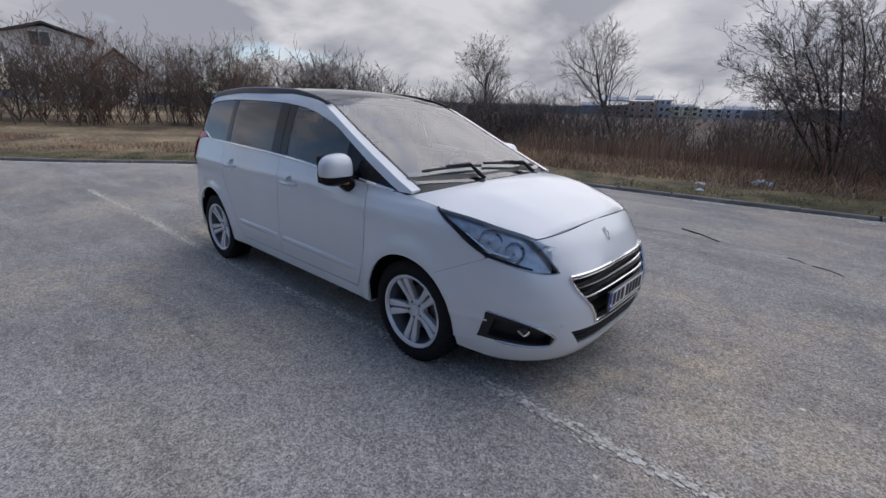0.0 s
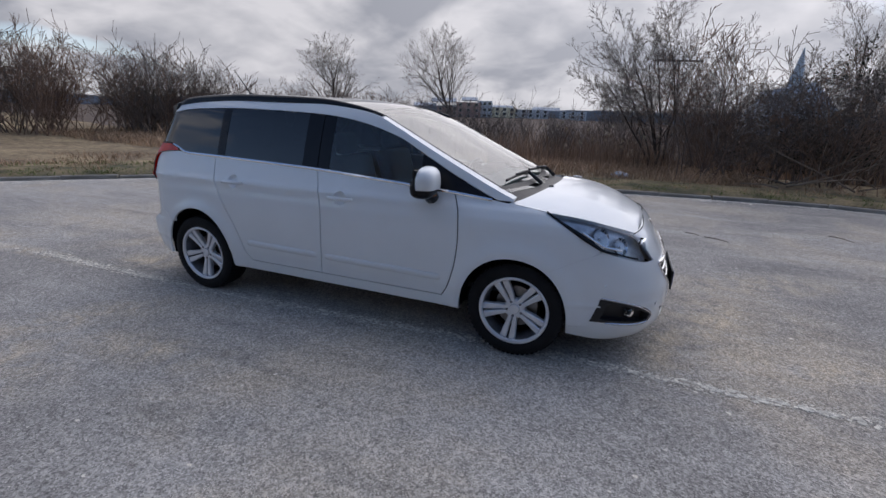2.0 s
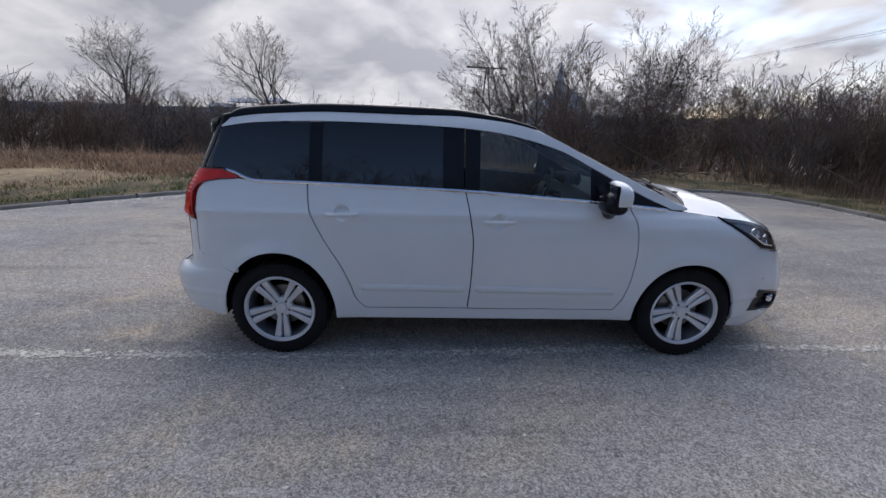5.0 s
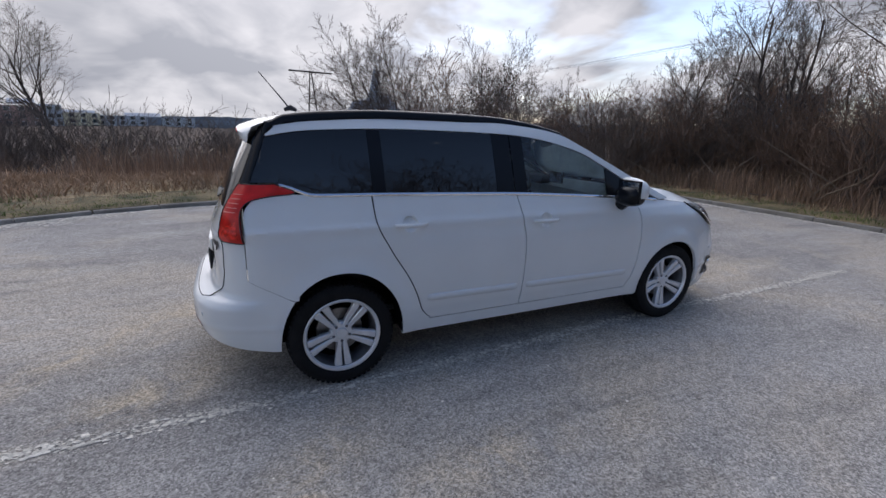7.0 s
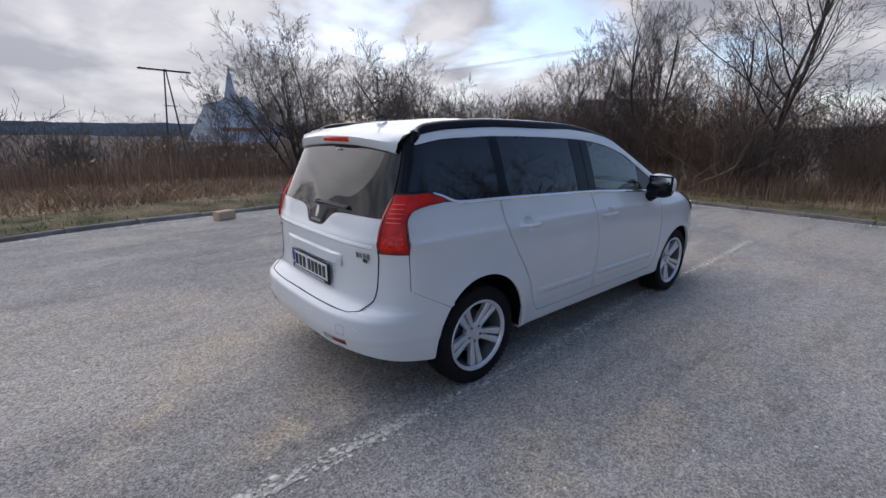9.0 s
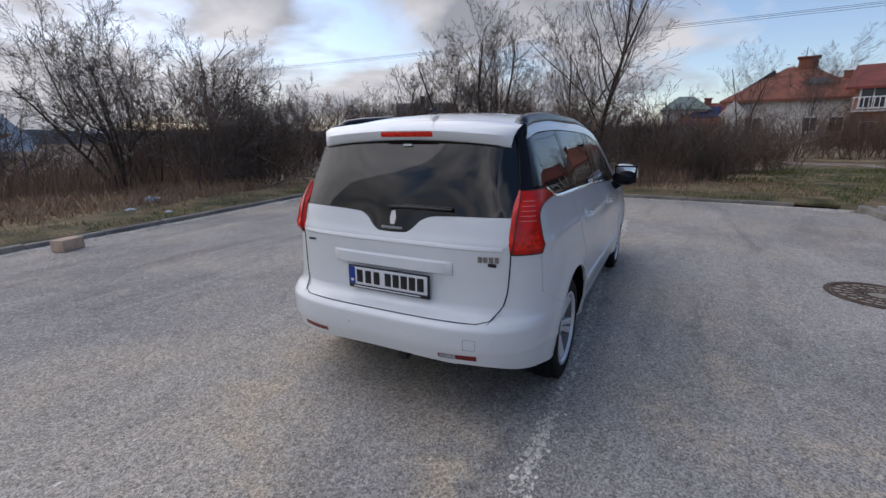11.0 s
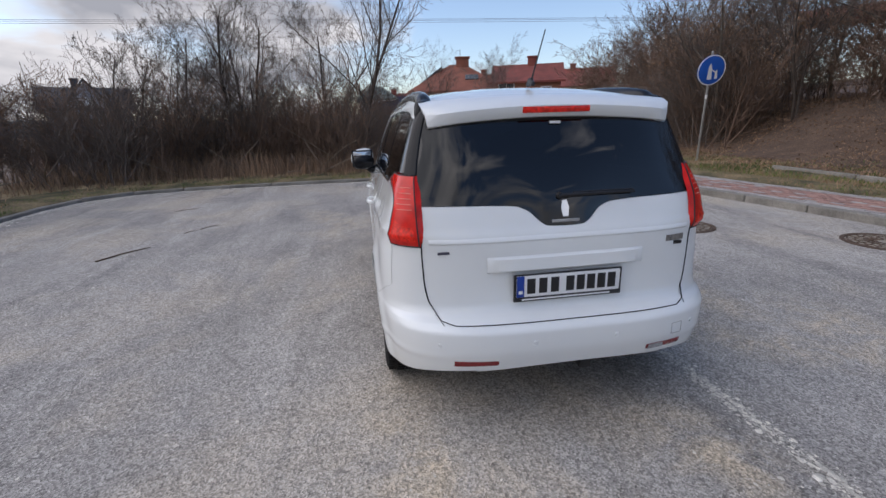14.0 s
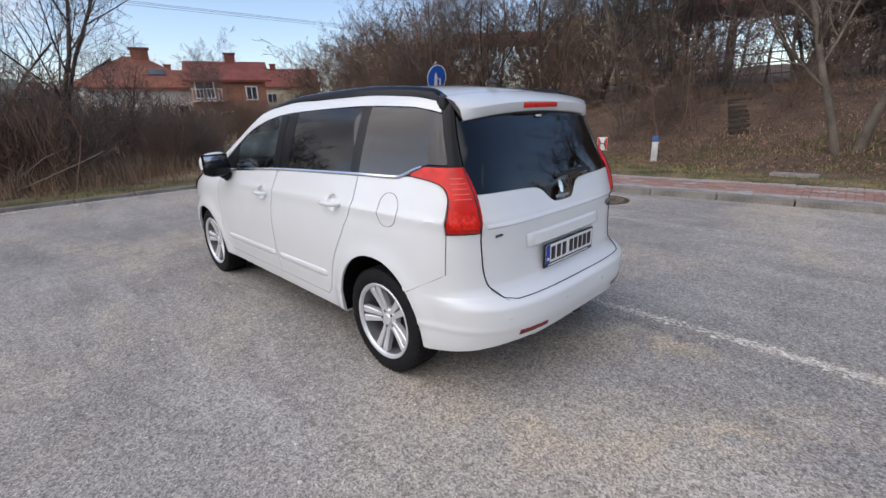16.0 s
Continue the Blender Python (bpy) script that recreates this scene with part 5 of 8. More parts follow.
# ---- ground ----
def speckled(name, base, pale, sand, rough=0.92):
    """Worn asphalt: large pale and sandy areas, mid-size blotches, and single stones in the binder."""
    m, n, l, b = mat_base(name)
    co = n.new("ShaderNodeTexCoord")

    def noise_ramp(scale, lo, hi, detail=5, rough_=0.55, dist=0.0):
        z = n.new("ShaderNodeTexNoise")
        z.inputs["Scale"].default_value, z.inputs["Detail"].default_value, z.inputs["Roughness"].default_value, z.inputs["Distortion"].default_value = scale, detail, rough_, dist
        l.new(co.outputs["Object"], z.inputs["Vector"])
        r = n.new("ShaderNodeMapRange")
        r.inputs["From Min"].default_value, r.inputs["From Max"].default_value = lo, hi
        l.new(z.outputs[0], r.inputs["Value"])
        return r.outputs[0], z.outputs[0]

    def mixc_(f, a, b_, amount=None):
        x = n.new("ShaderNodeMix")
        x.data_type = "RGBA"
        if amount is not None:
            g = n.new("ShaderNodeMath")
            g.operation = "MULTIPLY"
            l.new(f, g.inputs[0])
            g.inputs[1].default_value = amount
            f = g.outputs[0]
        l.new(f, x.inputs["Factor"])
        for s_, v in (("A", a), ("B", b_)):
            if isinstance(v, tuple):
                x.inputs[s_].default_value = (*v, 1)
            else:
                l.new(v, x.inputs[s_])
        return x.outputs["Result"]

    big, _ = noise_ramp(0.23, 0.40, 0.62, 5, 0.55, 0.4)
    sandy, _ = noise_ramp(0.50, 0.475, 0.64, 6, 0.62, 0.6)
    mid, _ = noise_ramp(1.6, 0.35, 0.7, 6, 0.65)
    c = mixc_(big, base, pale)
    c = mixc_(mid, c, tuple(q * 1.18 for q in pale), 0.4)
    c = mixc_(sandy, c, sand, 0.75)
    # long pale smears where cars have dragged sand about
    mp = n.new("ShaderNodeMapping")
    mp.inputs["Scale"].default_value, mp.inputs["Rotation"].default_value = (0.5, 2.6, 1), (0, 0, 0.35)
    l.new(co.outputs["Object"], mp.inputs["Vector"])
    zs_ = n.new("ShaderNodeTexNoise")
    zs_.inputs["Scale"].default_value, zs_.inputs["Detail"].default_value, zs_.inputs["Roughness"].default_value, zs_.inputs["Distortion"].default_value = 0.9, 7, 0.65, 0.5
    l.new(mp.outputs[0], zs_.inputs["Vector"])
    rs_ = n.new("ShaderNodeMapRange")
    rs_.inputs["From Min"].default_value, rs_.inputs["From Max"].default_value = 0.52, 0.68
    l.new(zs_.outputs[0], rs_.inputs["Value"])
    c = mixc_(rs_.outputs[0], c, (0.46, 0.435, 0.40), 0.6)
    rd_ = n.new("ShaderNodeMapRange")
    rd_.inputs["From Min"].default_value, rd_.inputs["From Max"].default_value = 0.46, 0.30
    l.new(zs_.outputs[0], rd_.inputs["Value"])
    c = mixc_(rd_.outputs[0], c, (0.17, 0.165, 0.16), 0.6)
    # drifts of sand left on the asphalt
    drift = None
    for px, py, rx, ry, turn in ((-2.60, 0.50, 0.62, 0.26, 55), (-3.05, 0.05, 0.75, 0.16, 50), (-2.45, -0.55, 0.40, 0.22, 20), (-1.75, -1.75, 0.9, 0.20, 60), (-0.85, -1.8, 0.5, 0.18, 10), (2.75, 0.45, 0.75, 0.30, 70),
                                 (3.3, 1.5, 0.8, 0.28, 30), (2.35, -0.30, 0.5, 0.16, 80), (3.3, -0.2, 0.9, 0.15, 10), (-1.5, -2.3, 0.5, 0.3, 0), (-4.2, -0.9, 1.4, 0.10, 0), (-2.2, 0.75, 0.35, 0.16, 30)):
        mq = n.new("ShaderNodeMapping")
        mq.vector_type = "TEXTURE"
        mq.inputs["Location"].default_value, mq.inputs["Rotation"].default_value, mq.inputs["Scale"].default_value = (px, py, 0), (0, 0, radians(turn)), (rx, ry, 1)
        l.new(co.outputs["Object"], mq.inputs["Vector"])
        ln = n.new("ShaderNodeVectorMath")
        ln.operation = "LENGTH"
        l.new(mq.outputs[0], ln.inputs[0])
        rq = n.new("ShaderNodeMapRange")
        rq.inputs["From Min"].default_value, rq.inputs["From Max"].default_value = 1.5, 0.2
        l.new(ln.outputs["Value"], rq.inputs["Value"])
        if drift is None:
            drift = rq.outputs[0]
        else:
            mxd = n.new("ShaderNodeMath")
            mxd.operation = "MAXIMUM"
            l.new(drift, mxd.inputs[0])
            l.new(rq.outputs[0], mxd.inputs[1])
            drift = mxd.outputs[0]
    torn, _ = noise_ramp(4.5, 0.38, 0.62, 7, 0.7, 0.8)
    dm = n.new("ShaderNodeMath")
    dm.operation = "MULTIPLY"
    l.new(drift, dm.inputs[0])
    l.new(torn, dm.inputs[1])
    c = mixc_(dm.outputs[0], c, (0.52, 0.43, 0.31), 0.85)
    # mottling a hand's width and a finger's width across
    for scale_, lo_, hi_, dark_, pale_ in ((7.0, 0.34, 0.66, 0.93, 1.06), (26.0, 0.34, 0.66, 0.92, 1.08)):
        mo, _ = noise_ramp(scale_, lo_, hi_, 4, 0.6)
        mr_ = n.new("ShaderNodeMapRange")
        mr_.inputs["To Min"].default_value, mr_.inputs["To Max"].default_value = dark_, pale_
        l.new(mo, mr_.inputs["Value"])
        sm = n.new("ShaderNodeVectorMath")
        sm.operation = "SCALE"
        l.new(c, sm.inputs[0])
        l.new(mr_.outputs[0], sm.inputs["Scale"])
        c = sm.outputs[0]
    # single pale stones
    v2 = n.new("ShaderNodeTexVoronoi")
    v2.inputs["Scale"].default_value = 62.0
    l.new(co.outputs["Object"], v2.inputs["Vector"])
    s2 = n.new("ShaderNodeSeparateColor")
    l.new(v2.outputs["Color"], s2.inputs[0])
    r2_ = n.new("ShaderNodeMapRange")
    r2_.inputs["From Min"].default_value, r2_.inputs["From Max"].default_value = 0.80, 0.95
    l.new(s2.outputs[1], r2_.inputs["Value"])
    c = mixc_(r2_.outputs[0], c, (0.60, 0.56, 0.51), 0.28)
    r3_ = n.new("ShaderNodeMapRange")
    r3_.inputs["From Min"].default_value, r3_.inputs["From Max"].default_value = 0.22, 0.06
    l.new(s2.outputs[1], r3_.inputs["Value"])
    c = mixc_(r3_.outputs[0], c, (0.10, 0.097, 0.092), 0.32)
    vor = n.new("ShaderNodeTexVoronoi")
    vor.inputs["Scale"].default_value = 125.0
    l.new(co.outputs["Object"], vor.inputs["Vector"])
    stone = n.new("ShaderNodeSeparateColor")
    l.new(vor.outputs["Color"], stone.inputs[0])
    r = n.new("ShaderNodeMapRange")
    r.inputs["To Min"].default_value, r.inputs["To Max"].default_value = 0.54, 1.48
    l.new(stone.outputs[0], r.inputs["Value"])
    fine, finez = noise_ramp(260.0, 0.3, 0.7, 2)
    fr = n.new("ShaderNodeMapRange")
    fr.inputs["To Min"].default_value, fr.inputs["To Max"].default_value = 0.72, 1.28
    l.new(fine, fr.inputs["Value"])
    mm_ = n.new("ShaderNodeMath")
    mm_.operation = "MULTIPLY"
    l.new(r.outputs[0], mm_.inputs[0])
    l.new(fr.outputs[0], mm_.inputs[1])
    sc = n.new("ShaderNodeVectorMath")
    sc.operation = "SCALE"
    l.new(c, sc.inputs[0])
    l.new(mm_.outputs[0], sc.inputs["Scale"])
    l.new(sc.outputs[0], b.inputs["Base Color"])
    b.inputs["Roughness"].default_value = rough
    b.inputs["Specular IOR Level"].default_value = 0.3
    bp = n.new("ShaderNodeBump")
    bp.inputs["Strength"].default_value, bp.inputs["Distance"].default_value = 0.4, 0.005
    l.new(vor.outputs["Distance"], bp.inputs["Height"])
    l.new(bp.outputs[0], b.inputs["Normal"])
    return m


ASPH = speckled("worn_asphalt", (0.255, 0.238, 0.219), (0.375, 0.350, 0.318), (0.46, 0.395, 0.31))
CRUMB = mat("sandy_crumbs", (0.64, 0.60, 0.52), 0.95, var=0.2, scale=30, fine=0.3, island=0.25)
KERB = mat("weathered_kerb_concrete", (0.23, 0.215, 0.19), 0.9, var=0.3, scale=5, fine=0.25, bump=0.4, bscale=70, rand=0.12)
SOIL = mat("dead_grass_soil", (0.19, 0.125, 0.075), 0.95, var=0.45, scale=0.45, fine=0.4, bump=0.8, bscale=14, col2=(0.28, 0.21, 0.115))
VERGE = mat("mossy_verge_soil", (0.075, 0.085, 0.030), 0.95, var=0.5, scale=1.6, fine=0.45, bump=0.8, bscale=25, col2=(0.17, 0.125, 0.065))
LITTER = mat("leaf_litter_soil", (0.115, 0.075, 0.053), 0.95, var=0.4, scale=2.2, fine=0.5, bump=0.9, bscale=22, col2=(0.095, 0.062, 0.042))
REDB = mat("red_paving", (0.33, 0.195, 0.16), 0.85, var=0.2, scale=9, fine=0.25, bump=0.3, bscale=90, rand=0.2, island=0.0)
GREYB = mat("grey_paving", (0.36, 0.34, 0.32), 0.85, var=0.2, scale=9, fine=0.25, bump=0.3, bscale=90, rand=0.15)
REDB_I = mat("red_paving_far", (0.33, 0.195, 0.16), 0.85, var=0.2, scale=9, fine=0.25, island=0.2)
GREYB_I = mat("grey_paving_far", (0.36, 0.34, 0.32), 0.85, var=0.2, scale=9, fine=0.25, island=0.15)

# edge of the asphalt, from the west along the north and east sides
EDGE = [(-40, -15), (-26, -9.2), (-19, -5.8), (-14.3, -3.0), (-11.6, -1.0), (-9.3, 1.5), (-7.6, 3.15), (-6.4, 4.4), (-5.0, 5.6), (-3.4, 6.25), (-1.9, 6.5), (0.0, 6.6), (1.7, 6.75), (3.7, 7.0), (5.6, 7.12), (6.7, 6.9),
        (7.4, 6.2), (7.66, 5.2), (7.74, 4.2), (7.78, 2.4), (7.78, 0.0), (7.7, -2.6), (7.55, -4.7)]
SOUTH = [(7.55, -4.7), (6.2, -4.75), (4.6, -4.95), (2.3, -5.35), (0.3, -5.6), (-2.3, -5.92), (-4.5, -6.05), (-8.0, -6.3), (-14.0, -8.0), (-24.0, -13.5), (-38.0, -20.0)]


def toe(x):
    return -8.5 - 1.4 * sstep(-3, 3, x) - 1.0 * sstep(7, 12, x) - 4.0 * sstep(13, 22, x)


def land(x, y):
    """Height of the land round the lot."""
    d = toe(x) - y
    h = 0.12
    if d > 0:
        h += 1.5 * sstep(0, 4.2, d) + max(0, d - 3.5) * 0.085
        if d > 40:
            h -= (d - 40) * 0.08
    n = max(0, y - 9.5)
    h -= 1.6 * sstep(0, 14, n) + 3.0 * sstep(10, 60, n)
    if y > -8:
        h -= 0.5 * sstep(0, 10, x - 11) * sstep(-8, 0, y)
    h += 1.0 * sstep(0, 25, -x - 13)
    h += 4.0 * sstep(120, 300, math.hypot(x, y)) * sstep(-0.2, 0.6, y / (1 + math.hypot(x, y)))
    return h


def spline(pts, step):
    """Evenly spaced points on a smooth line through pts."""
    P_ = [Vector((*p[:2], 0)) for p in pts]
    out = []
    for i in range(len(P_) - 1):
        a, b, c, d = P_[max(i - 1, 0)], P_[i], P_[i + 1], P_[min(i + 2, len(P_) - 1)]
        for q in range(24):
            t = q / 24
            out.append(0.5 * ((2 * b) + (c - a) * t + (2 * a - 5 * b + 4 * c - d) * t * t + (3 * b - a - 3 * c + d) * t ** 3))
    out.append(P_[-1])
    res, acc = [out[0]], 0.0
    for a, b in zip(out, out[1:]):
        L = (b - a).length
        while acc + L >= step:
            t = (step - acc) / L
            a = a + (b - a) * t
            res.append(a.copy())
            L, acc = (b - a).length, 0.0
        acc += L
    return res


edge_n, edge_s = spline(EDGE, 1.0), spline(SOUTH, 1.0)
LOT = [tuple(p[:2]) for p in spline(EDGE, 0.5)] + [tuple(p[:2]) for p in spline(SOUTH, 0.5)][1:]


def inside(x, y):
    c = False
    j = len(LOT) - 1
    for i in range(len(LOT)):
        (xi, yi), (xj, yj) = LOT[i], LOT[j]
        if (yi > y) != (yj > y) and x < (xj - xi) * (y - yi) / (yj - yi) + xi:
            c = not c
        j = i
    return c


LOTA = np.array(LOT)


def edge_dist(x, y):
    return float(np.min(np.hypot(LOTA[:, 0] - x, LOTA[:, 1] - y)))


# the asphalt
bm = bmesh.new()
bm.faces.new([bm.verts.new((x, y, 0)) for x, y in LOT])
bmesh.ops.triangulate(bm, faces=bm.faces)
tagged(part("asphalt_lot", bm, ASPH, None, smooth=False), "worn grey asphalt with sandy patches", "asphalt", kind="structure")

# the land, one sheet
def steps(lo, hi, fine_lo, fine_hi, d):
    v, x = [], fine_lo
    while x <= fine_hi:
        v.append(x)
        x += d
    s_, x = d, fine_hi
    while x < hi:
        s_ *= 1.18
        x += s_
        v.append(x)
    s_, x = d, fine_lo
    while x > lo:
        s_ *= 1.18
        x -= s_
        v.insert(0, x)
    return v


PATH_LINE = [(7.2, -5.95), (10.0, -7.35), (13.0, -8.75), (16.2, -10.2), (18.4, -11.0), (20.3, -11.0), (21.8, -9.9), (23.0, -8.0), (24.0, -5.6)]
PATHW = np.array(PATH_LINE)


def paved(x, y):
    """Under the pavement or the footpath."""
    if -16 < x < 8.2 and -7.9 < y < -4.8:
        return True
    if 7 < x < 24:
        return abs(y - float(np.interp(x, PATHW[:, 0], PATHW[:, 1]))) < 1.6
    return False


gx, gy = steps(-900, 900, -32, 34, 0.8), steps(-900, 900, -34, 32, 0.8)
verts, faces, mats_ = [], [], []
for y in gy:
    for x in gx:
        near = -45 < x < 20 and -25 < y < 12
        if near and inside(x, y):
            z = -0.10
        else:
            z = land(x, y) + 0.10 * (noise.noise(Vector((x * 0.35, y * 0.35, 0))) + 0.5 * noise.noise(Vector((x * 1.1, y * 1.1, 3))))
            if paved(x, y):
                z = 0.02
            if near:
                z = -0.10 + (z + 0.10) * sstep(0.15, 1.1, edge_dist(x, y))
        verts.append((x, y, z))
nxg = len(gx)
for j in range(len(gy) - 1):
    for i in range(nxg - 1):
        faces.append((j * nxg + i, j * nxg + i + 1, (j + 1) * nxg + i + 1, (j + 1) * nxg + i))
ground = raw("ground", verts, faces, [SOIL, LITTER, VERGE], None, True)
tagged(ground, "dead grass, leaf litter and bare soil", "ground", kind="structure")
for f in ground.data.polygons:
    c = f.center
    if c.y < toe(c.x) + 0.3 and c.y > -60 and c.x > -30 or c.y > 17 or c.x > 13 and c.y > -3:
        f.material_index = 1
    elif -12.5 < c.y < -4.6 and -30 < c.x < 26:
        f.material_index = 2

# kerb stones
def stone_mesh(name, w, h, L, bevel):
    return mesh_of(name, bm_box((L, w, h), (0, 0, 0), bevel, 1), KERB, smooth=False)


def kerb_run(name, label, pts, w, h, top, out, rng):
    k_ = new(name)
    tagged(k_, label, "kerb", kind="structure")
    me = stone_mesh("kerb_stone", w, h, 0.985, 0.012)
    for a, b in zip(pts, pts[1:]):
        d = (b - a).normalized()
        nrm = Vector((-d.y, d.x, 0)) * out
        c = (a + b) / 2 + nrm * (w / 2)
        st = new("kerb_stone", me)
        st.parent = k_
        st.matrix_world = Matrix.Translation((c.x + rng.uniform(-0.01, 0.01), c.y + rng.uniform(-0.01, 0.01), top - h / 2 + rng.uniform(-0.008, 0.008))) @ Matrix.Rotation(math.atan2(d.y, d.x) + rng.uniform(-0.01, 0.01), 4, "Z")
    return k_


rng = random.Random(5)
kerb_run("kerb_north", "low weathered concrete kerb along the grass", [p for p in edge_n if p.x > -20], 0.12, 0.22, 0.075, 1, rng)
kerb_run("kerb_south", "pale concrete kerb along the red pavement", [p for p in edge_s if p.x > -16], 0.15, 0.25, 0.11, 1, rng)

# mossy bank of soil behind the northern kerb
rows = []
for i, p in enumerate(spline(EDGE, 0.25)):
    if p.x < -22:
        continue
    rows.append(p)
sheet = []
for i, p in enumerate(rows):
    d = (rows[min(i + 1, len(rows) - 1)] - rows[max(i - 1, 0)]).normalized()
    nrm = Vector((-d.y, d.x, 0))
    line = []
    for w, z in ((0.115, 0.03), (0.12, 0.075), (0.25, 0.10), (0.5, 0.12), (0.9, 0.125), (1.4, 0.115), (1.9, 0.02)):
        q = p + nrm * w
        zz_ = z + (0.03 * noise.noise(q * 1.7) + 0.02 * noise.noise(q * 5)) * (0 if w < 0.13 else 1)
        if w > 1.3:
            zz_ = max(land(q.x, q.y) + 0.02, 0.05) if w < 1.8 else land(q.x, q.y) - 0.2
        line.append(Vector((q.x, q.y, zz_)))
    sheet.append(line)
tagged(part("verge", fix(bm_grid(sheet)), VERGE, None), "mossy grass verge behind the kerb", "verge", kind="structure")

# crumbled joint along the car, and loose grit
rng = random.Random(11)
verts, faces = [], []


def crumb(x, y, r, z=0.004):
    n_ = rng.randint(5, 7)
    a0, i0 = rng.uniform(0, 6.28), len(verts)
    for q in range(n_):
        a = a0 + 2 * math.pi * q / n_
        rr = r * rng.uniform(0.5, 1.15)
        verts.append((x + rr * math.cos(a), y + rr * 0.75 * math.sin(a), z))
    verts.append((x, y, z + r * 0.10))
    for q in range(n_):
        faces.append((i0 + q, i0 + (q + 1) % n_, i0 + n_))


x = -6.5
while x < 4.6:
    yc = -0.905 + 0.034 * (x + 2.4) * (1 if x > -2.4 else 0.25) + 0.02 * math.sin(x * 1.3)
    dens = 0.5 + 0.5 * noise.noise(Vector((x * 1.1, 7.0, 0))) + 0.25 * noise.noise(Vector((x * 4, 1.0, 0)))
    for q in range(int((22 if x < -1.9 or x > 1.9 else 15) * max(0.05, dens - 0.05))):
        crumb(x + rng.uniform(-0.02, 0.02), yc + rng.gauss(0, 0.026), abs(rng.gauss(0.007, 0.007)) + 0.003)
    for q in range(int(26 * max(0.1, dens))):
        crumb(x + rng.uniform(-0.02, 0.02), yc + rng.gauss(0, 0.045), abs(rng.gauss(0.0, 0.003)) + 0.0025)
    x += 0.03
for q in range(2600):
    crumb(rng.uniform(-8, 8.5), rng.uniform(-5.8, 6.4), abs(rng.gauss(0, 0.006)) + 0.003, 0.003)
for q in range(9000):
    crumb(rng.uniform(-6.5, 5.5), rng.uniform(-5.6, 4.5), abs(rng.gauss(0, 0.0026)) + 0.0022, 0.002)
# pale sand washed against the foot of the kerb
for p in spline(EDGE, 0.02):
    if p.x < -14 or p.y < -5.2:
        continue
    d = noise.noise(Vector((p.x * 0.30, p.y * 0.30, 9))) + 0.5 * noise.noise(Vector((p.x * 1.7, p.y * 1.7, 4)))
    for q in range(int(5 + 16 * max(0.0, d + 0.22))):
        w_ = abs(rng.gauss(0, 0.10 + 0.30 * max(0.0, d + 0.12)))
        a_ = math.atan2(-p.y + 0.5, -p.x)
        crumb(p.x + math.cos(a_) * (w_ + 0.01) + rng.uniform(-0.03, 0.03), p.y + math.sin(a_) * (w_ + 0.01) + rng.uniform(-0.03, 0.03), abs(rng.gauss(0.010, 0.012)) + 0.004, 0.003)
tagged(raw("loose_grit", verts, faces, CRUMB), "sandy crumbs and grit along a worn joint", "grit", kind="stuff")

# pavement of small paving blocks along the south, and the path that leaves it
def pave(name, label, spine, offs, red, keep, seed):
    """Blocks 20 x 10 cm in courses across a spine; those within keep are parts, the rest one joined piece."""
    rg = random.Random(seed)
    base = new(name)
    tagged(base, label, "pavement", kind="structure")
    mr = mesh_of("paving_block", bm_box((0.194, 0.094, 0.06), (0, 0, 0), 0.004, 1), REDB, smooth=False)
    mg = mesh_of("paving_block", bm_box((0.194, 0.094, 0.06), (0, 0, 0), 0.004, 1), GREYB, smooth=False)
    vs, fs, mi, made = [], [], [], 0
    for i in range(len(spine) - 1):
        p, d = spine[i], (spine[i + 1] - spine[i]).normalized()
        nrm = Vector((-d.y, d.x, 0))
        for j, o in enumerate(offs):
            c = p + nrm * o + d * (0.1 if j % 2 else 0.0)
            isred = red(j, len(offs), i, rg)
            z = 0.108 + rg.uniform(-0.004, 0.004)
            m = Matrix.Translation((c.x, c.y, z - 0.03 + 0.0)) @ Matrix.Rotation(math.atan2(d.y, d.x) + rg.uniform(-0.015, 0.015), 4, "Z")
            if keep(c) and made < 300:
                b = new("paving_block", mr if isred else mg)
                b.parent = base
                b.matrix_world = m
                made += 1
            else:
                i0 = len(vs)
                for zz_ in (-0.03, 0.03):
                    s_ = 1.0 if zz_ < 0 else 0.96
                    for ax, ay in ((-1, -1), (1, -1), (1, 1), (-1, 1)):
                        vs.append(m @ Vector((ax * 0.097 * s_, ay * 0.047 * s_, zz_)))
                for f in ((4, 5, 6, 7), (0, 1, 5, 4), (1, 2, 6, 5), (2, 3, 7, 6), (3, 0, 4, 7)):
                    fs.append(tuple(i0 + q for q in f))
                    mi.append(0 if isred else 1)
    ob = raw("paving_blocks", vs, fs, [REDB_I, GREYB_I], base)
    tagged(ob, kind="stuff")
    ob.data.polygons.foreach_set("material_index", mi)
    return base


walkway = [Vector((p.x, p.y, 0)) for p in spline([(7.6, -4.86)] + SOUTH[1:8], 0.2)]
pave("pavement", "red and grey block pavement behind the kerb", walkway, [0.21 + 0.1 * j for j in range(14)], lambda j, n, i, rg: 2 <= j < n - 3 and rg.random() > 0.12, lambda c: -2.2 < c.x < 0.6, 3)
path_line = spline(PATH_LINE, 0.2)
path_line = [p for p in path_line if p.x > 7.9]
pave("footpath", "red block footpath edged in grey leading to the houses", path_line, [-0.85 + 0.1 * j for j in range(18)], lambda j, n, i, rg: 5 <= j < n - 5, lambda c: False, 4)
verts = []
for i, p in enumerate(path_line[::4]):
    verts += [(p.x + 0.3, p.y + 1.05, 0.06), (p.x - 0.3, p.y - 1.05, 0.06)]
raw("path_bed", verts, [(2 * i, 2 * i + 1, 2 * i + 3, 2 * i + 2) for i in range(len(verts) // 2 - 1)], SOIL)
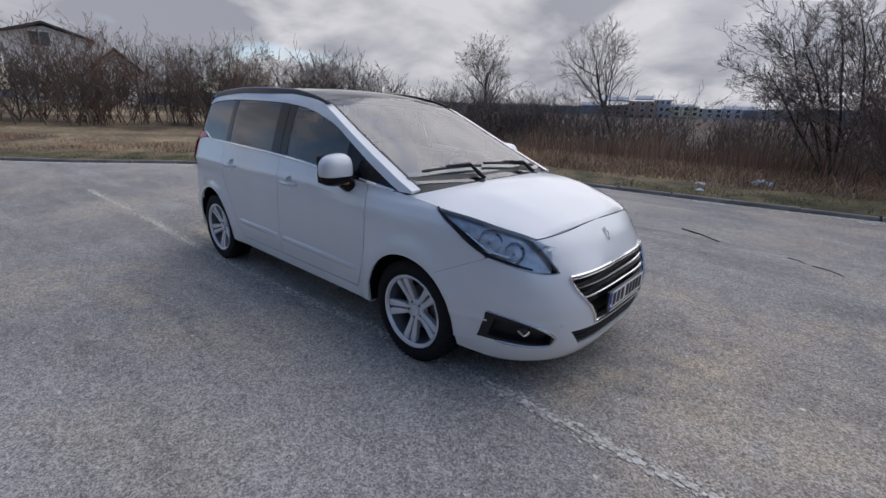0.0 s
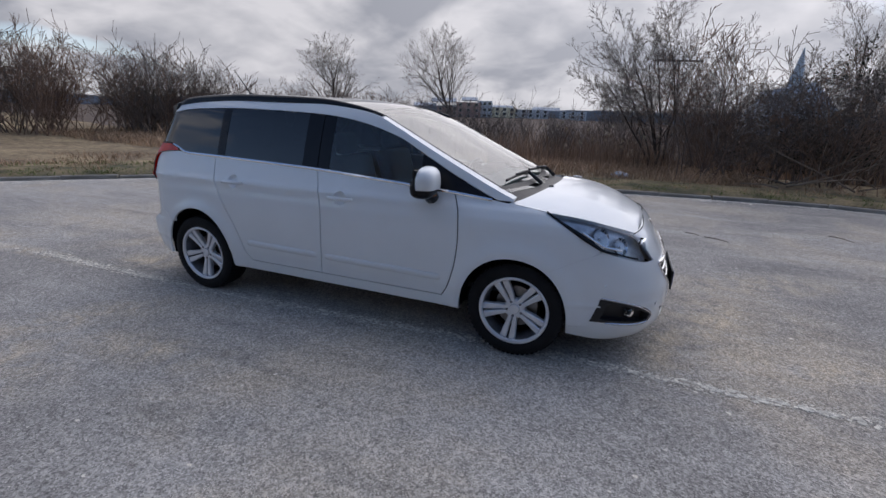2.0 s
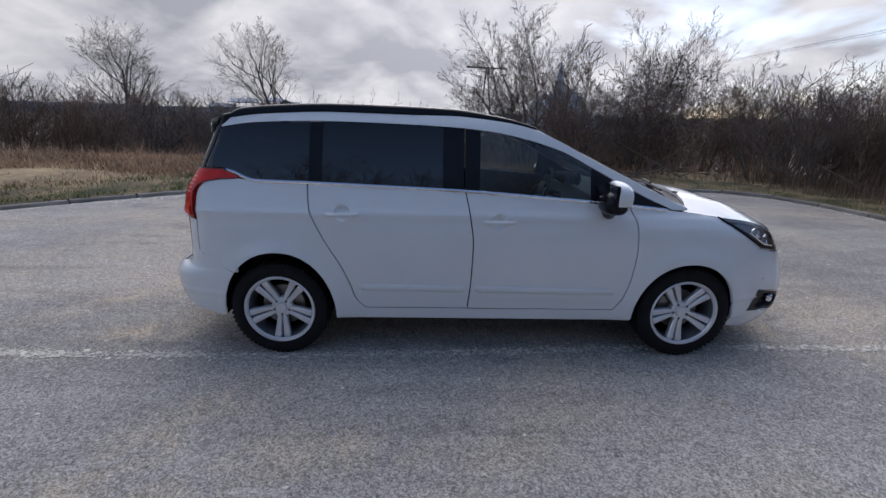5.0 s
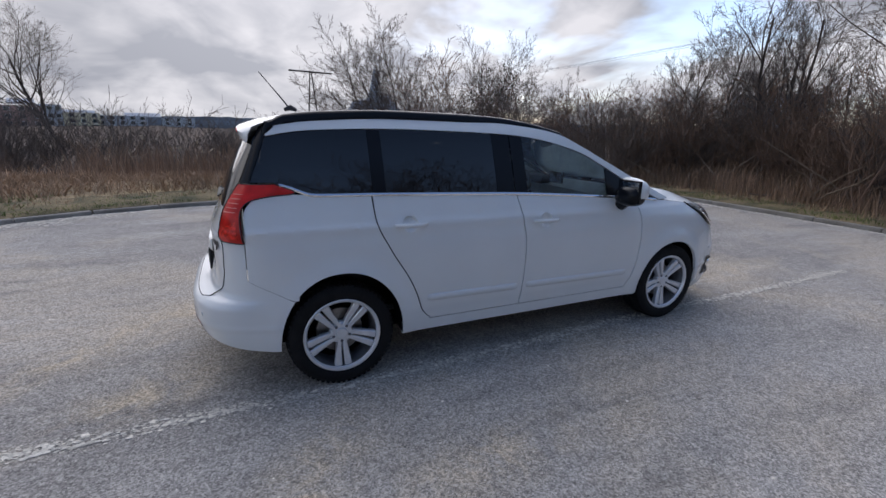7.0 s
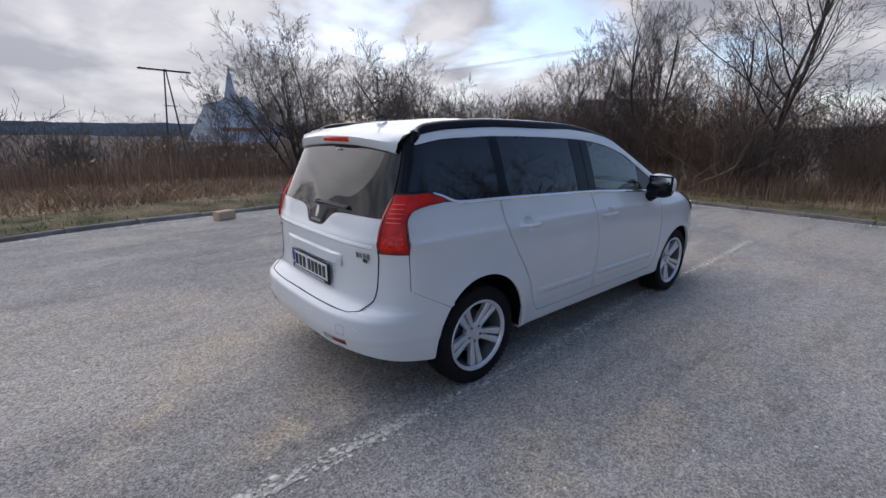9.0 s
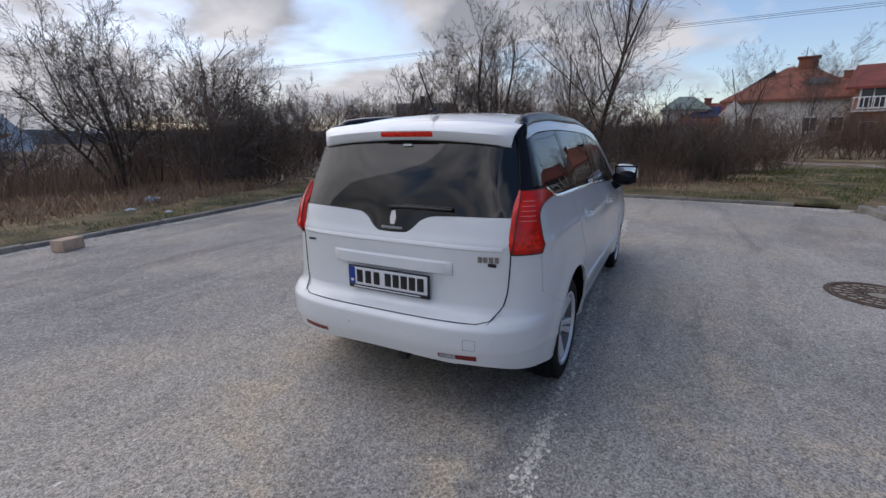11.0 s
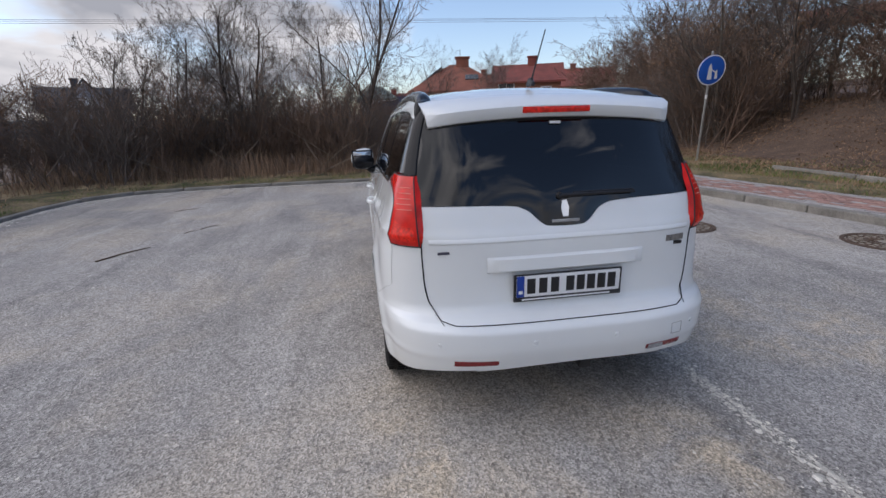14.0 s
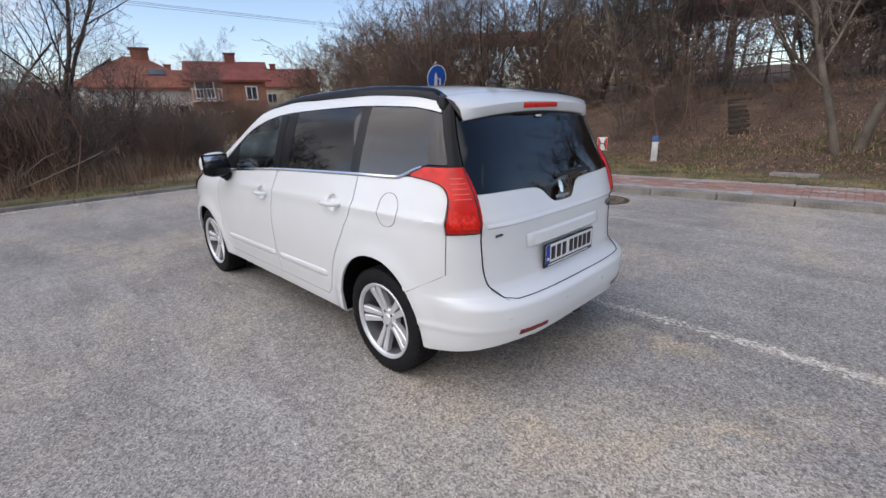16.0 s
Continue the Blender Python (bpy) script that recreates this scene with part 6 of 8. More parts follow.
tagged(bpy.data.objects["path_bed"], "sand bed under the footpath", "path bed", kind="structure")
kerb_run("path_edging", "narrow concrete edging of the footpath", [Vector((p.x - 0.38, p.y + 0.95, 0)) for p in path_line[4::5]], 0.07, 0.2, 0.10, 1, rng)
kerb_run("path_edging_south", "narrow concrete edging of the footpath", [Vector((p.x + 0.38, p.y - 0.95, 0)) for p in path_line[4::5]], 0.07, 0.2, 0.10, -1, rng)

# turf that meets the far edge of the pavement
sheet = []
for p in spline([(7.6, -6.3), (6.2, -6.32), (4.6, -6.48), (2.3, -6.87), (0.3, -7.12), (-2.3, -7.44), (-4.5, -7.56), (-8.0, -7.82), (-15.0, -10.0)], 0.3):
    sheet.append([Vector((p.x, p.y + 0.02, 0.03)), Vector((p.x, p.y, 0.112 + 0.012 * noise.noise(p * 3))), Vector((p.x, p.y - 0.3, 0.14 + 0.02 * noise.noise(p * 2))), Vector((p.x, p.y - 0.9, 0.13)), Vector((p.x, p.y - 1.5, 0.0))])
tagged(part("verge_south", fix(bm_grid(sheet)), VERGE, None), "turf beside the pavement", "verge", kind="structure")

# manhole covers
def manhole(x, y, turn):
    e = empty("manhole_cover", "round cast-iron manhole cover set in the asphalt", "manhole cover", pose(x, y, 0, 0, 0, turn), "manhole covers")
    IRON = bpy.data.materials.get("rusty_cast_iron") or mat("rusty_cast_iron", (0.115, 0.075, 0.05), 0.7, 0.4, var=0.35, scale=18, fine=0.3)
    CONC = bpy.data.materials.get("cover_concrete") or mat("cover_concrete", (0.30, 0.27, 0.22), 0.9, var=0.2, scale=12, fine=0.2)
    part("frame", fix(bm_lathe([(0.42, -0.01), (0.42, 0.008), (0.375, 0.010), (0.37, 0.002)], 48, "z")), IRON, e)
    part("lid", fix(bm_lathe([(0.0, 0.004), (0.365, 0.004)], 40, "z")), CONC, e)
    for r in (0.10, 0.19, 0.28, 0.355):
        part("ring", fix(bm_lathe([(r - 0.008, 0.004), (r - 0.006, 0.010), (r + 0.006, 0.010), (r + 0.008, 0.004)], 40, "z")), IRON, e)
    for q in range(20):
        a = 2 * math.pi * q / 20
        part("rib", bm_box((0.24, 0.012 + 0.008, 0.007), (0.235 * math.cos(a), 0.235 * math.sin(a), 0.007), 0.002, 1, Matrix.Rotation(a, 4, "Z")), IRON, e)
    return e


manhole(1.38, -3.22, 10)
copy_thing(bpy.data.objects["manhole_cover"], pose(0.05, -4.82, 0, 0, 0, 40))

# ---- bare trees, shrubs, reeds ----
BARK = mat("dark_bark", (0.078, 0.062, 0.052), 0.9, var=0.35, scale=4, fine=0.3, bump=0.5, bscale=40)
BARKP = mat("pale_bark", (0.15, 0.125, 0.10), 0.9, var=0.35, scale=4, fine=0.3, bump=0.5, bscale=40)
TWIG = mat("brown_twigs", (0.135, 0.108, 0.092), 0.9, var=0.3, scale=1.5)
TWIGR = mat("red_brown_twigs", (0.185, 0.122, 0.088), 0.9, var=0.3, scale=1.2)
TWIGP = mat("pale_twigs", (0.21, 0.165, 0.125), 0.9, var=0.25, scale=1.5)
STRAW = mat("dry_straw", (0.37, 0.245, 0.150), 0.9, var=0.4, scale=0.6, island=0.35)
REED = mat("brown_reeds", (0.27, 0.180, 0.118), 0.9, var=0.4, scale=0.6, island=0.35)
PLUME = mat("pale_reed_plumes", (0.38, 0.31, 0.22), 0.95, var=0.2, scale=3)
GREEN = mat("winter_grass", (0.125, 0.155, 0.042), 0.85, var=0.4, scale=0.8, island=0.4)
LEAF = mat("dry_leaves", (0.25, 0.155, 0.095), 0.85, var=0.3, scale=3, island=0.4)
NEEDLE = mat("dark_evergreen_leaves", (0.028, 0.034, 0.018), 0.85, var=0.3, scale=3, island=0.3)


class Wood:
    """Collects tapering branches into two meshes, stout wood and fine twigs."""

    def __init__(self, seed):
        self.r = random.Random(seed)
        self.v, self.f = ([], []), ([], [])

    def limb(self, pts, radii, sides, fine):
        V, F = self.v[fine], self.f[fine]
        u, prev = None, None
        for i, p in enumerate(pts):
            d = (pts[min(i + 1, len(pts) - 1)] - pts[max(i - 1, 0)])
            d = d.normalized() if d.length > 1e-6 else Vector((0, 0, 1))
            u = d.orthogonal().normalized() if u is None else (u - d * u.dot(d)).normalized()
            w = d.cross(u)
            i0 = len(V)
            for q in range(sides):
                a = 2 * math.pi * q / sides
                V.append(p + (u * math.cos(a) + w * math.sin(a)) * radii[i])
            if prev is not None:
                for q in range(sides):
                    F.append((prev + q, prev + (q + 1) % sides, i0 + (q + 1) % sides, i0 + q))
            prev = i0

    def grow(self, p, d, L, r, depth, par):
        """One branch with its side branches. par: how many, how wide, how much it climbs, the finest radius."""
        rg = self.r
        n = 6 if depth >= 3 else (4 if depth == 2 else (2 if depth == 1 else 1))
        pts, rad = [p.copy()], [r]
        dirs = [d]
        for i in range(1, n + 1):
            wob = Vector((rg.gauss(0, 1), rg.gauss(0, 1), rg.gauss(0, 0.7))) * par["wobble"]
            d = (d + wob + Vector((0, 0, par["climb"] * (0.5 if depth >= 3 else 1)))).normalized()
            p = p + d * (L / n)
            pts.append(p.copy())
            rad.append(max(par["tip"], r * (1 - 0.72 * i / n)))
            dirs.append(d)
        self.limb(pts, rad, 7 if r > 0.05 else (4 if r > 0.012 else 3), 0 if r > 0.022 else 1)
        if depth <= 0:
            return
        kids = par["kids"][depth]
        for q in range(kids):
            t = par["low"] + (1 - par["low"]) * (q + rg.random()) / kids if depth >= par["depth"] else 0.15 + 0.85 * (q + rg.random()) / kids
            x = t * n
            i = min(n - 1, int(x))
            b = pts[i].lerp(pts[i + 1], x - i)
            side_ = dirs[i + 1].orthogonal().normalized()
            side_.rotate(Matrix.Rotation(rg.uniform(0, 6.283), 3, dirs[i + 1]))
            an = radians(rg.uniform(*par["angle"]))
            nd = (dirs[i + 1] * math.cos(an) + side_ * math.sin(an)).normalized()
            rr = max(par["tip"], (rad[i] + (rad[i + 1] - rad[i]) * (x - i)) * rg.uniform(0.4, 0.62))
            self.grow(b, nd, L * rg.uniform(*par["ratio"]) * (1.15 - 0.5 * t), rr, depth - 1, par)

    def meshes(self, n1, n2, m1, m2):
        out = []
        for i, (nm, mt) in enumerate(((n1, m1), (n2, m2))):
            me = bpy.data.meshes.new(nm)
            me.from_pydata(self.v[i], [], self.f[i])
            me.shade_smooth()
            me.materials.append(mt)
            out.append(me)
        return out


TREE = dict(depth=4, kids={4: 9, 3: 6, 2: 5, 1: 3}, angle=(25, 60), ratio=(0.42, 0.62), climb=0.10, wobble=0.10, tip=0.0045, low=0.25)
FAN = dict(depth=4, kids={4: 13, 3: 7, 2: 5, 1: 3}, angle=(24, 58), ratio=(0.50, 0.70), climb=0.10, wobble=0.10, tip=0.009, low=0.33)
SHRUB = dict(depth=2, kids={2: 7, 1: 3}, angle=(20, 50), ratio=(0.35, 0.55), climb=0.06, wobble=0.10, tip=0.006, low=0.12)
TANGLE = dict(depth=3, kids={3: 6, 2: 5, 1: 2}, angle=(20, 60), ratio=(0.38, 0.58), climb=0.06, wobble=0.13, tip=0.0058, low=0.1)


def bare_tree(name, label, x, y, h, r, seed, par=TREE, stems=1, lean=0.08, bark=BARK, twig=TWIG, group="bare trees"):
    w = Wood(seed)
    for q in range(stems):
        a = w.r.uniform(0, 6.283)
        sp = lean if stems == 1 else w.r.uniform(0.12, 0.45)
        d = Vector((math.cos(a) * sp, math.sin(a) * sp, 1)).normalized()
        o = Vector((math.cos(a), math.sin(a), 0)) * (0 if stems == 1 else w.r.uniform(0.05, 0.3))
        w.grow(o + Vector((0, 0, -0.15)), d, h * w.r.uniform(0.8, 1.0), r * (1 if stems == 1 else w.r.uniform(0.5, 1)), par["depth"], par)
    zm = max(v.z for v in w.v[1] or w.v[0])
    f = h / zm
    for vs in w.v:
        for v in vs:
            v *= f
    e = empty(name, label, "tree", Matrix.Translation((x, y, land(x, y))), group)
    a, b = w.meshes("trunk", "crown", bark, twig)
    for nm, me in (("trunk", a), ("crown", b)):
        o = new(nm, me)
        o.parent = e
    return e


def shrub_mesh(seed, h, stems, par, twig):
    w = Wood(seed)
    for q in range(stems):
        a = w.r.uniform(0, 6.283)
        sp = w.r.uniform(0.05, 0.75)
        d = Vector((math.cos(a) * sp, math.sin(a) * sp, 1)).normalized()
        o = Vector((w.r.gauss(0, 0.35), w.r.gauss(0, 0.35), -0.15))
        w.grow(o, d, h * w.r.uniform(0.55, 1.0), w.r.uniform(0.012, 0.022), par["depth"], par)
    V = w.v[0] + w.v[1]
    zm = sorted(v.z for v in V)[int(len(V) * 0.97)]
    V = [v * (3.0 / zm) for v in V]
    off = len(w.v[0])
    F = w.f[0] + [tuple(i + off for i in f) for f in w.f[1]]
    me = bpy.data.meshes.new("shrub")
    me.from_pydata(V, [], F)
    me.shade_smooth()
    me.materials.append(twig)
    return me


SHRUBS = [shrub_mesh(100 + q, 3.0, 13, SHRUB, (TWIG, TWIGR, TWIG, TWIGR)[q % 4]) for q in range(6)]
THICK = [shrub_mesh(200 + q, 3.4, 7, TANGLE, (TWIG, TWIGR)[q % 2]) for q in range(4)]


def shrubs(zone, n, hs, seed, kinds=SHRUBS, label="leafless brown shrub in a dense thicket", group="leafless shrubs"):
    rg = random.Random(seed)
    for q in range(n):
        x, y = zone(rg)
        s_ = rg.uniform(*hs) / 3.0
        o = new("shrub", rg.choice(kinds))
        o.matrix_world = Matrix.Translation((x, y, land(x, y))) @ Matrix.Rotation(rg.uniform(0, 6.28), 4, "Z") @ Matrix.Diagonal((s_ * rg.uniform(0.9, 1.3), s_ * rg.uniform(0.9, 1.3), s_, 1))
        tagged(o, label, "shrub", group)


def thicket(name, label, zone, n, hs, seed, kinds=None):
    """Shrubs too far off to count, joined into one mesh."""
    rg = random.Random(seed)
    V, F, M, off = [], [], [], 0
    for q in range(n):
        x, y = zone(rg)
        s_ = rg.uniform(*hs) / 3.0
        me = rg.choice(kinds or SHRUBS)
        co = np.empty(len(me.vertices) * 3, dtype=np.float32)
        me.vertices.foreach_get("co", co)
        fa = np.empty(len(me.loops), dtype=np.int32)
        me.loops.foreach_get("vertex_index", fa)
        m = np.array(Matrix.Rotation(rg.uniform(0, 6.28), 3, "Z") @ Matrix.Diagonal((s_ * rg.uniform(0.9, 1.3), s_ * rg.uniform(0.9, 1.3), s_)), dtype=np.float32)
        V.append(co.reshape(-1, 3) @ m.T + np.array((x, y, land(x, y)), dtype=np.float32))
        F.append(fa.reshape(-1, 4) + off)
        off += len(me.vertices)
    me = bpy.data.meshes.new(name)
    me.from_pydata(np.concatenate(V), [], np.concatenate(F))
    me.shade_smooth()
    me.materials.append(TWIGR if seed % 2 else TWIG)
    return tagged(new(name, me), label, "thicket", kind="stuff")


def box_zone(x0, x1, y0, y1):
    return lambda rg: (rg.uniform(x0, x1), rg.uniform(y0, y1))


def line_zone(pts, width):
    def f(rg):
        i = rg.randrange(len(pts) - 1)
        t = rg.random()
        a, b = pts[i], pts[i + 1]
        return a[0] + (b[0] - a[0]) * t + rg.gauss(0, width), a[1] + (b[1] - a[1]) * t + rg.gauss(0, width)
    return f


# hedge far to the north-west and north
shrubs(line_zone([(-26, -3), (-23, 3), (-20, 9), (-17.5, 14), (-15.5, 19)], 1.0), 52, (2.6, 3.8), 1)
thicket("thicket_north", "far leafless brown thicket across the field", line_zone([(-16, 20), (-12, 25), (-6, 30), (2, 36), (12, 42)], 1.6), 40, (2.9, 4.2), 2)
thicket("thicket_west", "far leafless brown thicket behind the hedge", line_zone([(-34, 4), (-30, 14), (-24, 24), (-16, 32)], 1.6), 26, (3.6, 4.8), 3, THICK)
# low growth in the field
shrubs(box_zone(-12, 3, 14, 24), 30, (0.8, 1.45), 4)
thicket("thicket_valley", "leafless brush in the low ground beyond the lot", box_zone(0, 16, 16, 30), 26, (1.9, 3.0), 5)
# thicket north-east and east of the lot
shrubs(line_zone([(2.6, 10.2), (5.0, 10.6), (7.5, 10.8), (10, 10)], 0.6), 15, (1.9, 3.3), 6, THICK)
shrubs(line_zone([(1.5, 13.5), (5, 14), (9, 14.5), (12, 12.5)], 0.9), 11, (2.4, 3.6), 26, THICK)
shrubs(line_zone([(9.9, 9.0), (10.4, 6.5), (10.8, 3.5), (10.8, 0.4)], 0.7), 34, (1.7, 2.6), 7)
shrubs(line_zone([(13.5, 11), (15, 6), (15, 1.5), (14, -1.2)], 1.1), 22, (2.0, 3.0), 8, THICK)
thicket("thicket_east", "leafless brush behind the eastern thicket", line_zone([(17, 14), (20, 6), (20, 0)], 1.6), 18, (2.2, 3.2), 9)
shrubs(line_zone([(10.6, -0.9), (11.8, -2.2), (13.6, -3.0)], 0.5), 12, (1.3, 1.9), 10)
shrubs(line_zone([(14.5, -2.2), (17, -3.4), (20, -4.6)], 0.8), 14, (1.7, 2.4), 11)
# brush that hides the lower parts of the houses
thicket("thicket_houses", "leafless brush in front of the houses", line_zone([(27, 1.5), (29, -3), (30, -8), (31, -12), (31, -16)], 1.4), 44, (2.2, 3.0), 17, THICK + SHRUBS)
thicket("brush_path", "leafless brush beside the footpath", line_zone([(20, 2), (23, -1), (26, -3)], 1.2), 14, (1.8, 2.5), 18, THICK + SHRUBS)
# thicket south-east, beyond the path
shrubs(line_zone([(9.8, -12.3), (12.5, -12.6), (16, -14), (21, -16.4), (28, -17.5)], 0.8), 32, (2.4, 4.0), 12, THICK + SHRUBS)
shrubs(line_zone([(8.5, -15), (13, -16), (20, -19)], 1.2), 16, (3.6, 5.2), 13, THICK)
thicket("thicket_hill", "tall leafless brush up the slope", line_zone([(20, -17), (28, -19), (38, -20)], 1.6), 18, (4.2, 6.4), 19, THICK)
# brush on the face of the southern bank
shrubs(line_zone([(9.5, -11.9), (5, -11.6), (0, -11.8), (-5, -11.6)], 0.9), 14, (0.6, 1.3), 28)
shrubs(line_zone([(9, -14.0), (4, -13.6), (-2, -13.4)], 0.9), 14, (1.8, 3.2), 27, THICK)
# undergrowth below the eastern trees
shrubs(line_zone([(11.2, 6.5), (12.2, 3), (12.0, -0.5)], 0.6), 14, (2.0, 3.0), 29, THICK)
# crown of the southern bank
shrubs(line_zone([(13, -16.5), (8, -15.6), (3.5, -15.0)], 0.9), 12, (1.4, 2.4), 14, THICK)
shrubs(line_zone([(2.5, -16.4), (-3, -16.8), (-9, -17)], 1.0), 10, (1.3, 2.2), 15, THICK)
thicket("thicket_south_west", "leafless brush on the south-western slope", line_zone([(-14, -18), (-24, -20), (-34, -14)], 2.0), 12, (3.0, 4.5), 16, THICK)

thicket("thicket_crest", "tall dark leafless brush behind the bank", line_zone([(9, -21), (1, -20.5), (-7, -20.5)], 1.0), 26, (4.6, 6.8), 30, THICK)

# trees in the field to the north
bare_tree("tree", "tall spreading leafless tree standing in the field", -22.4, 30.6, 7.8 - land(-22.4, 30.6), 0.24, 31, FAN, 1)
bare_tree("tree", "tall leafless tree with an open crown in the field", -13.4, 38.8, 9.8 - land(-13.4, 38.8), 0.26, 33, FAN, 1)
bare_tree("tree", "many-stemmed leafless tree above the reeds", 2.9, 11.8, 5.1, 0.075, 35, TREE, 6)
bare_tree("tree", "many-stemmed leafless tree above the reeds", 4.1, 12.4, 4.6, 0.06, 36, TREE, 3)
bare_tree("tree", "dark dense leafless tree in the thicket", 9.3, 15.2, 6.6, 0.10, 37, TREE, 5)
bare_tree("tree", "leafless tree beside the dark thicket", 12.1, 14.3, 4.6, 0.06, 38, TREE, 3)
bare_tree("tree", "leafless tree in the eastern thicket", 13.2, 8.6, 5.0, 0.08, 39, TREE, 3)
bare_tree("tree", "leafless tree in the eastern thicket", 14.6, 5.6, 5.4, 0.09, 40, TREE, 2)
bare_tree("tree", "leafless tree in the eastern thicket", 13.0, 3.6, 4.2, 0.06, 45, TREE, 3)
bare_tree("tree", "tall slender leafless tree beside the kerb", 11.3, 0.8, 8.2, 0.12, 41, TREE, 2, 0.05)
bare_tree("tree", "dark leafless tree in the eastern thicket", 12.6, 5.0, 6.4, 0.10, 91, TREE, 3)
bare_tree("tree", "dark leafless tree in the eastern thicket", 13.6, 2.2, 6.0, 0.09, 92, TREE, 3)
bare_tree("tree", "dark leafless tree in the eastern thicket", 12.2, 7.0, 5.6, 0.08, 93, TREE, 2)
bare_tree("tree", "small leafless tree before the houses", 36.8, -5.3, 8.6, 0.12, 42, TREE, 2)
bare_tree("tree", "small leafless tree before the houses", 25.3, -6.8, 6.6, 0.05, 46, TREE, 3)
bare_tree("tree", "round leafless tree far off", 44.0, 34.4, 6.6 - land(44.0, 34.4), 0.2, 47, FAN, 1)
# trees on the southern bank
south = [(11.4, -13.4, 8.0, 0.14, 3), (13.6, -15.0, 8.5, 0.15, 2), (9.2, -15.4, 8.6, 0.15, 3), (16.5, -16.0, 8.0, 0.14, 2), (6.8, -16.2, 8.5, 0.17, 2), (5.2, -17.0, 8.5, 0.18, 2), (3.9, -16.4, 8.0, 0.16, 2), (2.5, -17.2, 7.8, 0.17, 2),
         (1.0, -17.6, 8.2, 0.17, 2), (-3.4, -17.6, 8.5, 0.18, 2), (-6.0, -16.4, 8.0, 0.16, 1), (20.5, -18.5, 8.0, 0.14, 2), (8.0, -18.0, 9.0, 0.18, 1), (-0.8, -19.0, 8.4, 0.16, 2), (4.6, -20.0, 8.6, 0.16, 1), (11.0, -17.4, 9.0, 0.16, 1)]
for q, (x, y, h, r, st) in enumerate(south):
    bare_tree("tree", "leafless tree on the leaf-covered bank", x, y + (2.4 if x < 10 else 1.2), h, 0.68 * r, 60 + q, TREE, st, 0.15, BARK if q % 3 else BARKP, TWIG)
bank_trees = [o for o in bpy.data.objects if o.name.startswith("tree") and o.parent is None and o.location.y < -9]
rgt = random.Random(77)
for q in range(18):
    x, y = -11 + 1.25 * q + rgt.uniform(-0.5, 0.5), -16.5 - rgt.uniform(0, 4.5)
    copy_thing(bank_trees[q % len(bank_trees)], Matrix.Translation((x, y, land(x, y) - 0.1)) @ Matrix.Rotation(rgt.uniform(0, 6.28), 4, "Z") @ Matrix.Scale(rgt.uniform(0.8, 1.1), 4))
bare_tree("tree", "forked leafless tree with pale bark on the bank", -2.55, -10.0, 6.6, 0.14, 81, TREE, 2, 0.1, BARKP, TWIGP)


# ---- grass, reeds, leaves ----
def blades(name, label, cat, n, zone, h, w, material, seed, bend=0.35, plume=None, ok=None):
    rg = random.Random(seed)
    V, F, MI = [], [], []
    made = 0
    while made < n:
        x, y = zone(rg)
        made += 1
        if ok and not ok(x, y):
            continue
        z0 = (0.10 if edge_dist(x, y) < 1.5 and -22 < x < 12 else land(x, y)) - 0.03
        hh, ww = h * rg.uniform(0.45, 1.15) * (1.0 + (0.55 * noise.noise(Vector((x * 0.45, y * 0.45, 5))) + 0.35 * noise.noise(Vector((x * 1.3, y * 1.3, 8))) if h > 0.3 else 0)), w * rg.uniform(0.6, 1.3)
        a, b = rg.uniform(0, 6.283), rg.uniform(0.05, bend) * hh
        ca, sa = math.cos(a), math.sin(a)
        la = rg.uniform(0, 6.283)
        bx, by = math.cos(la) * b, math.sin(la) * b
        i0 = len(V)
        V += [(x - ca * ww, y - sa * ww, z0), (x + ca * ww, y + sa * ww, z0), (x + bx * 0.35 - ca * ww * 0.7, y + by * 0.35 - sa * ww * 0.7, z0 + hh * 0.6), (x + bx * 0.35 + ca * ww * 0.7, y + by * 0.35 + sa * ww * 0.7, z0 + hh * 0.6), (x + bx, y + by, z0 + hh)]
        F += [(i0, i0 + 1, i0 + 3, i0 + 2), (i0 + 2, i0 + 3, i0 + 4)]
        MI += [0, 0]
        if plume and rg.random() < plume:
            i0 = len(V)
            t = Vector((x + bx, y + by, z0 + hh))
            for q in range(7):
                V.append(t + Vector((rg.gauss(0, 0.035), rg.gauss(0, 0.035), rg.uniform(-0.12, 0.06))))
            for q in range(5):
                F.append((i0 + q, i0 + q + 1, i0 + q + 2))
                MI.append(1)
    ob = raw(name, V, F, [material, PLUME])
    ob.data.polygons.foreach_set("material_index", MI)
    return tagged(ob, label, cat, kind="stuff")


verge_line = [p for p in spline(EDGE, 0.2) if p.x > -20]


def verge_zone(w0, w1):
    def f(rg):
        i = rg.randrange(len(verge_line) - 1)
        p, d = verge_line[i], (verge_line[i + 1] - verge_line[i]).normalized()
        q = p + Vector((-d.y, d.x, 0)) * rg.uniform(w0, w1) + d * rg.uniform(-0.1, 0.1)
        return q.x, q.y
    return f


patchy = lambda s_, lim, o=0.0: (lambda x, y: noise.noise(Vector((x * s_ + o, y * s_, 2))) > lim)
blades("verge_grass", "short green and yellow grass behind the kerb", "grass", 38000, verge_zone(0.14, 1.5), 0.085, 0.006, GREEN, 1, 0.9, None, patchy(1.1, -0.15))
blades("dry_verge_grass", "flattened dead grass behind the kerb", "grass", 22000, verge_zone(0.5, 4.5), 0.16, 0.007, STRAW, 2, 1.3, None, patchy(0.7, -0.1, 5))
blades("dry_field_grass", "tall dead grass in the field", "grass", 40000, box_zone(-20, 5, 7.5, 17), 0.30, 0.010, STRAW, 3, 1.7, None, lambda x, y: edge_dist(x, y) > 1.4 and not inside(x, y))
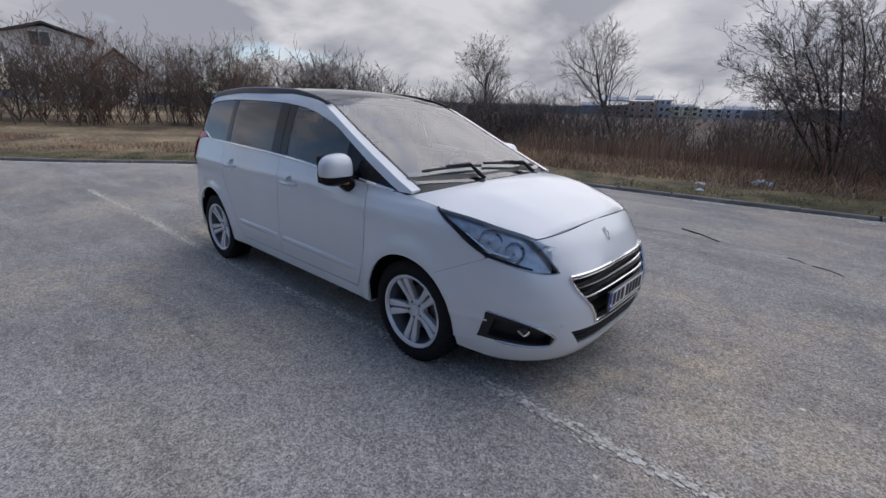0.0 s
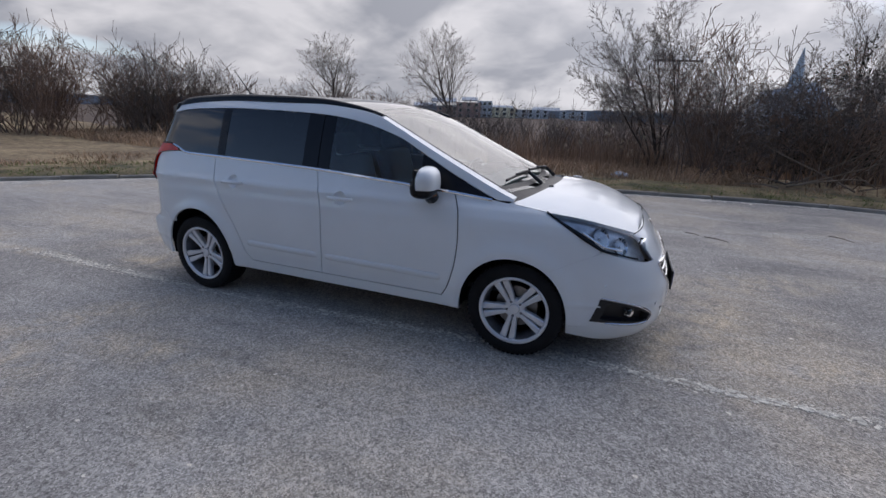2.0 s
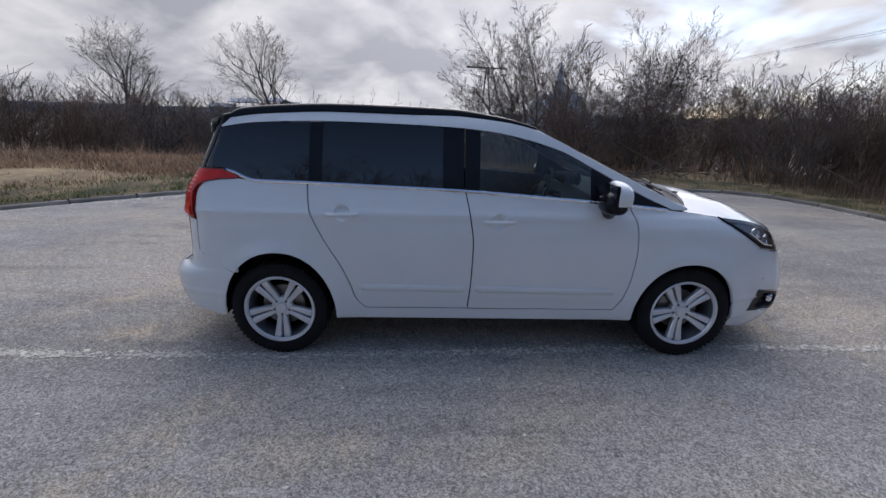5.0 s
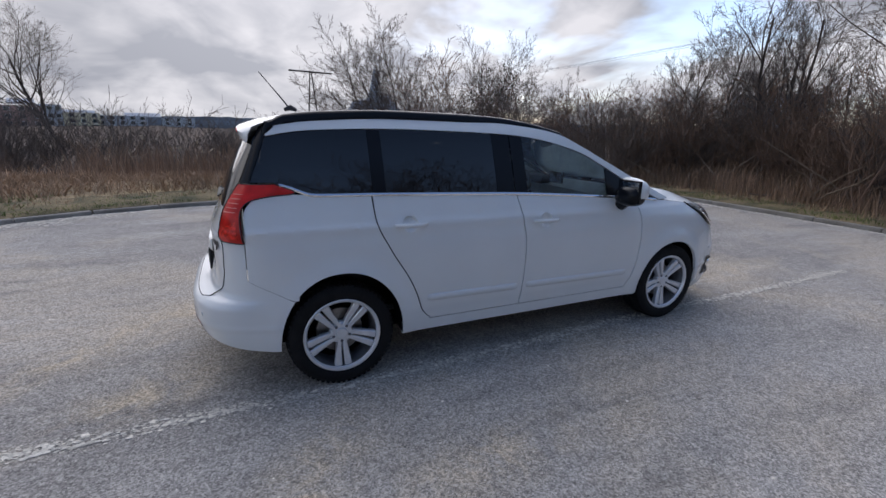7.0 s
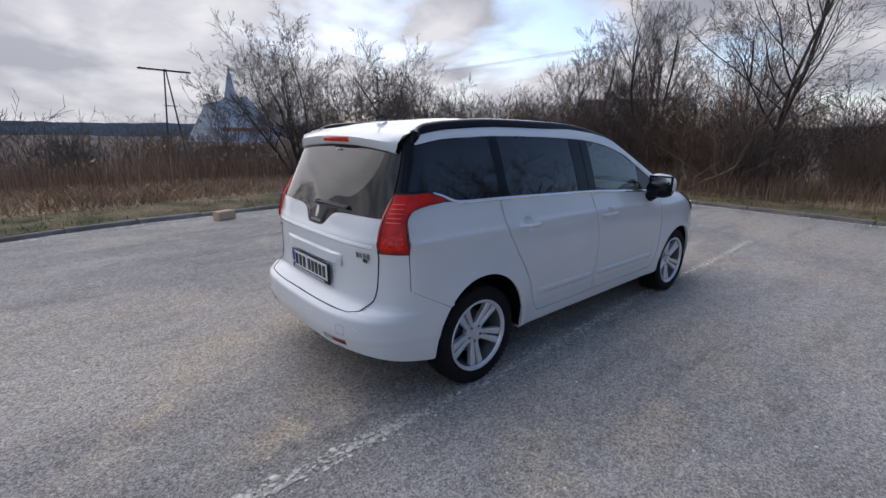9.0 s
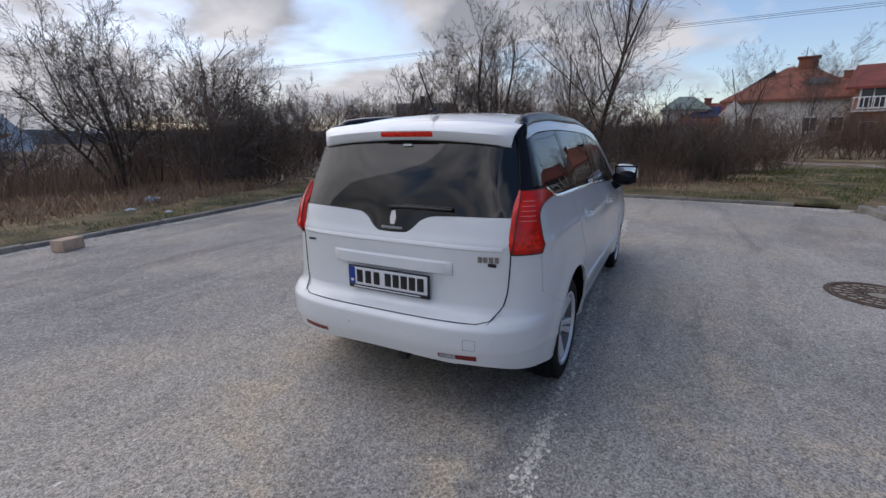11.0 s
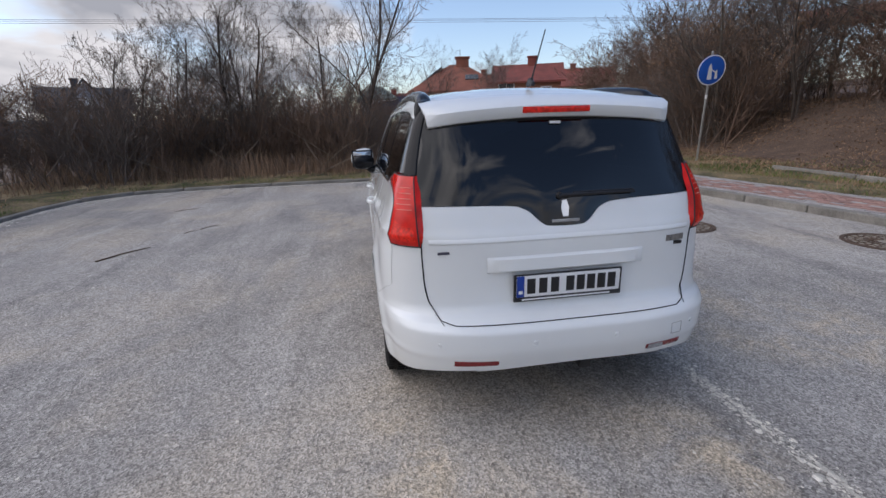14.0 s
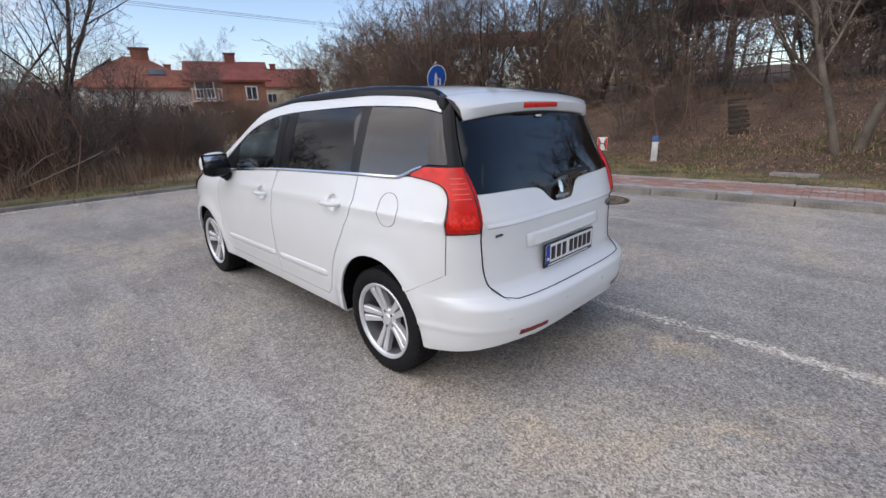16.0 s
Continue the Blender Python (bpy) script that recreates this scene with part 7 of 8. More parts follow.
blades("reeds", "brown reeds with pale plumes", "reeds", 5000, box_zone(-6, 3.4, 10.5, 18), 1.05, 0.009, REED, 4, 0.5, 0.025)
blades("reeds_west", "brown reeds and weed stalks", "reeds", 4500, box_zone(-21, -5, 10, 20), 0.52, 0.010, STRAW, 5, 1.4, None)
blades("reeds_north", "brown reeds and weed stalks", "reeds", 3000, box_zone(0, 12, 14, 26), 1.5, 0.012, REED, 6, 0.4, 0.015)
blades("weeds_east", "brown weed stalks under the thicket", "weeds", 3800, line_zone([(8.9, 9.0), (9.4, 6), (9.5, 2), (9.5, -1.4)], 0.6), 0.6, 0.007, REED, 7, 0.5, None, lambda x, y: not inside(x, y) and edge_dist(x, y) > 0.5)
blades("grass_east", "short grass beside the footpath", "grass", 16000, box_zone(8.0, 20, -9.2, -2.0), 0.09, 0.009, GREEN, 8, 0.9, None, lambda x, y: y > -4.9 - 0.45 * (x - 8))
blades("grass_south", "short green grass between pavement and bank", "grass", 26000, box_zone(-8, 12, -10.6, -6.4), 0.09, 0.008, GREEN, 9, 0.9, None, lambda x, y: patchy(0.6, -0.2)(x, y) and y < float(np.interp(x, (-8, -2.3, 0.3, 4.6, 7.5, 9, 12), (-7.9, -7.5, -7.18, -6.55, -7.1, -7.9, -9.4))))
blades("straw_south", "dead grass between pavement and bank", "grass", 14000, box_zone(-8, 14, -11.2, -6.4), 0.11, 0.007, STRAW, 10, 1.2, None, lambda x, y: y < float(np.interp(x, (-8, -2.3, 0.3, 4.6, 7.5, 9, 14), (-7.9, -7.5, -7.18, -6.55, -7.1, -7.9, -10.4))))
blades("green_patch", "fresh green grass patch on the verge", "grass", 12000, box_zone(-16, -5, 2, 9), 0.10, 0.009, GREEN, 12, 0.9, None, lambda x, y: not inside(x, y) and 0.2 < edge_dist(x, y) < 2.2)


def litter(name, label, n, zone, seed, material=LEAF, size=0.05, lift=0.02):
    rg = random.Random(seed)
    V, F = [], []
    for q in range(n):
        x, y = zone(rg)
        z = land(x, y) + lift + rg.uniform(0, 0.05)
        s_ = size * rg.uniform(0.5, 1.2)
        m = Matrix.Translation((x, y, z)) @ Euler((rg.gauss(0, 0.5), rg.gauss(0, 0.5), rg.uniform(0, 6.28))).to_matrix().to_4x4()
        i0 = len(V)
        V += [m @ Vector(p) for p in ((-s_, 0, 0), (0, -0.5 * s_, 0.15 * s_), (s_, 0, 0), (0, 0.5 * s_, 0.15 * s_))]
        F.append((i0, i0 + 1, i0 + 2, i0 + 3))
    return tagged(raw(name, V, F, material), label, "leaves", kind="stuff")


litter("leaf_litter", "brown fallen leaves covering the bank", 38000, box_zone(-12, 16, -19, -8.8), 21, LEAF, 0.034)
litter("leaf_litter_east", "brown fallen leaves under the thicket", 6000, box_zone(9.2, 22, -16, -9), 22)


def hung_leaves(name, label, n, cx, cy, rx, ry, z0, z1, seed, material=LEAF, size=0.05):
    rg = random.Random(seed)
    V, F = [], []
    for q in range(n):
        a, r = rg.uniform(0, 6.283), rg.random() ** 0.6
        x, y = cx + rx * r * math.cos(a), cy + ry * r * math.sin(a)
        z = land(x, y) + z0 + (z1 - z0) * rg.random() * (1 - 0.35 * r)
        if noise.noise(Vector((x * 1.2, y * 1.2, z * 1.2))) < 0.06:
            continue
        s_ = size * rg.uniform(0.5, 1.2)
        m = Matrix.Translation((x, y, z)) @ Euler((rg.uniform(0, 6.28), rg.uniform(0, 6.28), rg.uniform(0, 6.28))).to_matrix().to_4x4()
        i0 = len(V)
        V += [m @ Vector(p) for p in ((-s_, 0, 0), (0, -0.45 * s_, 0.2 * s_), (s_, 0, 0), (0, 0.45 * s_, 0.2 * s_))]
        F.append((i0, i0 + 1, i0 + 2, i0 + 3))
    return tagged(raw(name, V, F, material), label, "leaves", kind="stuff")


hung_leaves("clinging_leaves", "dry orange-brown leaves still clinging to the shrubs", 20000, 13.5, -13.4, 3.8, 2.0, 0.3, 5.6, 23)
hung_leaves("evergreen_leaves", "dark evergreen leaves in the thicket", 6500, 8.9, 15.0, 1.8, 1.4, 0.6, 5.2, 24, NEEDLE, 0.06)
hung_leaves("evergreen_leaves_low", "dark evergreen leaves in the thicket", 5000, 6.0, 11.4, 1.8, 0.9, 0.2, 2.0, 25, NEEDLE, 0.05)

# fallen pale branches by the kerb
rg = random.Random(9)
for q in range(30):
    x, y = (rg.uniform(5.2, 9.0), rg.uniform(8.6, 10.2)) if q < 16 else (rg.uniform(9.1, 9.9), rg.uniform(1.0, 7.5))
    a, L, up = rg.uniform(0, 6.28), rg.uniform(0.9, 2.4), rg.uniform(0.05, 0.9)
    p0 = Vector((x, y, land(x, y) + 0.03))
    d = Vector((math.cos(a), math.sin(a), up)).normalized()
    pts = [p0 + d * L * t + Vector((rg.gauss(0, 0.05), rg.gauss(0, 0.05), rg.gauss(0, 0.03) if t else 0)) for t in (0, 0.35, 0.7, 1.0)]
    tagged(part("fallen_branch", bm_tube(pts, [0.022, 0.017, 0.012, 0.006], 5), TWIGP, None), "pale broken branch lying in the undergrowth", "branch", "fallen branches")

# ---- signs, hydrant, post, litter ----
POLE = mat("galvanised_steel", (0.42, 0.42, 0.41), 0.5, 0.6, var=0.2, scale=12, fine=0.15)
SIGNBLUE = mat("sign_blue", (0.015, 0.11, 0.52), 0.4, var=0.06, scale=3)
SIGNWHITE = mat("sign_white", (0.80, 0.80, 0.80), 0.45, var=0.04)
SIGNRED = mat("sign_red", (0.55, 0.03, 0.04), 0.45, var=0.1)
HYDR = mat("faded_red_paint", (0.33, 0.045, 0.04), 0.6, var=0.3, scale=14, fine=0.2)
HYDP = mat("faded_pale_paint", (0.50, 0.47, 0.46), 0.6, var=0.2, scale=14)
CONCW = mat("white_painted_concrete", (0.62, 0.62, 0.60), 0.8, var=0.2, scale=8, fine=0.15)
CARTON = mat("faded_brick", (0.55, 0.40, 0.29), 0.9, var=0.2, scale=10, fine=0.2, bump=0.3, bscale=60)

# round blue sign on a leaning post, facing the lot; its figures are plain shapes
sx, sy = 8.1, -8.7
sz = land(sx, sy)
sgn = empty("road_sign", "round blue sign with white figures on a leaning steel post", "road sign", Matrix.Translation((sx, sy, sz)) @ Vector((0, 0, 1)).rotation_difference(Vector((-0.5, 0.33, 2.45))).to_matrix().to_4x4() @ Matrix.Rotation(radians(174), 4, "Z"))
part("post", bm_tube([(0, 0, -0.2), (0, 0, 2.95)], 0.030, 10), POLE, sgn)
part("post_cap", bm_tube([(0, 0, 2.94), (0, 0, 2.97)], [0.034, 0.02], 10), POLE, sgn)
disc = part("disc", fix(bm_lathe([(0.0, 0.05), (0.43, 0.05), (0.445, 0.046), (0.45, 0.036), (0.0, 0.036)], 48, "x")), SIGNBLUE, sgn, "blue enamel disc")
disc.location, disc.scale = (0.01, 0, 2.50), (1, 0.86, 0.86)
part("disc_border", fix(bm_lathe([(0.415, 0.0515), (0.445, 0.0515), (0.446, 0.048), (0.414, 0.048)], 48, "x")), SIGNWHITE, disc)
for pts_ in ([(-0.03, -0.27), (0.12, -0.27), (0.10, 0.10), (0.05, 0.21), (0.0, 0.10)], [(-0.21, -0.27), (-0.11, -0.27), (-0.13, -0.06), (-0.16, 0.0), (-0.19, -0.06)], [(-0.15, -0.12), (-0.01, 0.0), (-0.01, 0.04), (-0.15, -0.08)]):
    part("sign_mark", bm_plate(pts_, 0.003, lambda a, b, d: (0.0525 + d, -a, b)), SIGNWHITE, disc)
for z in (2.36, 2.68):
    part("clamp", bm_box((0.08, 0.09, 0.03), (0.015, 0, z), 0.005), POLE, sgn)
part("sticker", bm_tube([(0, 0, 1.75), (0, 0, 1.86)], 0.0315, 10), SIGNWHITE, sgn)

# fire hydrant
hx, hy = 1.63, -7.42
hyd = empty("hydrant", "faded red fire hydrant with a pale cap in the grass", "hydrant", Matrix.Translation((hx, hy, land(hx, hy) - 0.03)) @ Matrix.Rotation(radians(110), 4, "Z"))
part("barrel", fix(bm_lathe([(0.0, 0.0), (0.115, 0.0), (0.115, 0.035), (0.085, 0.04), (0.075, 0.06), (0.070, 0.40), (0.085, 0.41), (0.085, 0.43), (0.0, 0.43)], 28, "z")), HYDR, hyd)
part("cap", fix(bm_lathe([(0.09, 0.43), (0.095, 0.46), (0.085, 0.54), (0.06, 0.575), (0.03, 0.585), (0.03, 0.62), (0.0, 0.62)], 28, "z")), HYDP, hyd)
for a in (-1, 1):
    oz = part("outlet", fix(bm_lathe([(0.055, 0.05), (0.055, 0.13), (0.062, 0.13), (0.062, 0.165), (0.0, 0.17)], 20, "y")), HYDR, hyd)
    oz.location, oz.rotation_euler = (0, 0, 0.50), (0, 0, 0 if a > 0 else math.pi)
hyd.scale = (0.82, 0.82, 0.85)
# hydrant marker board
mk = empty("hydrant_marker", "small white board with a red border and letter H", "marker board", Matrix.Translation((1.56, -7.76, land(1.56, -7.76) - 0.02)) @ Matrix.Rotation(radians(118), 4, "Z") @ Matrix.Scale(0.78, 4))
part("stake", bm_box((0.035, 0.035, 0.75), (0, 0, 0.36), 0.004), mat("dark_stake", (0.05, 0.03, 0.025), 0.8), mk)
bd = part("board", bm_box((0.014, 0.27, 0.38), (0.022, 0, 0.74), 0.003), SIGNWHITE, mk)
for y in (-1, 1):
    part("red_band", bm_box((0.003, 0.050, 0.34), (0.0305, y * 0.103, 0.74), 0.0008), SIGNRED, bd)
tx = text_mesh("letter", "H", 0.26, INK, Matrix(), None, 0.001)
tx.parent = bd
tx.matrix_world = mk.matrix_world @ Matrix.Translation((0.0305, 0, 0.74)) @ Matrix(((0, 0, 1, 0), (1, 0, 0, 0), (0, 1, 0, 0), (0, 0, 0, 1)))

# white marker post with a blue head
wpx, wpy = 1.06, -9.6
wp_ = empty("marker_post", "white concrete marker post with a blue head", "post", Matrix.Translation((wpx, wpy, land(wpx, wpy) - 0.03)) @ Matrix.Rotation(radians(20), 4, "Z"))
part("shaft", bm_box((0.145, 0.145, 0.53), (0, 0, 0.265), 0.012), CONCW, wp_)
part("head", bm_box((0.15, 0.15, 0.13), (0, 0, 0.595), 0.012), mat("blue_post_paint", (0.06, 0.14, 0.34), 0.6, var=0.15), wp_)

# timber steps up the bank
st = empty("bank_steps", "old narrow steps cut into the bank", "steps", Matrix.Translation((0, 0, 0)))
STEP = mat("old_step_timber", (0.045, 0.036, 0.028), 0.9, var=0.3, scale=6, fine=0.3)
for q in range(8):
    x, y = -0.40 + 0.077 * q, -11.0 - 0.245 * q
    part("step", bm_box((0.44, 0.13, 0.11), (x, y, land(x, y) + 0.03), 0.012), STEP, st)
# flat stone in the grass, brick at the kerb, stick, rubbish
tagged(part("flat_stone", bm_box((0.75, 0.3, 0.08), (-2.0, -8.3, land(-2.0, -8.3) + 0.03), 0.02), KERB, None), "flat pale stone lying in the grass", "stone")
for x, y in ((2.9, -8.5), (3.9, -8.55), (4.9, -8.6)):
    tagged(part("edging_stone", bm_box((0.95, 0.12, 0.12), (x, y, land(x, y) + 0.03), 0.015), KERB, None), "loose concrete edging stone in the grass", "stone", "edging stones")
tagged(part("brick", bm_box((0.33, 0.20, 0.16), (-1.02, 6.02, 0.080), 0.012, 2, Matrix.Rotation(radians(20), 4, "Z")), CARTON, None), "pale weathered brick lying on the asphalt by the kerb", "brick")
STICK = mat("stick_wood", (0.09, 0.055, 0.035), 0.9, var=0.3, scale=20)
for a, b, r in (((1.62, 4.08), (2.15, 3.72), 0.009), ((2.86, 3.57), (3.02, 3.45), 0.005), ((3.08, 3.42), (3.34, 3.24), 0.005), ((4.8, 4.4), (5.0, 4.1), 0.004)):
    m_ = ((a[0] + b[0]) / 2 + 0.02, (a[1] + b[1]) / 2 + 0.015)
    tagged(part("stick", bm_tube([(*a, r), (*m_, r + 0.004), (*b, r * 0.9)], [r, r * 0.95, r * 0.6], 6), STICK, None), "thin brown stick lying on the asphalt", "stick", "sticks")
RUB = mat("white_plastic", (0.68, 0.70, 0.74), 0.5, var=0.1)


def rubbish(x, y, s_, seed, label, m_=RUB):
    b = bmesh.new()
    bmesh.ops.create_icosphere(b, subdivisions=3, radius=s_)
    for v in b.verts:
        n_ = noise.noise(v.co / s_ * 1.7 + Vector((seed, 0, 0)))
        v.co *= 1 + 0.45 * n_
        v.co.z = max(v.co.z * 0.55, -s_ * 0.3)
        v.co.x *= 1.5
    o = part("rubbish", b, m_, None, sharp=20)
    o.location = (x, y, max(0.12, land(x, y)) + s_ * 0.3)
    return tagged(o, label, "rubbish", "rubbish")


rubbish(1.1, 7.1, 0.05, 1, "crumpled white paper lying by the kerb")
rubbish(1.85, 8.9, 0.13, 4, "crumpled plastic bag lying on the verge", mat("pale_blue_plastic", (0.45, 0.52, 0.62), 0.4, var=0.2))
rubbish(0.9, 8.0, 0.06, 7, "scrap of pale rubbish on the verge")

# ---- buildings ----
TILE = mat("orange_roof_tiles", (0.235, 0.08, 0.048), 0.8, var=0.22, scale=1.2, fine=0.2)
TILER = mat("red_roof_tiles", (0.20, 0.052, 0.038), 0.8, var=0.22, scale=1.2, fine=0.2)
SLATE = mat("dark_roof_sheet", (0.045, 0.048, 0.058), 0.6, var=0.2, scale=1.5)
GREENR = mat("green_grey_roof", (0.16, 0.20, 0.18), 0.7, var=0.2, scale=1.5)
RENDERW = mat("pale_render", (0.62, 0.60, 0.57), 0.85, var=0.08, scale=0.8, fine=0.08)
RENDERO = mat("orange_render", (0.34, 0.16, 0.10), 0.85, var=0.1, scale=0.8, fine=0.08)
RENDERY = mat("cream_render", (0.60, 0.52, 0.36), 0.85, var=0.1, scale=0.8)
RENDERG = mat("grey_render", (0.38, 0.40, 0.44), 0.85, var=0.1, scale=0.8)
WINGL = mat("window_glass_dark", (0.03, 0.04, 0.05), 0.08, var=0.1)
WINFR = mat("white_window_frame", (0.75, 0.75, 0.75), 0.5, var=0.03)
SOLAR = mat("solar_panel", (0.02, 0.035, 0.09), 0.15, var=0.15)
WIRE = mat("grey_wire", (0.16, 0.16, 0.17), 0.5, 0.3)


def house(name, label, x, y, z0, w, d, eave, ridge, turn, wallm, roofm, wins=(), chimney=None, gable_front=False, hip=0.0, skylight=None):
    """A house: its ridge runs along its own x; wins are (face, along, up, w, h)."""
    e = empty(name, label, "house", pose(x, y, z0, 0, 0, turn))
    hw, hd, o = w / 2, d / 2, 0.45
    b = bmesh.new()
    vs = [b.verts.new(p) for p in ((-hw, -hd, -2), (hw, -hd, -2), (hw, hd, -2), (-hw, hd, -2), (-hw, -hd, eave), (hw, -hd, eave), (hw, hd, eave), (-hw, hd, eave), (-hw + hip, 0, ridge - 0.15), (hw - hip, 0, ridge - 0.15))]
    for f in ((0, 1, 5, 4), (1, 2, 6, 9, 5) if not hip else (1, 2, 6, 5), (2, 3, 7, 6), (3, 0, 4, 8, 7) if not hip else (3, 0, 4, 7)):
        b.faces.new([vs[i] for i in f])
    bmesh.ops.recalc_face_normals(b, faces=b.faces)
    part("wall", b, wallm, e, smooth=False)
    sl = (ridge - eave) / hd
    for s_ in (-1, 1):
        b = bmesh.new()
        pts = [(-hw - o + 0.0, s_ * (hd + o), eave - sl * o), (hw + o, s_ * (hd + o), eave - sl * o), (hw + o - (hip + o if hip else 0), 0, ridge), (-hw - o + (hip + o if hip else 0), 0, ridge)]
        lo = [b.verts.new(p) for p in pts]
        hi = [b.verts.new((p[0], p[1], p[2] + 0.16)) for p in pts]
        b.faces.new(lo)
        b.faces.new(hi)
        for i in range(4):
            b.faces.new((lo[i], lo[(i + 1) % 4], hi[(i + 1) % 4], hi[i]))
        bmesh.ops.recalc_face_normals(b, faces=b.faces)
        rf = part("roof", b, roofm, e, smooth=False)
        if skylight and s_ == skylight[0]:
            _, sx_, t_, ww_, hh_, mm_ = skylight
            yy, zz_ = s_ * hd * (1 - t_), eave + (ridge - eave) * t_ + 0.20
            part("roof_window", bm_box((ww_, hh_, 0.08), (sx_, yy, zz_), 0.01, 1, Matrix.Rotation(-s_ * math.atan(sl), 4, "X")), mm_, rf)
    if hip:
        for s_ in (-1, 1):
            b = bmesh.new()
            pts = [(s_ * (hw + o), -hd - o, eave - sl * o), (s_ * (hw + o), hd + o, eave - sl * o), (s_ * (hw - hip), 0, ridge)]
            lo = [b.verts.new(p) for p in pts]
            hi = [b.verts.new((p[0], p[1], p[2] + 0.16)) for p in pts]
            b.faces.new(lo)
            b.faces.new(hi)
            for i in range(3):
                b.faces.new((lo[i], lo[(i + 1) % 3], hi[(i + 1) % 3], hi[i]))
            bmesh.ops.recalc_face_normals(b, faces=b.faces)
            part("roof", b, roofm, e, smooth=False)
    if chimney:
        cx, cw = chimney
        ch = part("chimney", bm_box((cw, cw * 0.8, 1.6), (cx, 0, ridge - 0.1), 0.02), roofm, e)
        part("chimney_cap", bm_box((cw * 1.2, cw, 0.12), (cx, 0, ridge + 0.75), 0.02), roofm, ch)
    for face, a, u, ww, hh in wins:
        m = {"s": Matrix.Translation((a, -hd, u)), "n": Matrix.Translation((a, hd, u)) @ Matrix.Rotation(math.pi, 4, "Z"), "w": Matrix.Translation((-hw, a, u)) @ Matrix.Rotation(-math.pi / 2, 4, "Z"), "e": Matrix.Translation((hw, a, u)) @ Matrix.Rotation(math.pi / 2, 4, "Z")}[face]
        fr = bmesh.new()
        for bx in ((ww + 0.16, 0.14, 0.10, 0, hh / 2), (ww + 0.16, 0.14, 0.10, 0, -hh / 2), (0.10, 0.14, hh, -ww / 2, 0), (0.10, 0.14, hh, ww / 2, 0), (0.06, 0.10, hh, 0, 0)):
            bm_box(bx[:3], (bx[3], -0.03, bx[4]), 0.01, 1, bm=fr)
        bmesh.ops.transform(fr, matrix=m, verts=fr.verts)
        wn_ = part("window", fr, WINFR, e, smooth=False)
        gl_ = bm_box((ww, 0.03, hh), (0, -0.012, 0), 0, 1)
        bmesh.ops.transform(gl_, matrix=m, verts=gl_.verts)
        part("pane", gl_, WINGL, wn_, smooth=False)
    return e


# orange-roofed houses to the east
hA = house("house", "house with an orange tiled hip roof and pale walls", 41.1, -8.5, -0.3, 8.0, 8.0, 4.3, 6.6, 79, RENDERW, TILE, [("n", -2.6, 2.4, 0.8, 1.0), ("n", -1.2, 2.4, 0.8, 1.0), ("n", 2.2, 2.4, 1.1, 1.1), ("w", 0, 2.4, 1.1, 1.2)], (-0.5, 1.2), hip=3.3, skylight=(1, -1.3, 0.4, 1.2, 0.9, WINGL))
part("solar_panel", bm_box((2.5, 2.6, 0.07), (2.45, 0.2, 5.75), 0.01, 1, Matrix.Rotation(math.atan(2.3 / 3.3), 4, "Y")), SOLAR, hA, "dark blue solar panel")
part("aerial", bm_tube([(-0.3, 0, 6.9), (-0.3, 0, 8.1)], 0.03, 6), WIRE, hA)
part("porch", bm_box((1.5, 1.6, 3.0), (3.4, 4.1, 1.6), 0.02), RENDERW, hA)
part("porch_gable", bm_plate([(-1.0, 0.0), (1.0, 0.0), (0, 1.1)], 1.8, lambda a_, b_, d_: (3.4 + a_, 5.0 + d_, 3.1 + b_)), RENDERW, hA, smooth=False)
hB = house("house", "orange house with a red roof and white balcony windows", 37.6, -14.3, -0.3, 5.4, 6.0, 4.75, 6.2, 70, RENDERO, TILER, [("n", 1.75, 4.0, 1.3, 1.3), ("n", 1.75, 1.9, 0.8, 1.2), ("n", 0.4, 1.7, 0.9, 1.2), ("n", -1.6, 3.7, 0.8, 1.0), ("e", 0.0, 3.9, 1.0, 1.1)], (-0.4, 0.8))
part("balcony", bm_box((2.2, 0.9, 0.10), (1.6, 3.4, 3.15), 0.02), WINFR, hB)
for q in range(9):
    part("baluster", bm_box((0.05, 0.05, 0.8), (0.6 + 0.25 * q, 3.8, 3.6), 0.005), WINFR, hB)
part("balcony_rail", bm_box((2.2, 0.07, 0.07), (1.6, 3.8, 4.0), 0.01), WINFR, hB)
hC = house("house", "distant house with an orange roof and dark panels", 66.0, -4.9, -1.4, 8.0, 7.0, 4.2, 6.6, 85, RENDERW, TILER, [("n", -1.5, 2.9, 1.2, 1.2), ("n", 1.5, 2.9, 1.2, 1.2)], (1.0, 0.8), hip=2.5, skylight=(1, 1.0, 0.5, 3.2, 2.4, SOLAR))
hT = house("house", "distant house with a tan roof behind the others", 66.0, -18.6, -0.5, 8.0, 9.0, 5.4, 8.2, 75, RENDERW, TILE, [("n", -2.5, 3.4, 1.2, 1.2), ("n", 1.5, 3.4, 1.2, 1.2)], (1.0, 0.8))
hR = house("house", "distant house with a red roof up the rise", 62.0, -31.0, 0.6, 9.0, 8.0, 5.0, 7.4, 64, RENDERY, TILER, [("n", -2.0, 3.4, 1.2, 1.2), ("n", 1.5, 3.4, 1.2, 1.2)], (1.0, 0.8))
hG = house("house", "house with a green-grey roof behind the trees", 78.0, -1.6, 0.6, 6.0, 6.0, 4.6, 6.4, 90, RENDERW, GREENR, [("n", 0.0, 3.4, 1.2, 1.2)], None, hip=2.0)
# the houses stand well beyond the brush: sized and set from the middle of the lot
def set_back(h, f, mid=(-4.1, 0.2, 1.45)):
    mid = Vector(mid)
    h.location = mid + (h.location - mid) * f
    h.scale = [q * f for q in h.scale]


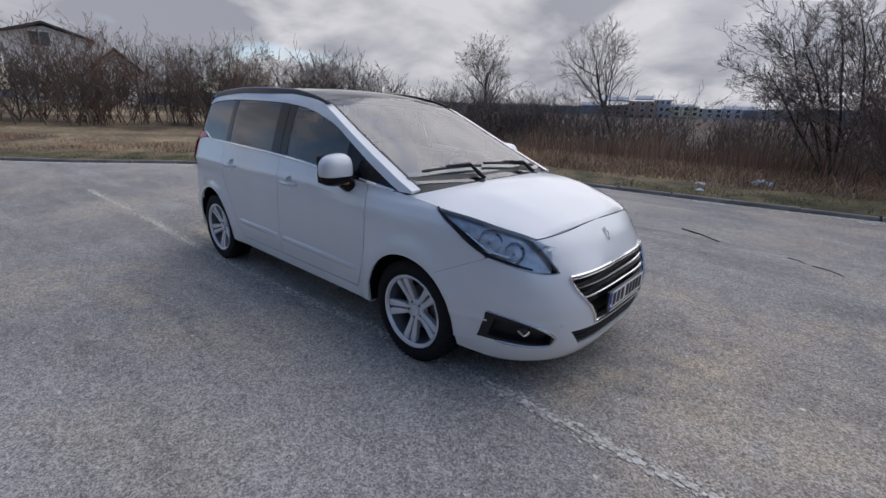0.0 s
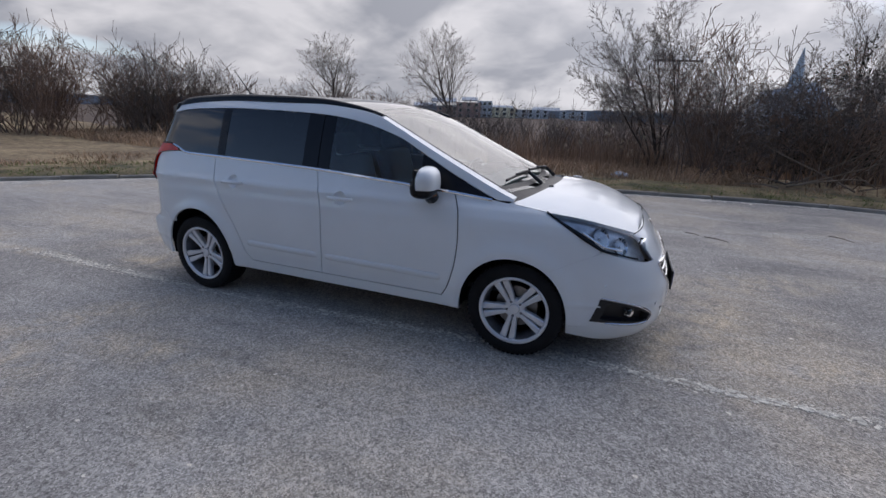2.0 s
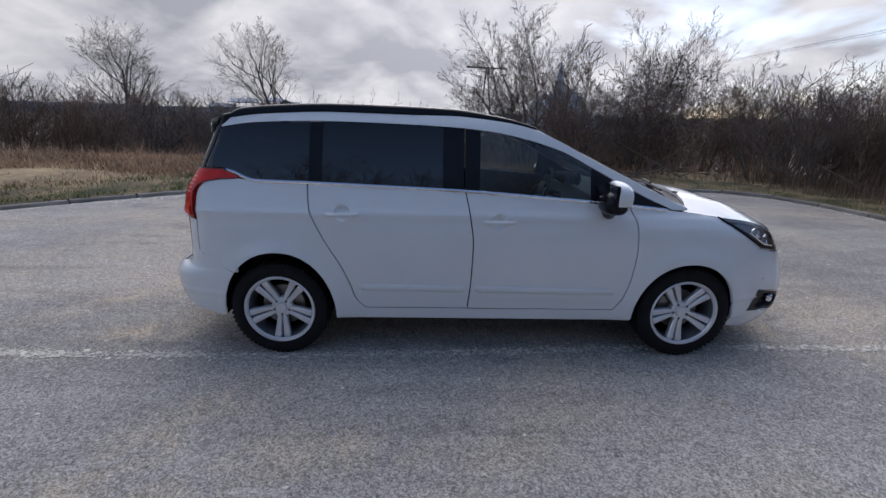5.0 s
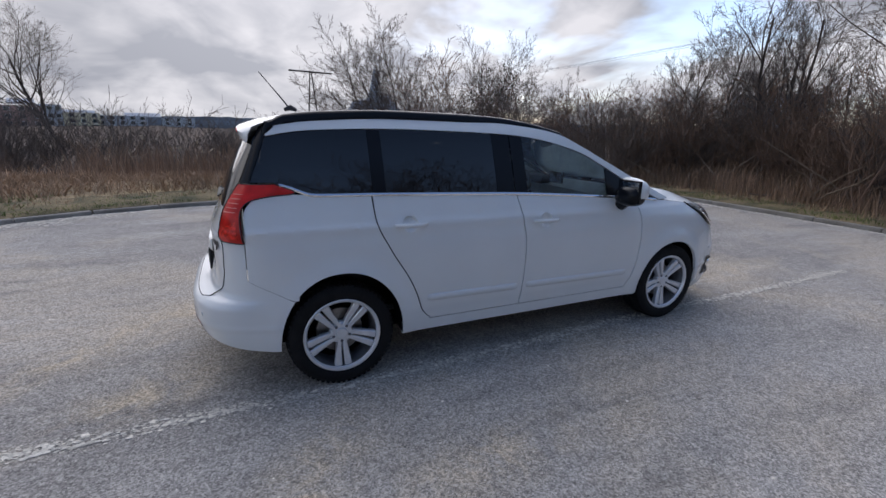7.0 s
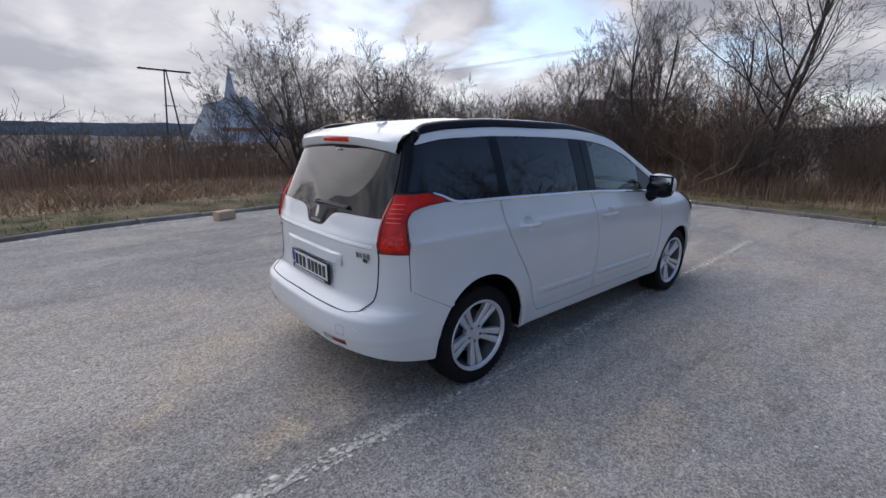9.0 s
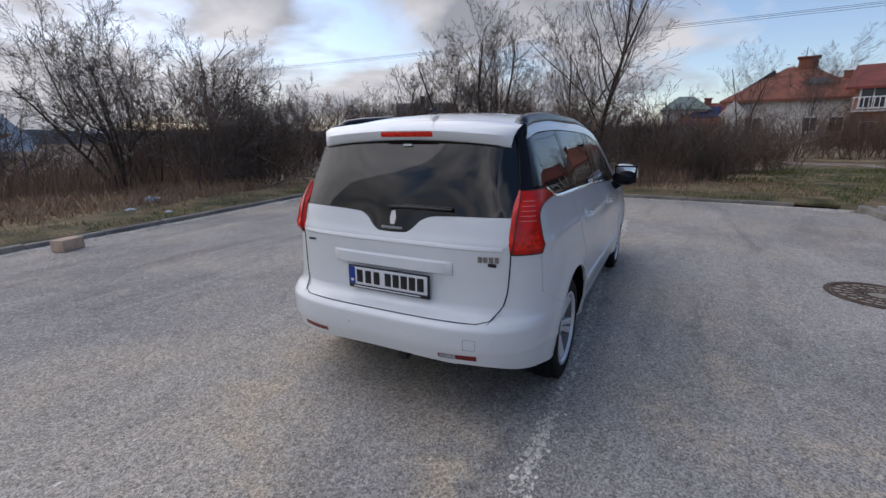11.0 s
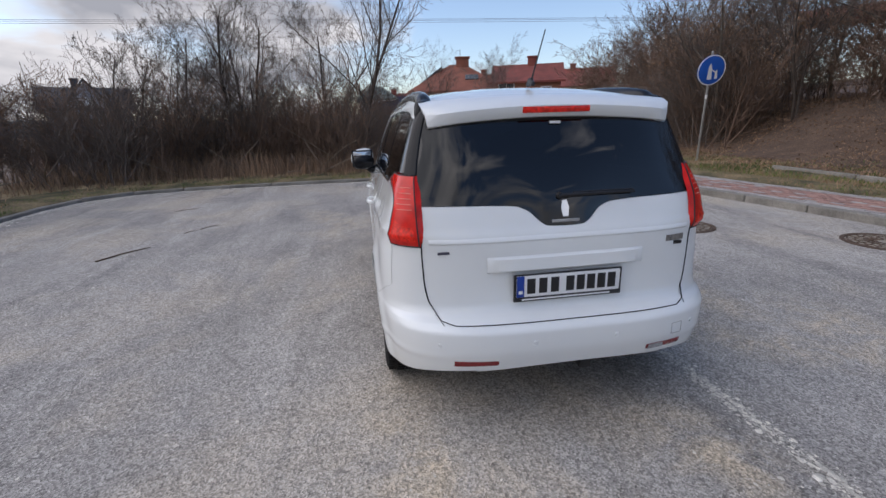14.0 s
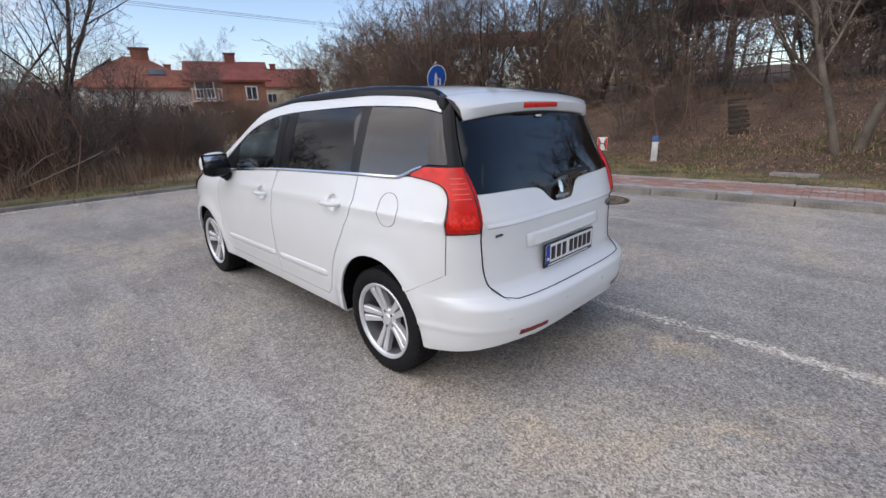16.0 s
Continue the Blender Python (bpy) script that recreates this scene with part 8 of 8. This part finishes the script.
for h_, f_ in ((hA, 1.75), (hB, 1.75), (hC, 1.5), (hT, 1.6), (hR, 1.5), (hG, 1.3)):
    set_back(h_, f_)
# dark house to the north-east, with a gable towards the lot
hD = house("house", "dark-roofed house standing beyond the thicket", 28.4, 17.4, -0.3, 5.4, 4.0, 3.9, 5.2, 119.6, RENDERG, SLATE, [("n", -1.9, 3.2, 0.6, 0.7)], (0.5, 0.5))
b = bmesh.new()
v = [b.verts.new(p) for p in ((-1.45, 2.6, 3.9), (1.45, 2.6, 3.9), (0, 2.6, 5.75), (-1.45, -0.2, 3.9), (1.45, -0.2, 3.9), (0, -0.2, 5.75))]
for f in ((0, 3, 5, 2), (1, 2, 5, 4)):
    b.faces.new([v[i] for i in f])
flange(b, (0, 0, 1), 0.12)
part("gable_roof", b, SLATE, hD, smooth=False)
part("gable_wall", bm_plate([(-1.35, -1.5), (1.35, -1.5), (1.35, 3.95), (0, 5.65), (-1.35, 3.95)], 2.4, lambda a_, b_, d_: (a_, 2.4 + d_, b_)), RENDERG, hD, smooth=False)
gw = part("window", bm_box((1.1, 0.10, 0.62), (0, 2.42, 4.2), 0.01), WINFR, hD, smooth=False)
for x_ in (-0.28, 0.28):
    part("pane", bm_box((0.46, 0.03, 0.5), (x_, 2.48, 4.2), 0), WINFR, gw, smooth=False)
hD.scale = (0.76, 0.76, 0.80)
set_back(hD, 2.4)
# white gabled house to the west
house("house", "white gabled house with a dark roof edge above the hedge", -51.2, 5.75, -0.3, 12.0, 5.3, 6.3, 7.2, -9, RENDERW, SLATE, [("e", -0.3, 6.1, 1.3, 1.1), ("e", -1.5, 3.2, 1.2, 1.2), ("e", 1.4, 3.2, 1.2, 1.2)], None)
house("house", "low extension with a brown roof beside the gabled house", -49.6, 9.9, -0.3, 9.0, 3.0, 4.4, 5.8, -9, RENDERW, mat("brown_roof", (0.10, 0.055, 0.04), 0.8, var=0.2), [("e", 0.0, 2.4, 1.0, 1.0)], None)


def block(name, label, x, y, z0, w, d, h, turn, wallm, roofm, nx, nz, win=(1.2, 1.3), balcony=()):
    """A block of flats with rows of windows on its two long faces."""
    e = empty(name, label, "apartment building", pose(x, y, z0, 0, 0, turn))
    part("wall", bm_box((w, d, h + 3), (0, 0, h / 2 - 1.5), 0.03), wallm, e, smooth=False)
    part("roof", bm_plate([(-d / 2 - 0.4, 0.0), (d / 2 + 0.4, 0.0), (d / 2 + 0.4, 0.25), (0, 0.25 + 0.16 * d), (-d / 2 - 0.4, 0.25)], w + 0.6, lambda a_, b_, d_: (d_ - w / 2 - 0.3, a_, h + b_)), roofm, e, smooth=False)
    for j in range(nz):
        for i in range(nx):
            px, pz = -w / 2 + w * (i + 0.5) / nx, h * (j + 0.55) / nz
            for s_ in (-1, 1):
                wn_ = part("window", bm_box((win[0] + 0.2, 0.12, win[1] + 0.2), (px, s_ * d / 2, pz), 0.02), WINFR, e, smooth=False)
                part("pane", bm_box((win[0], 0.03, win[1]), (px, s_ * (d / 2 + 0.062), pz), 0), WINGL, wn_, smooth=False)
                if (i, j) in balcony:
                    part("balcony", bm_box((win[0] + 1.2, 0.9, 0.95), (px, s_ * (d / 2 + 0.45), pz - win[1] / 2 - 0.3), 0.03), RENDERY if (i + j) % 2 else RENDERG, e, smooth=False)
    return e


block("apartment_building", "cream flats with a red roof up the hill", 21.0, -47.5, 3.8, 12, 9, 6.2, 26, RENDERY, TILER, 4, 2, balcony=((1, 1), (3, 1)))
block("apartment_building", "white flats with a red roof up the hill", -0.6, -53.0, 3.2, 8, 9, 6.2, 8, RENDERW, TILER, 3, 2, balcony=((0, 1), (2, 1)))
block("apartment_building", "white flats with balconies up the hill", 58.0, -50.0, 5.0, 16, 9, 7.0, 45, RENDERW, TILE, 5, 3, balcony=((1, 1), (3, 2)))
block("apartment_building", "white flats on the crest of the hill", -24.0, -54.0, 3.8, 14, 9, 6.6, -12, RENDERW, TILER, 5, 2, balcony=((2, 1), (4, 1)))
# shed with a pale roof on the slope
sh = empty("shed", "low shed with a pale sheet roof on the slope", "shed", pose(5.2, -24.5, land(5.2, -24.5), 0, 0, 12))
part("wall", bm_box((3.4, 1.8, 1.1), (0, 0, 0.2), 0.02), mat("shed_boards", (0.10, 0.085, 0.075), 0.9, var=0.25), sh)
part("roof", bm_box((4.0, 2.6, 0.10), (0, 0, 0.95), 0.02, 1, Matrix.Rotation(radians(-24), 4, "X")), mat("pale_sheet_roof", (0.55, 0.58, 0.62), 0.5, var=0.1), sh)
part("door", bm_box((0.7, 0.06, 0.8), (0.9, 0.92, 0.1), 0.01), BLACKP, sh)
# fence on the crest of the bank
FEN = mat("fence_wood", (0.09, 0.07, 0.06), 0.9, var=0.3)
fen = empty("fence", "dark wire and timber fence on the crest of the bank", "fence", pose(0, 0, 0))
for q in range(12):
    x = -8 + 2.2 * q
    y = -19.0 - 0.05 * q
    part("post", bm_box((0.09, 0.09, 1.3), (x, y, land(x, y) + 0.6), 0.01), FEN, fen)
    if q < 11:
        for hz in (0.35, 0.75, 1.1):
            a, b = Vector((x, y, land(x, y) + hz)), Vector((x + 2.2, y - 0.05, land(x + 2.2, y - 0.05) + hz))
            part("rail", bm_tube([a, b], 0.03, 4), FEN, fen)

# church with a tall tapered spire, far to the north
chh = empty("church", "modern church with steep pale roof and tall spire", "church", pose(48.5, 175.0, -2, 0, 0, 20))
CHW = mat("church_pale_roof", (0.34, 0.37, 0.41), 0.6, var=0.1, scale=0.3)
b = bmesh.new()
v = [b.verts.new(p) for p in ((-13, -9, 0), (13, -9, 0), (13, 9, 0), (-13, 9, 0), (-9, -2, 13), (4, -3, 16), (4, 3, 16), (-9, 2, 13), (13, -8, 4), (13, 8, 4))]
for f in ((0, 1, 8, 5, 4), (2, 3, 7, 6, 9), (3, 0, 4, 7), (4, 5, 6, 7), (5, 8, 9, 6), (1, 2, 9, 8)):
    b.faces.new([v[i] for i in f])
part("roof", b, CHW, chh, smooth=False)
b = bmesh.new()
bmesh.ops.create_cone(b, cap_ends=True, segments=4, radius1=4.2, radius2=0.1, depth=16, matrix=Matrix.Translation((0, 0, 18)))
part("spire", b, CHW, chh, smooth=False)
part("porch", bm_box((20, 14, 5), (0, 0, 2.5), 0.1), RENDERO, chh)

# power line: lattice-legged pole and three wires
pyl = empty("power_pole", "two-legged timber power pole with a cross-arm", "power pole", pose(5.2, 44.0, land(5.2, 44.0), 0, 0, 12))
PW = mat("pole_wood", (0.07, 0.06, 0.055), 0.9, var=0.2)
ptop = 6.7 - land(5.2, 44.0)
for s_ in (-1, 1):
    part("leg", bm_tube([(s_ * 1.0 + 0.15, 0, -0.4), (s_ * 0.06, 0, ptop)], [0.09, 0.06], 8), PW, pyl)
part("cross_arm", bm_box((4.2, 0.12, 0.14), (0, 0, ptop - 0.1), 0.01), PW, pyl)
part("brace", bm_tube([(-0.46, 0, ptop - 3.0), (0.62, 0, ptop - 3.0)], 0.04, 6), PW, pyl)
for x in (-1.9, 0, 1.9):
    part("insulator", bm_lathe([(0.0, 0.0), (0.05, 0.0), (0.03, 0.08), (0.05, 0.10), (0.02, 0.2), (0, 0.2)], 10, "z"), INK, pyl).location = (x, 0, ptop - 0.18)
wires = empty("power_line", "three overhead wires crossing the sky", "power line", pose(0, 0, 0))
for x, z in ((29.2, 8.02), (29.7, 8.0), (30.2, 8.3)):
    pts = [(x + 0.012 * (y - 20), y, z - 1.2 * (1 - ((y - 20) / 90) ** 2) + 1.0) for y in [-70 + 180 * i / 40 for i in range(41)]]
    part("wire", bm_tube(pts, 0.012, 4), WIRE, wires)

# ---- the far distance ----
FADEDR = mat("faded_pink_render", (0.33, 0.21, 0.18), 0.9, var=0.1, scale=0.4)
# pale blue-grey of the hills is distance haze painted into the colour
FARH = mat("hazed_wooded_hills", (0.19, 0.21, 0.245), 1.0, var=0.2, scale=0.02, fine=0.2)
verts, faces = [], []
rgd = random.Random(3)
NH = 260
for ring_, (R, base, top) in enumerate(((430, -8, 10.0), (300, -8, 4.5))):
    i0 = len(verts)
    for q in range(NH + 1):
        a = radians(-10 + 215 * q / NH)
        hgt = top * (0.72 + 0.28 * noise.noise(Vector((a * 6, ring_ * 3.1, 0)))) + 1.1 * noise.noise(Vector((a * 60, ring_, 1))) + 0.6 * rgd.random()
        verts += [(R * math.cos(a), R * math.sin(a), base), (R * math.cos(a), R * math.sin(a), hgt), (1.1 * R * math.cos(a), 1.1 * R * math.sin(a), hgt - 2)]
    for q in range(NH):
        b0 = i0 + 3 * q
        faces += [(b0, b0 + 3, b0 + 4, b0 + 1), (b0 + 1, b0 + 4, b0 + 5, b0 + 2)]
tagged(raw("backdrop", verts, faces, FARH, None, False), "far wooded hills on the horizon, tinted with painted haze", "hills", kind="structure")
for q, (az, dist, w, h, mt) in enumerate(((108.6, 255, 13, 7.5, FADEDR), (106.6, 260, 8, 8.5, RENDERG), (104.6, 262, 16, 5.5, RENDERY), (101.0, 270, 20, 4.8, RENDERG), (111.2, 262, 12, 5.0, FADEDR), (96.0, 280, 15, 4.5, RENDERG), (60.0, 285, 18, 4.0, RENDERG))):
    block("apartment_building", ("distant block of flats on the horizon"), dist * math.cos(radians(az)), dist * math.sin(radians(az)), -4, w, 11, h + 4, az - 90, mt, RENDERG, max(3, int(w / 4)), 4, (1.6, 1.5))
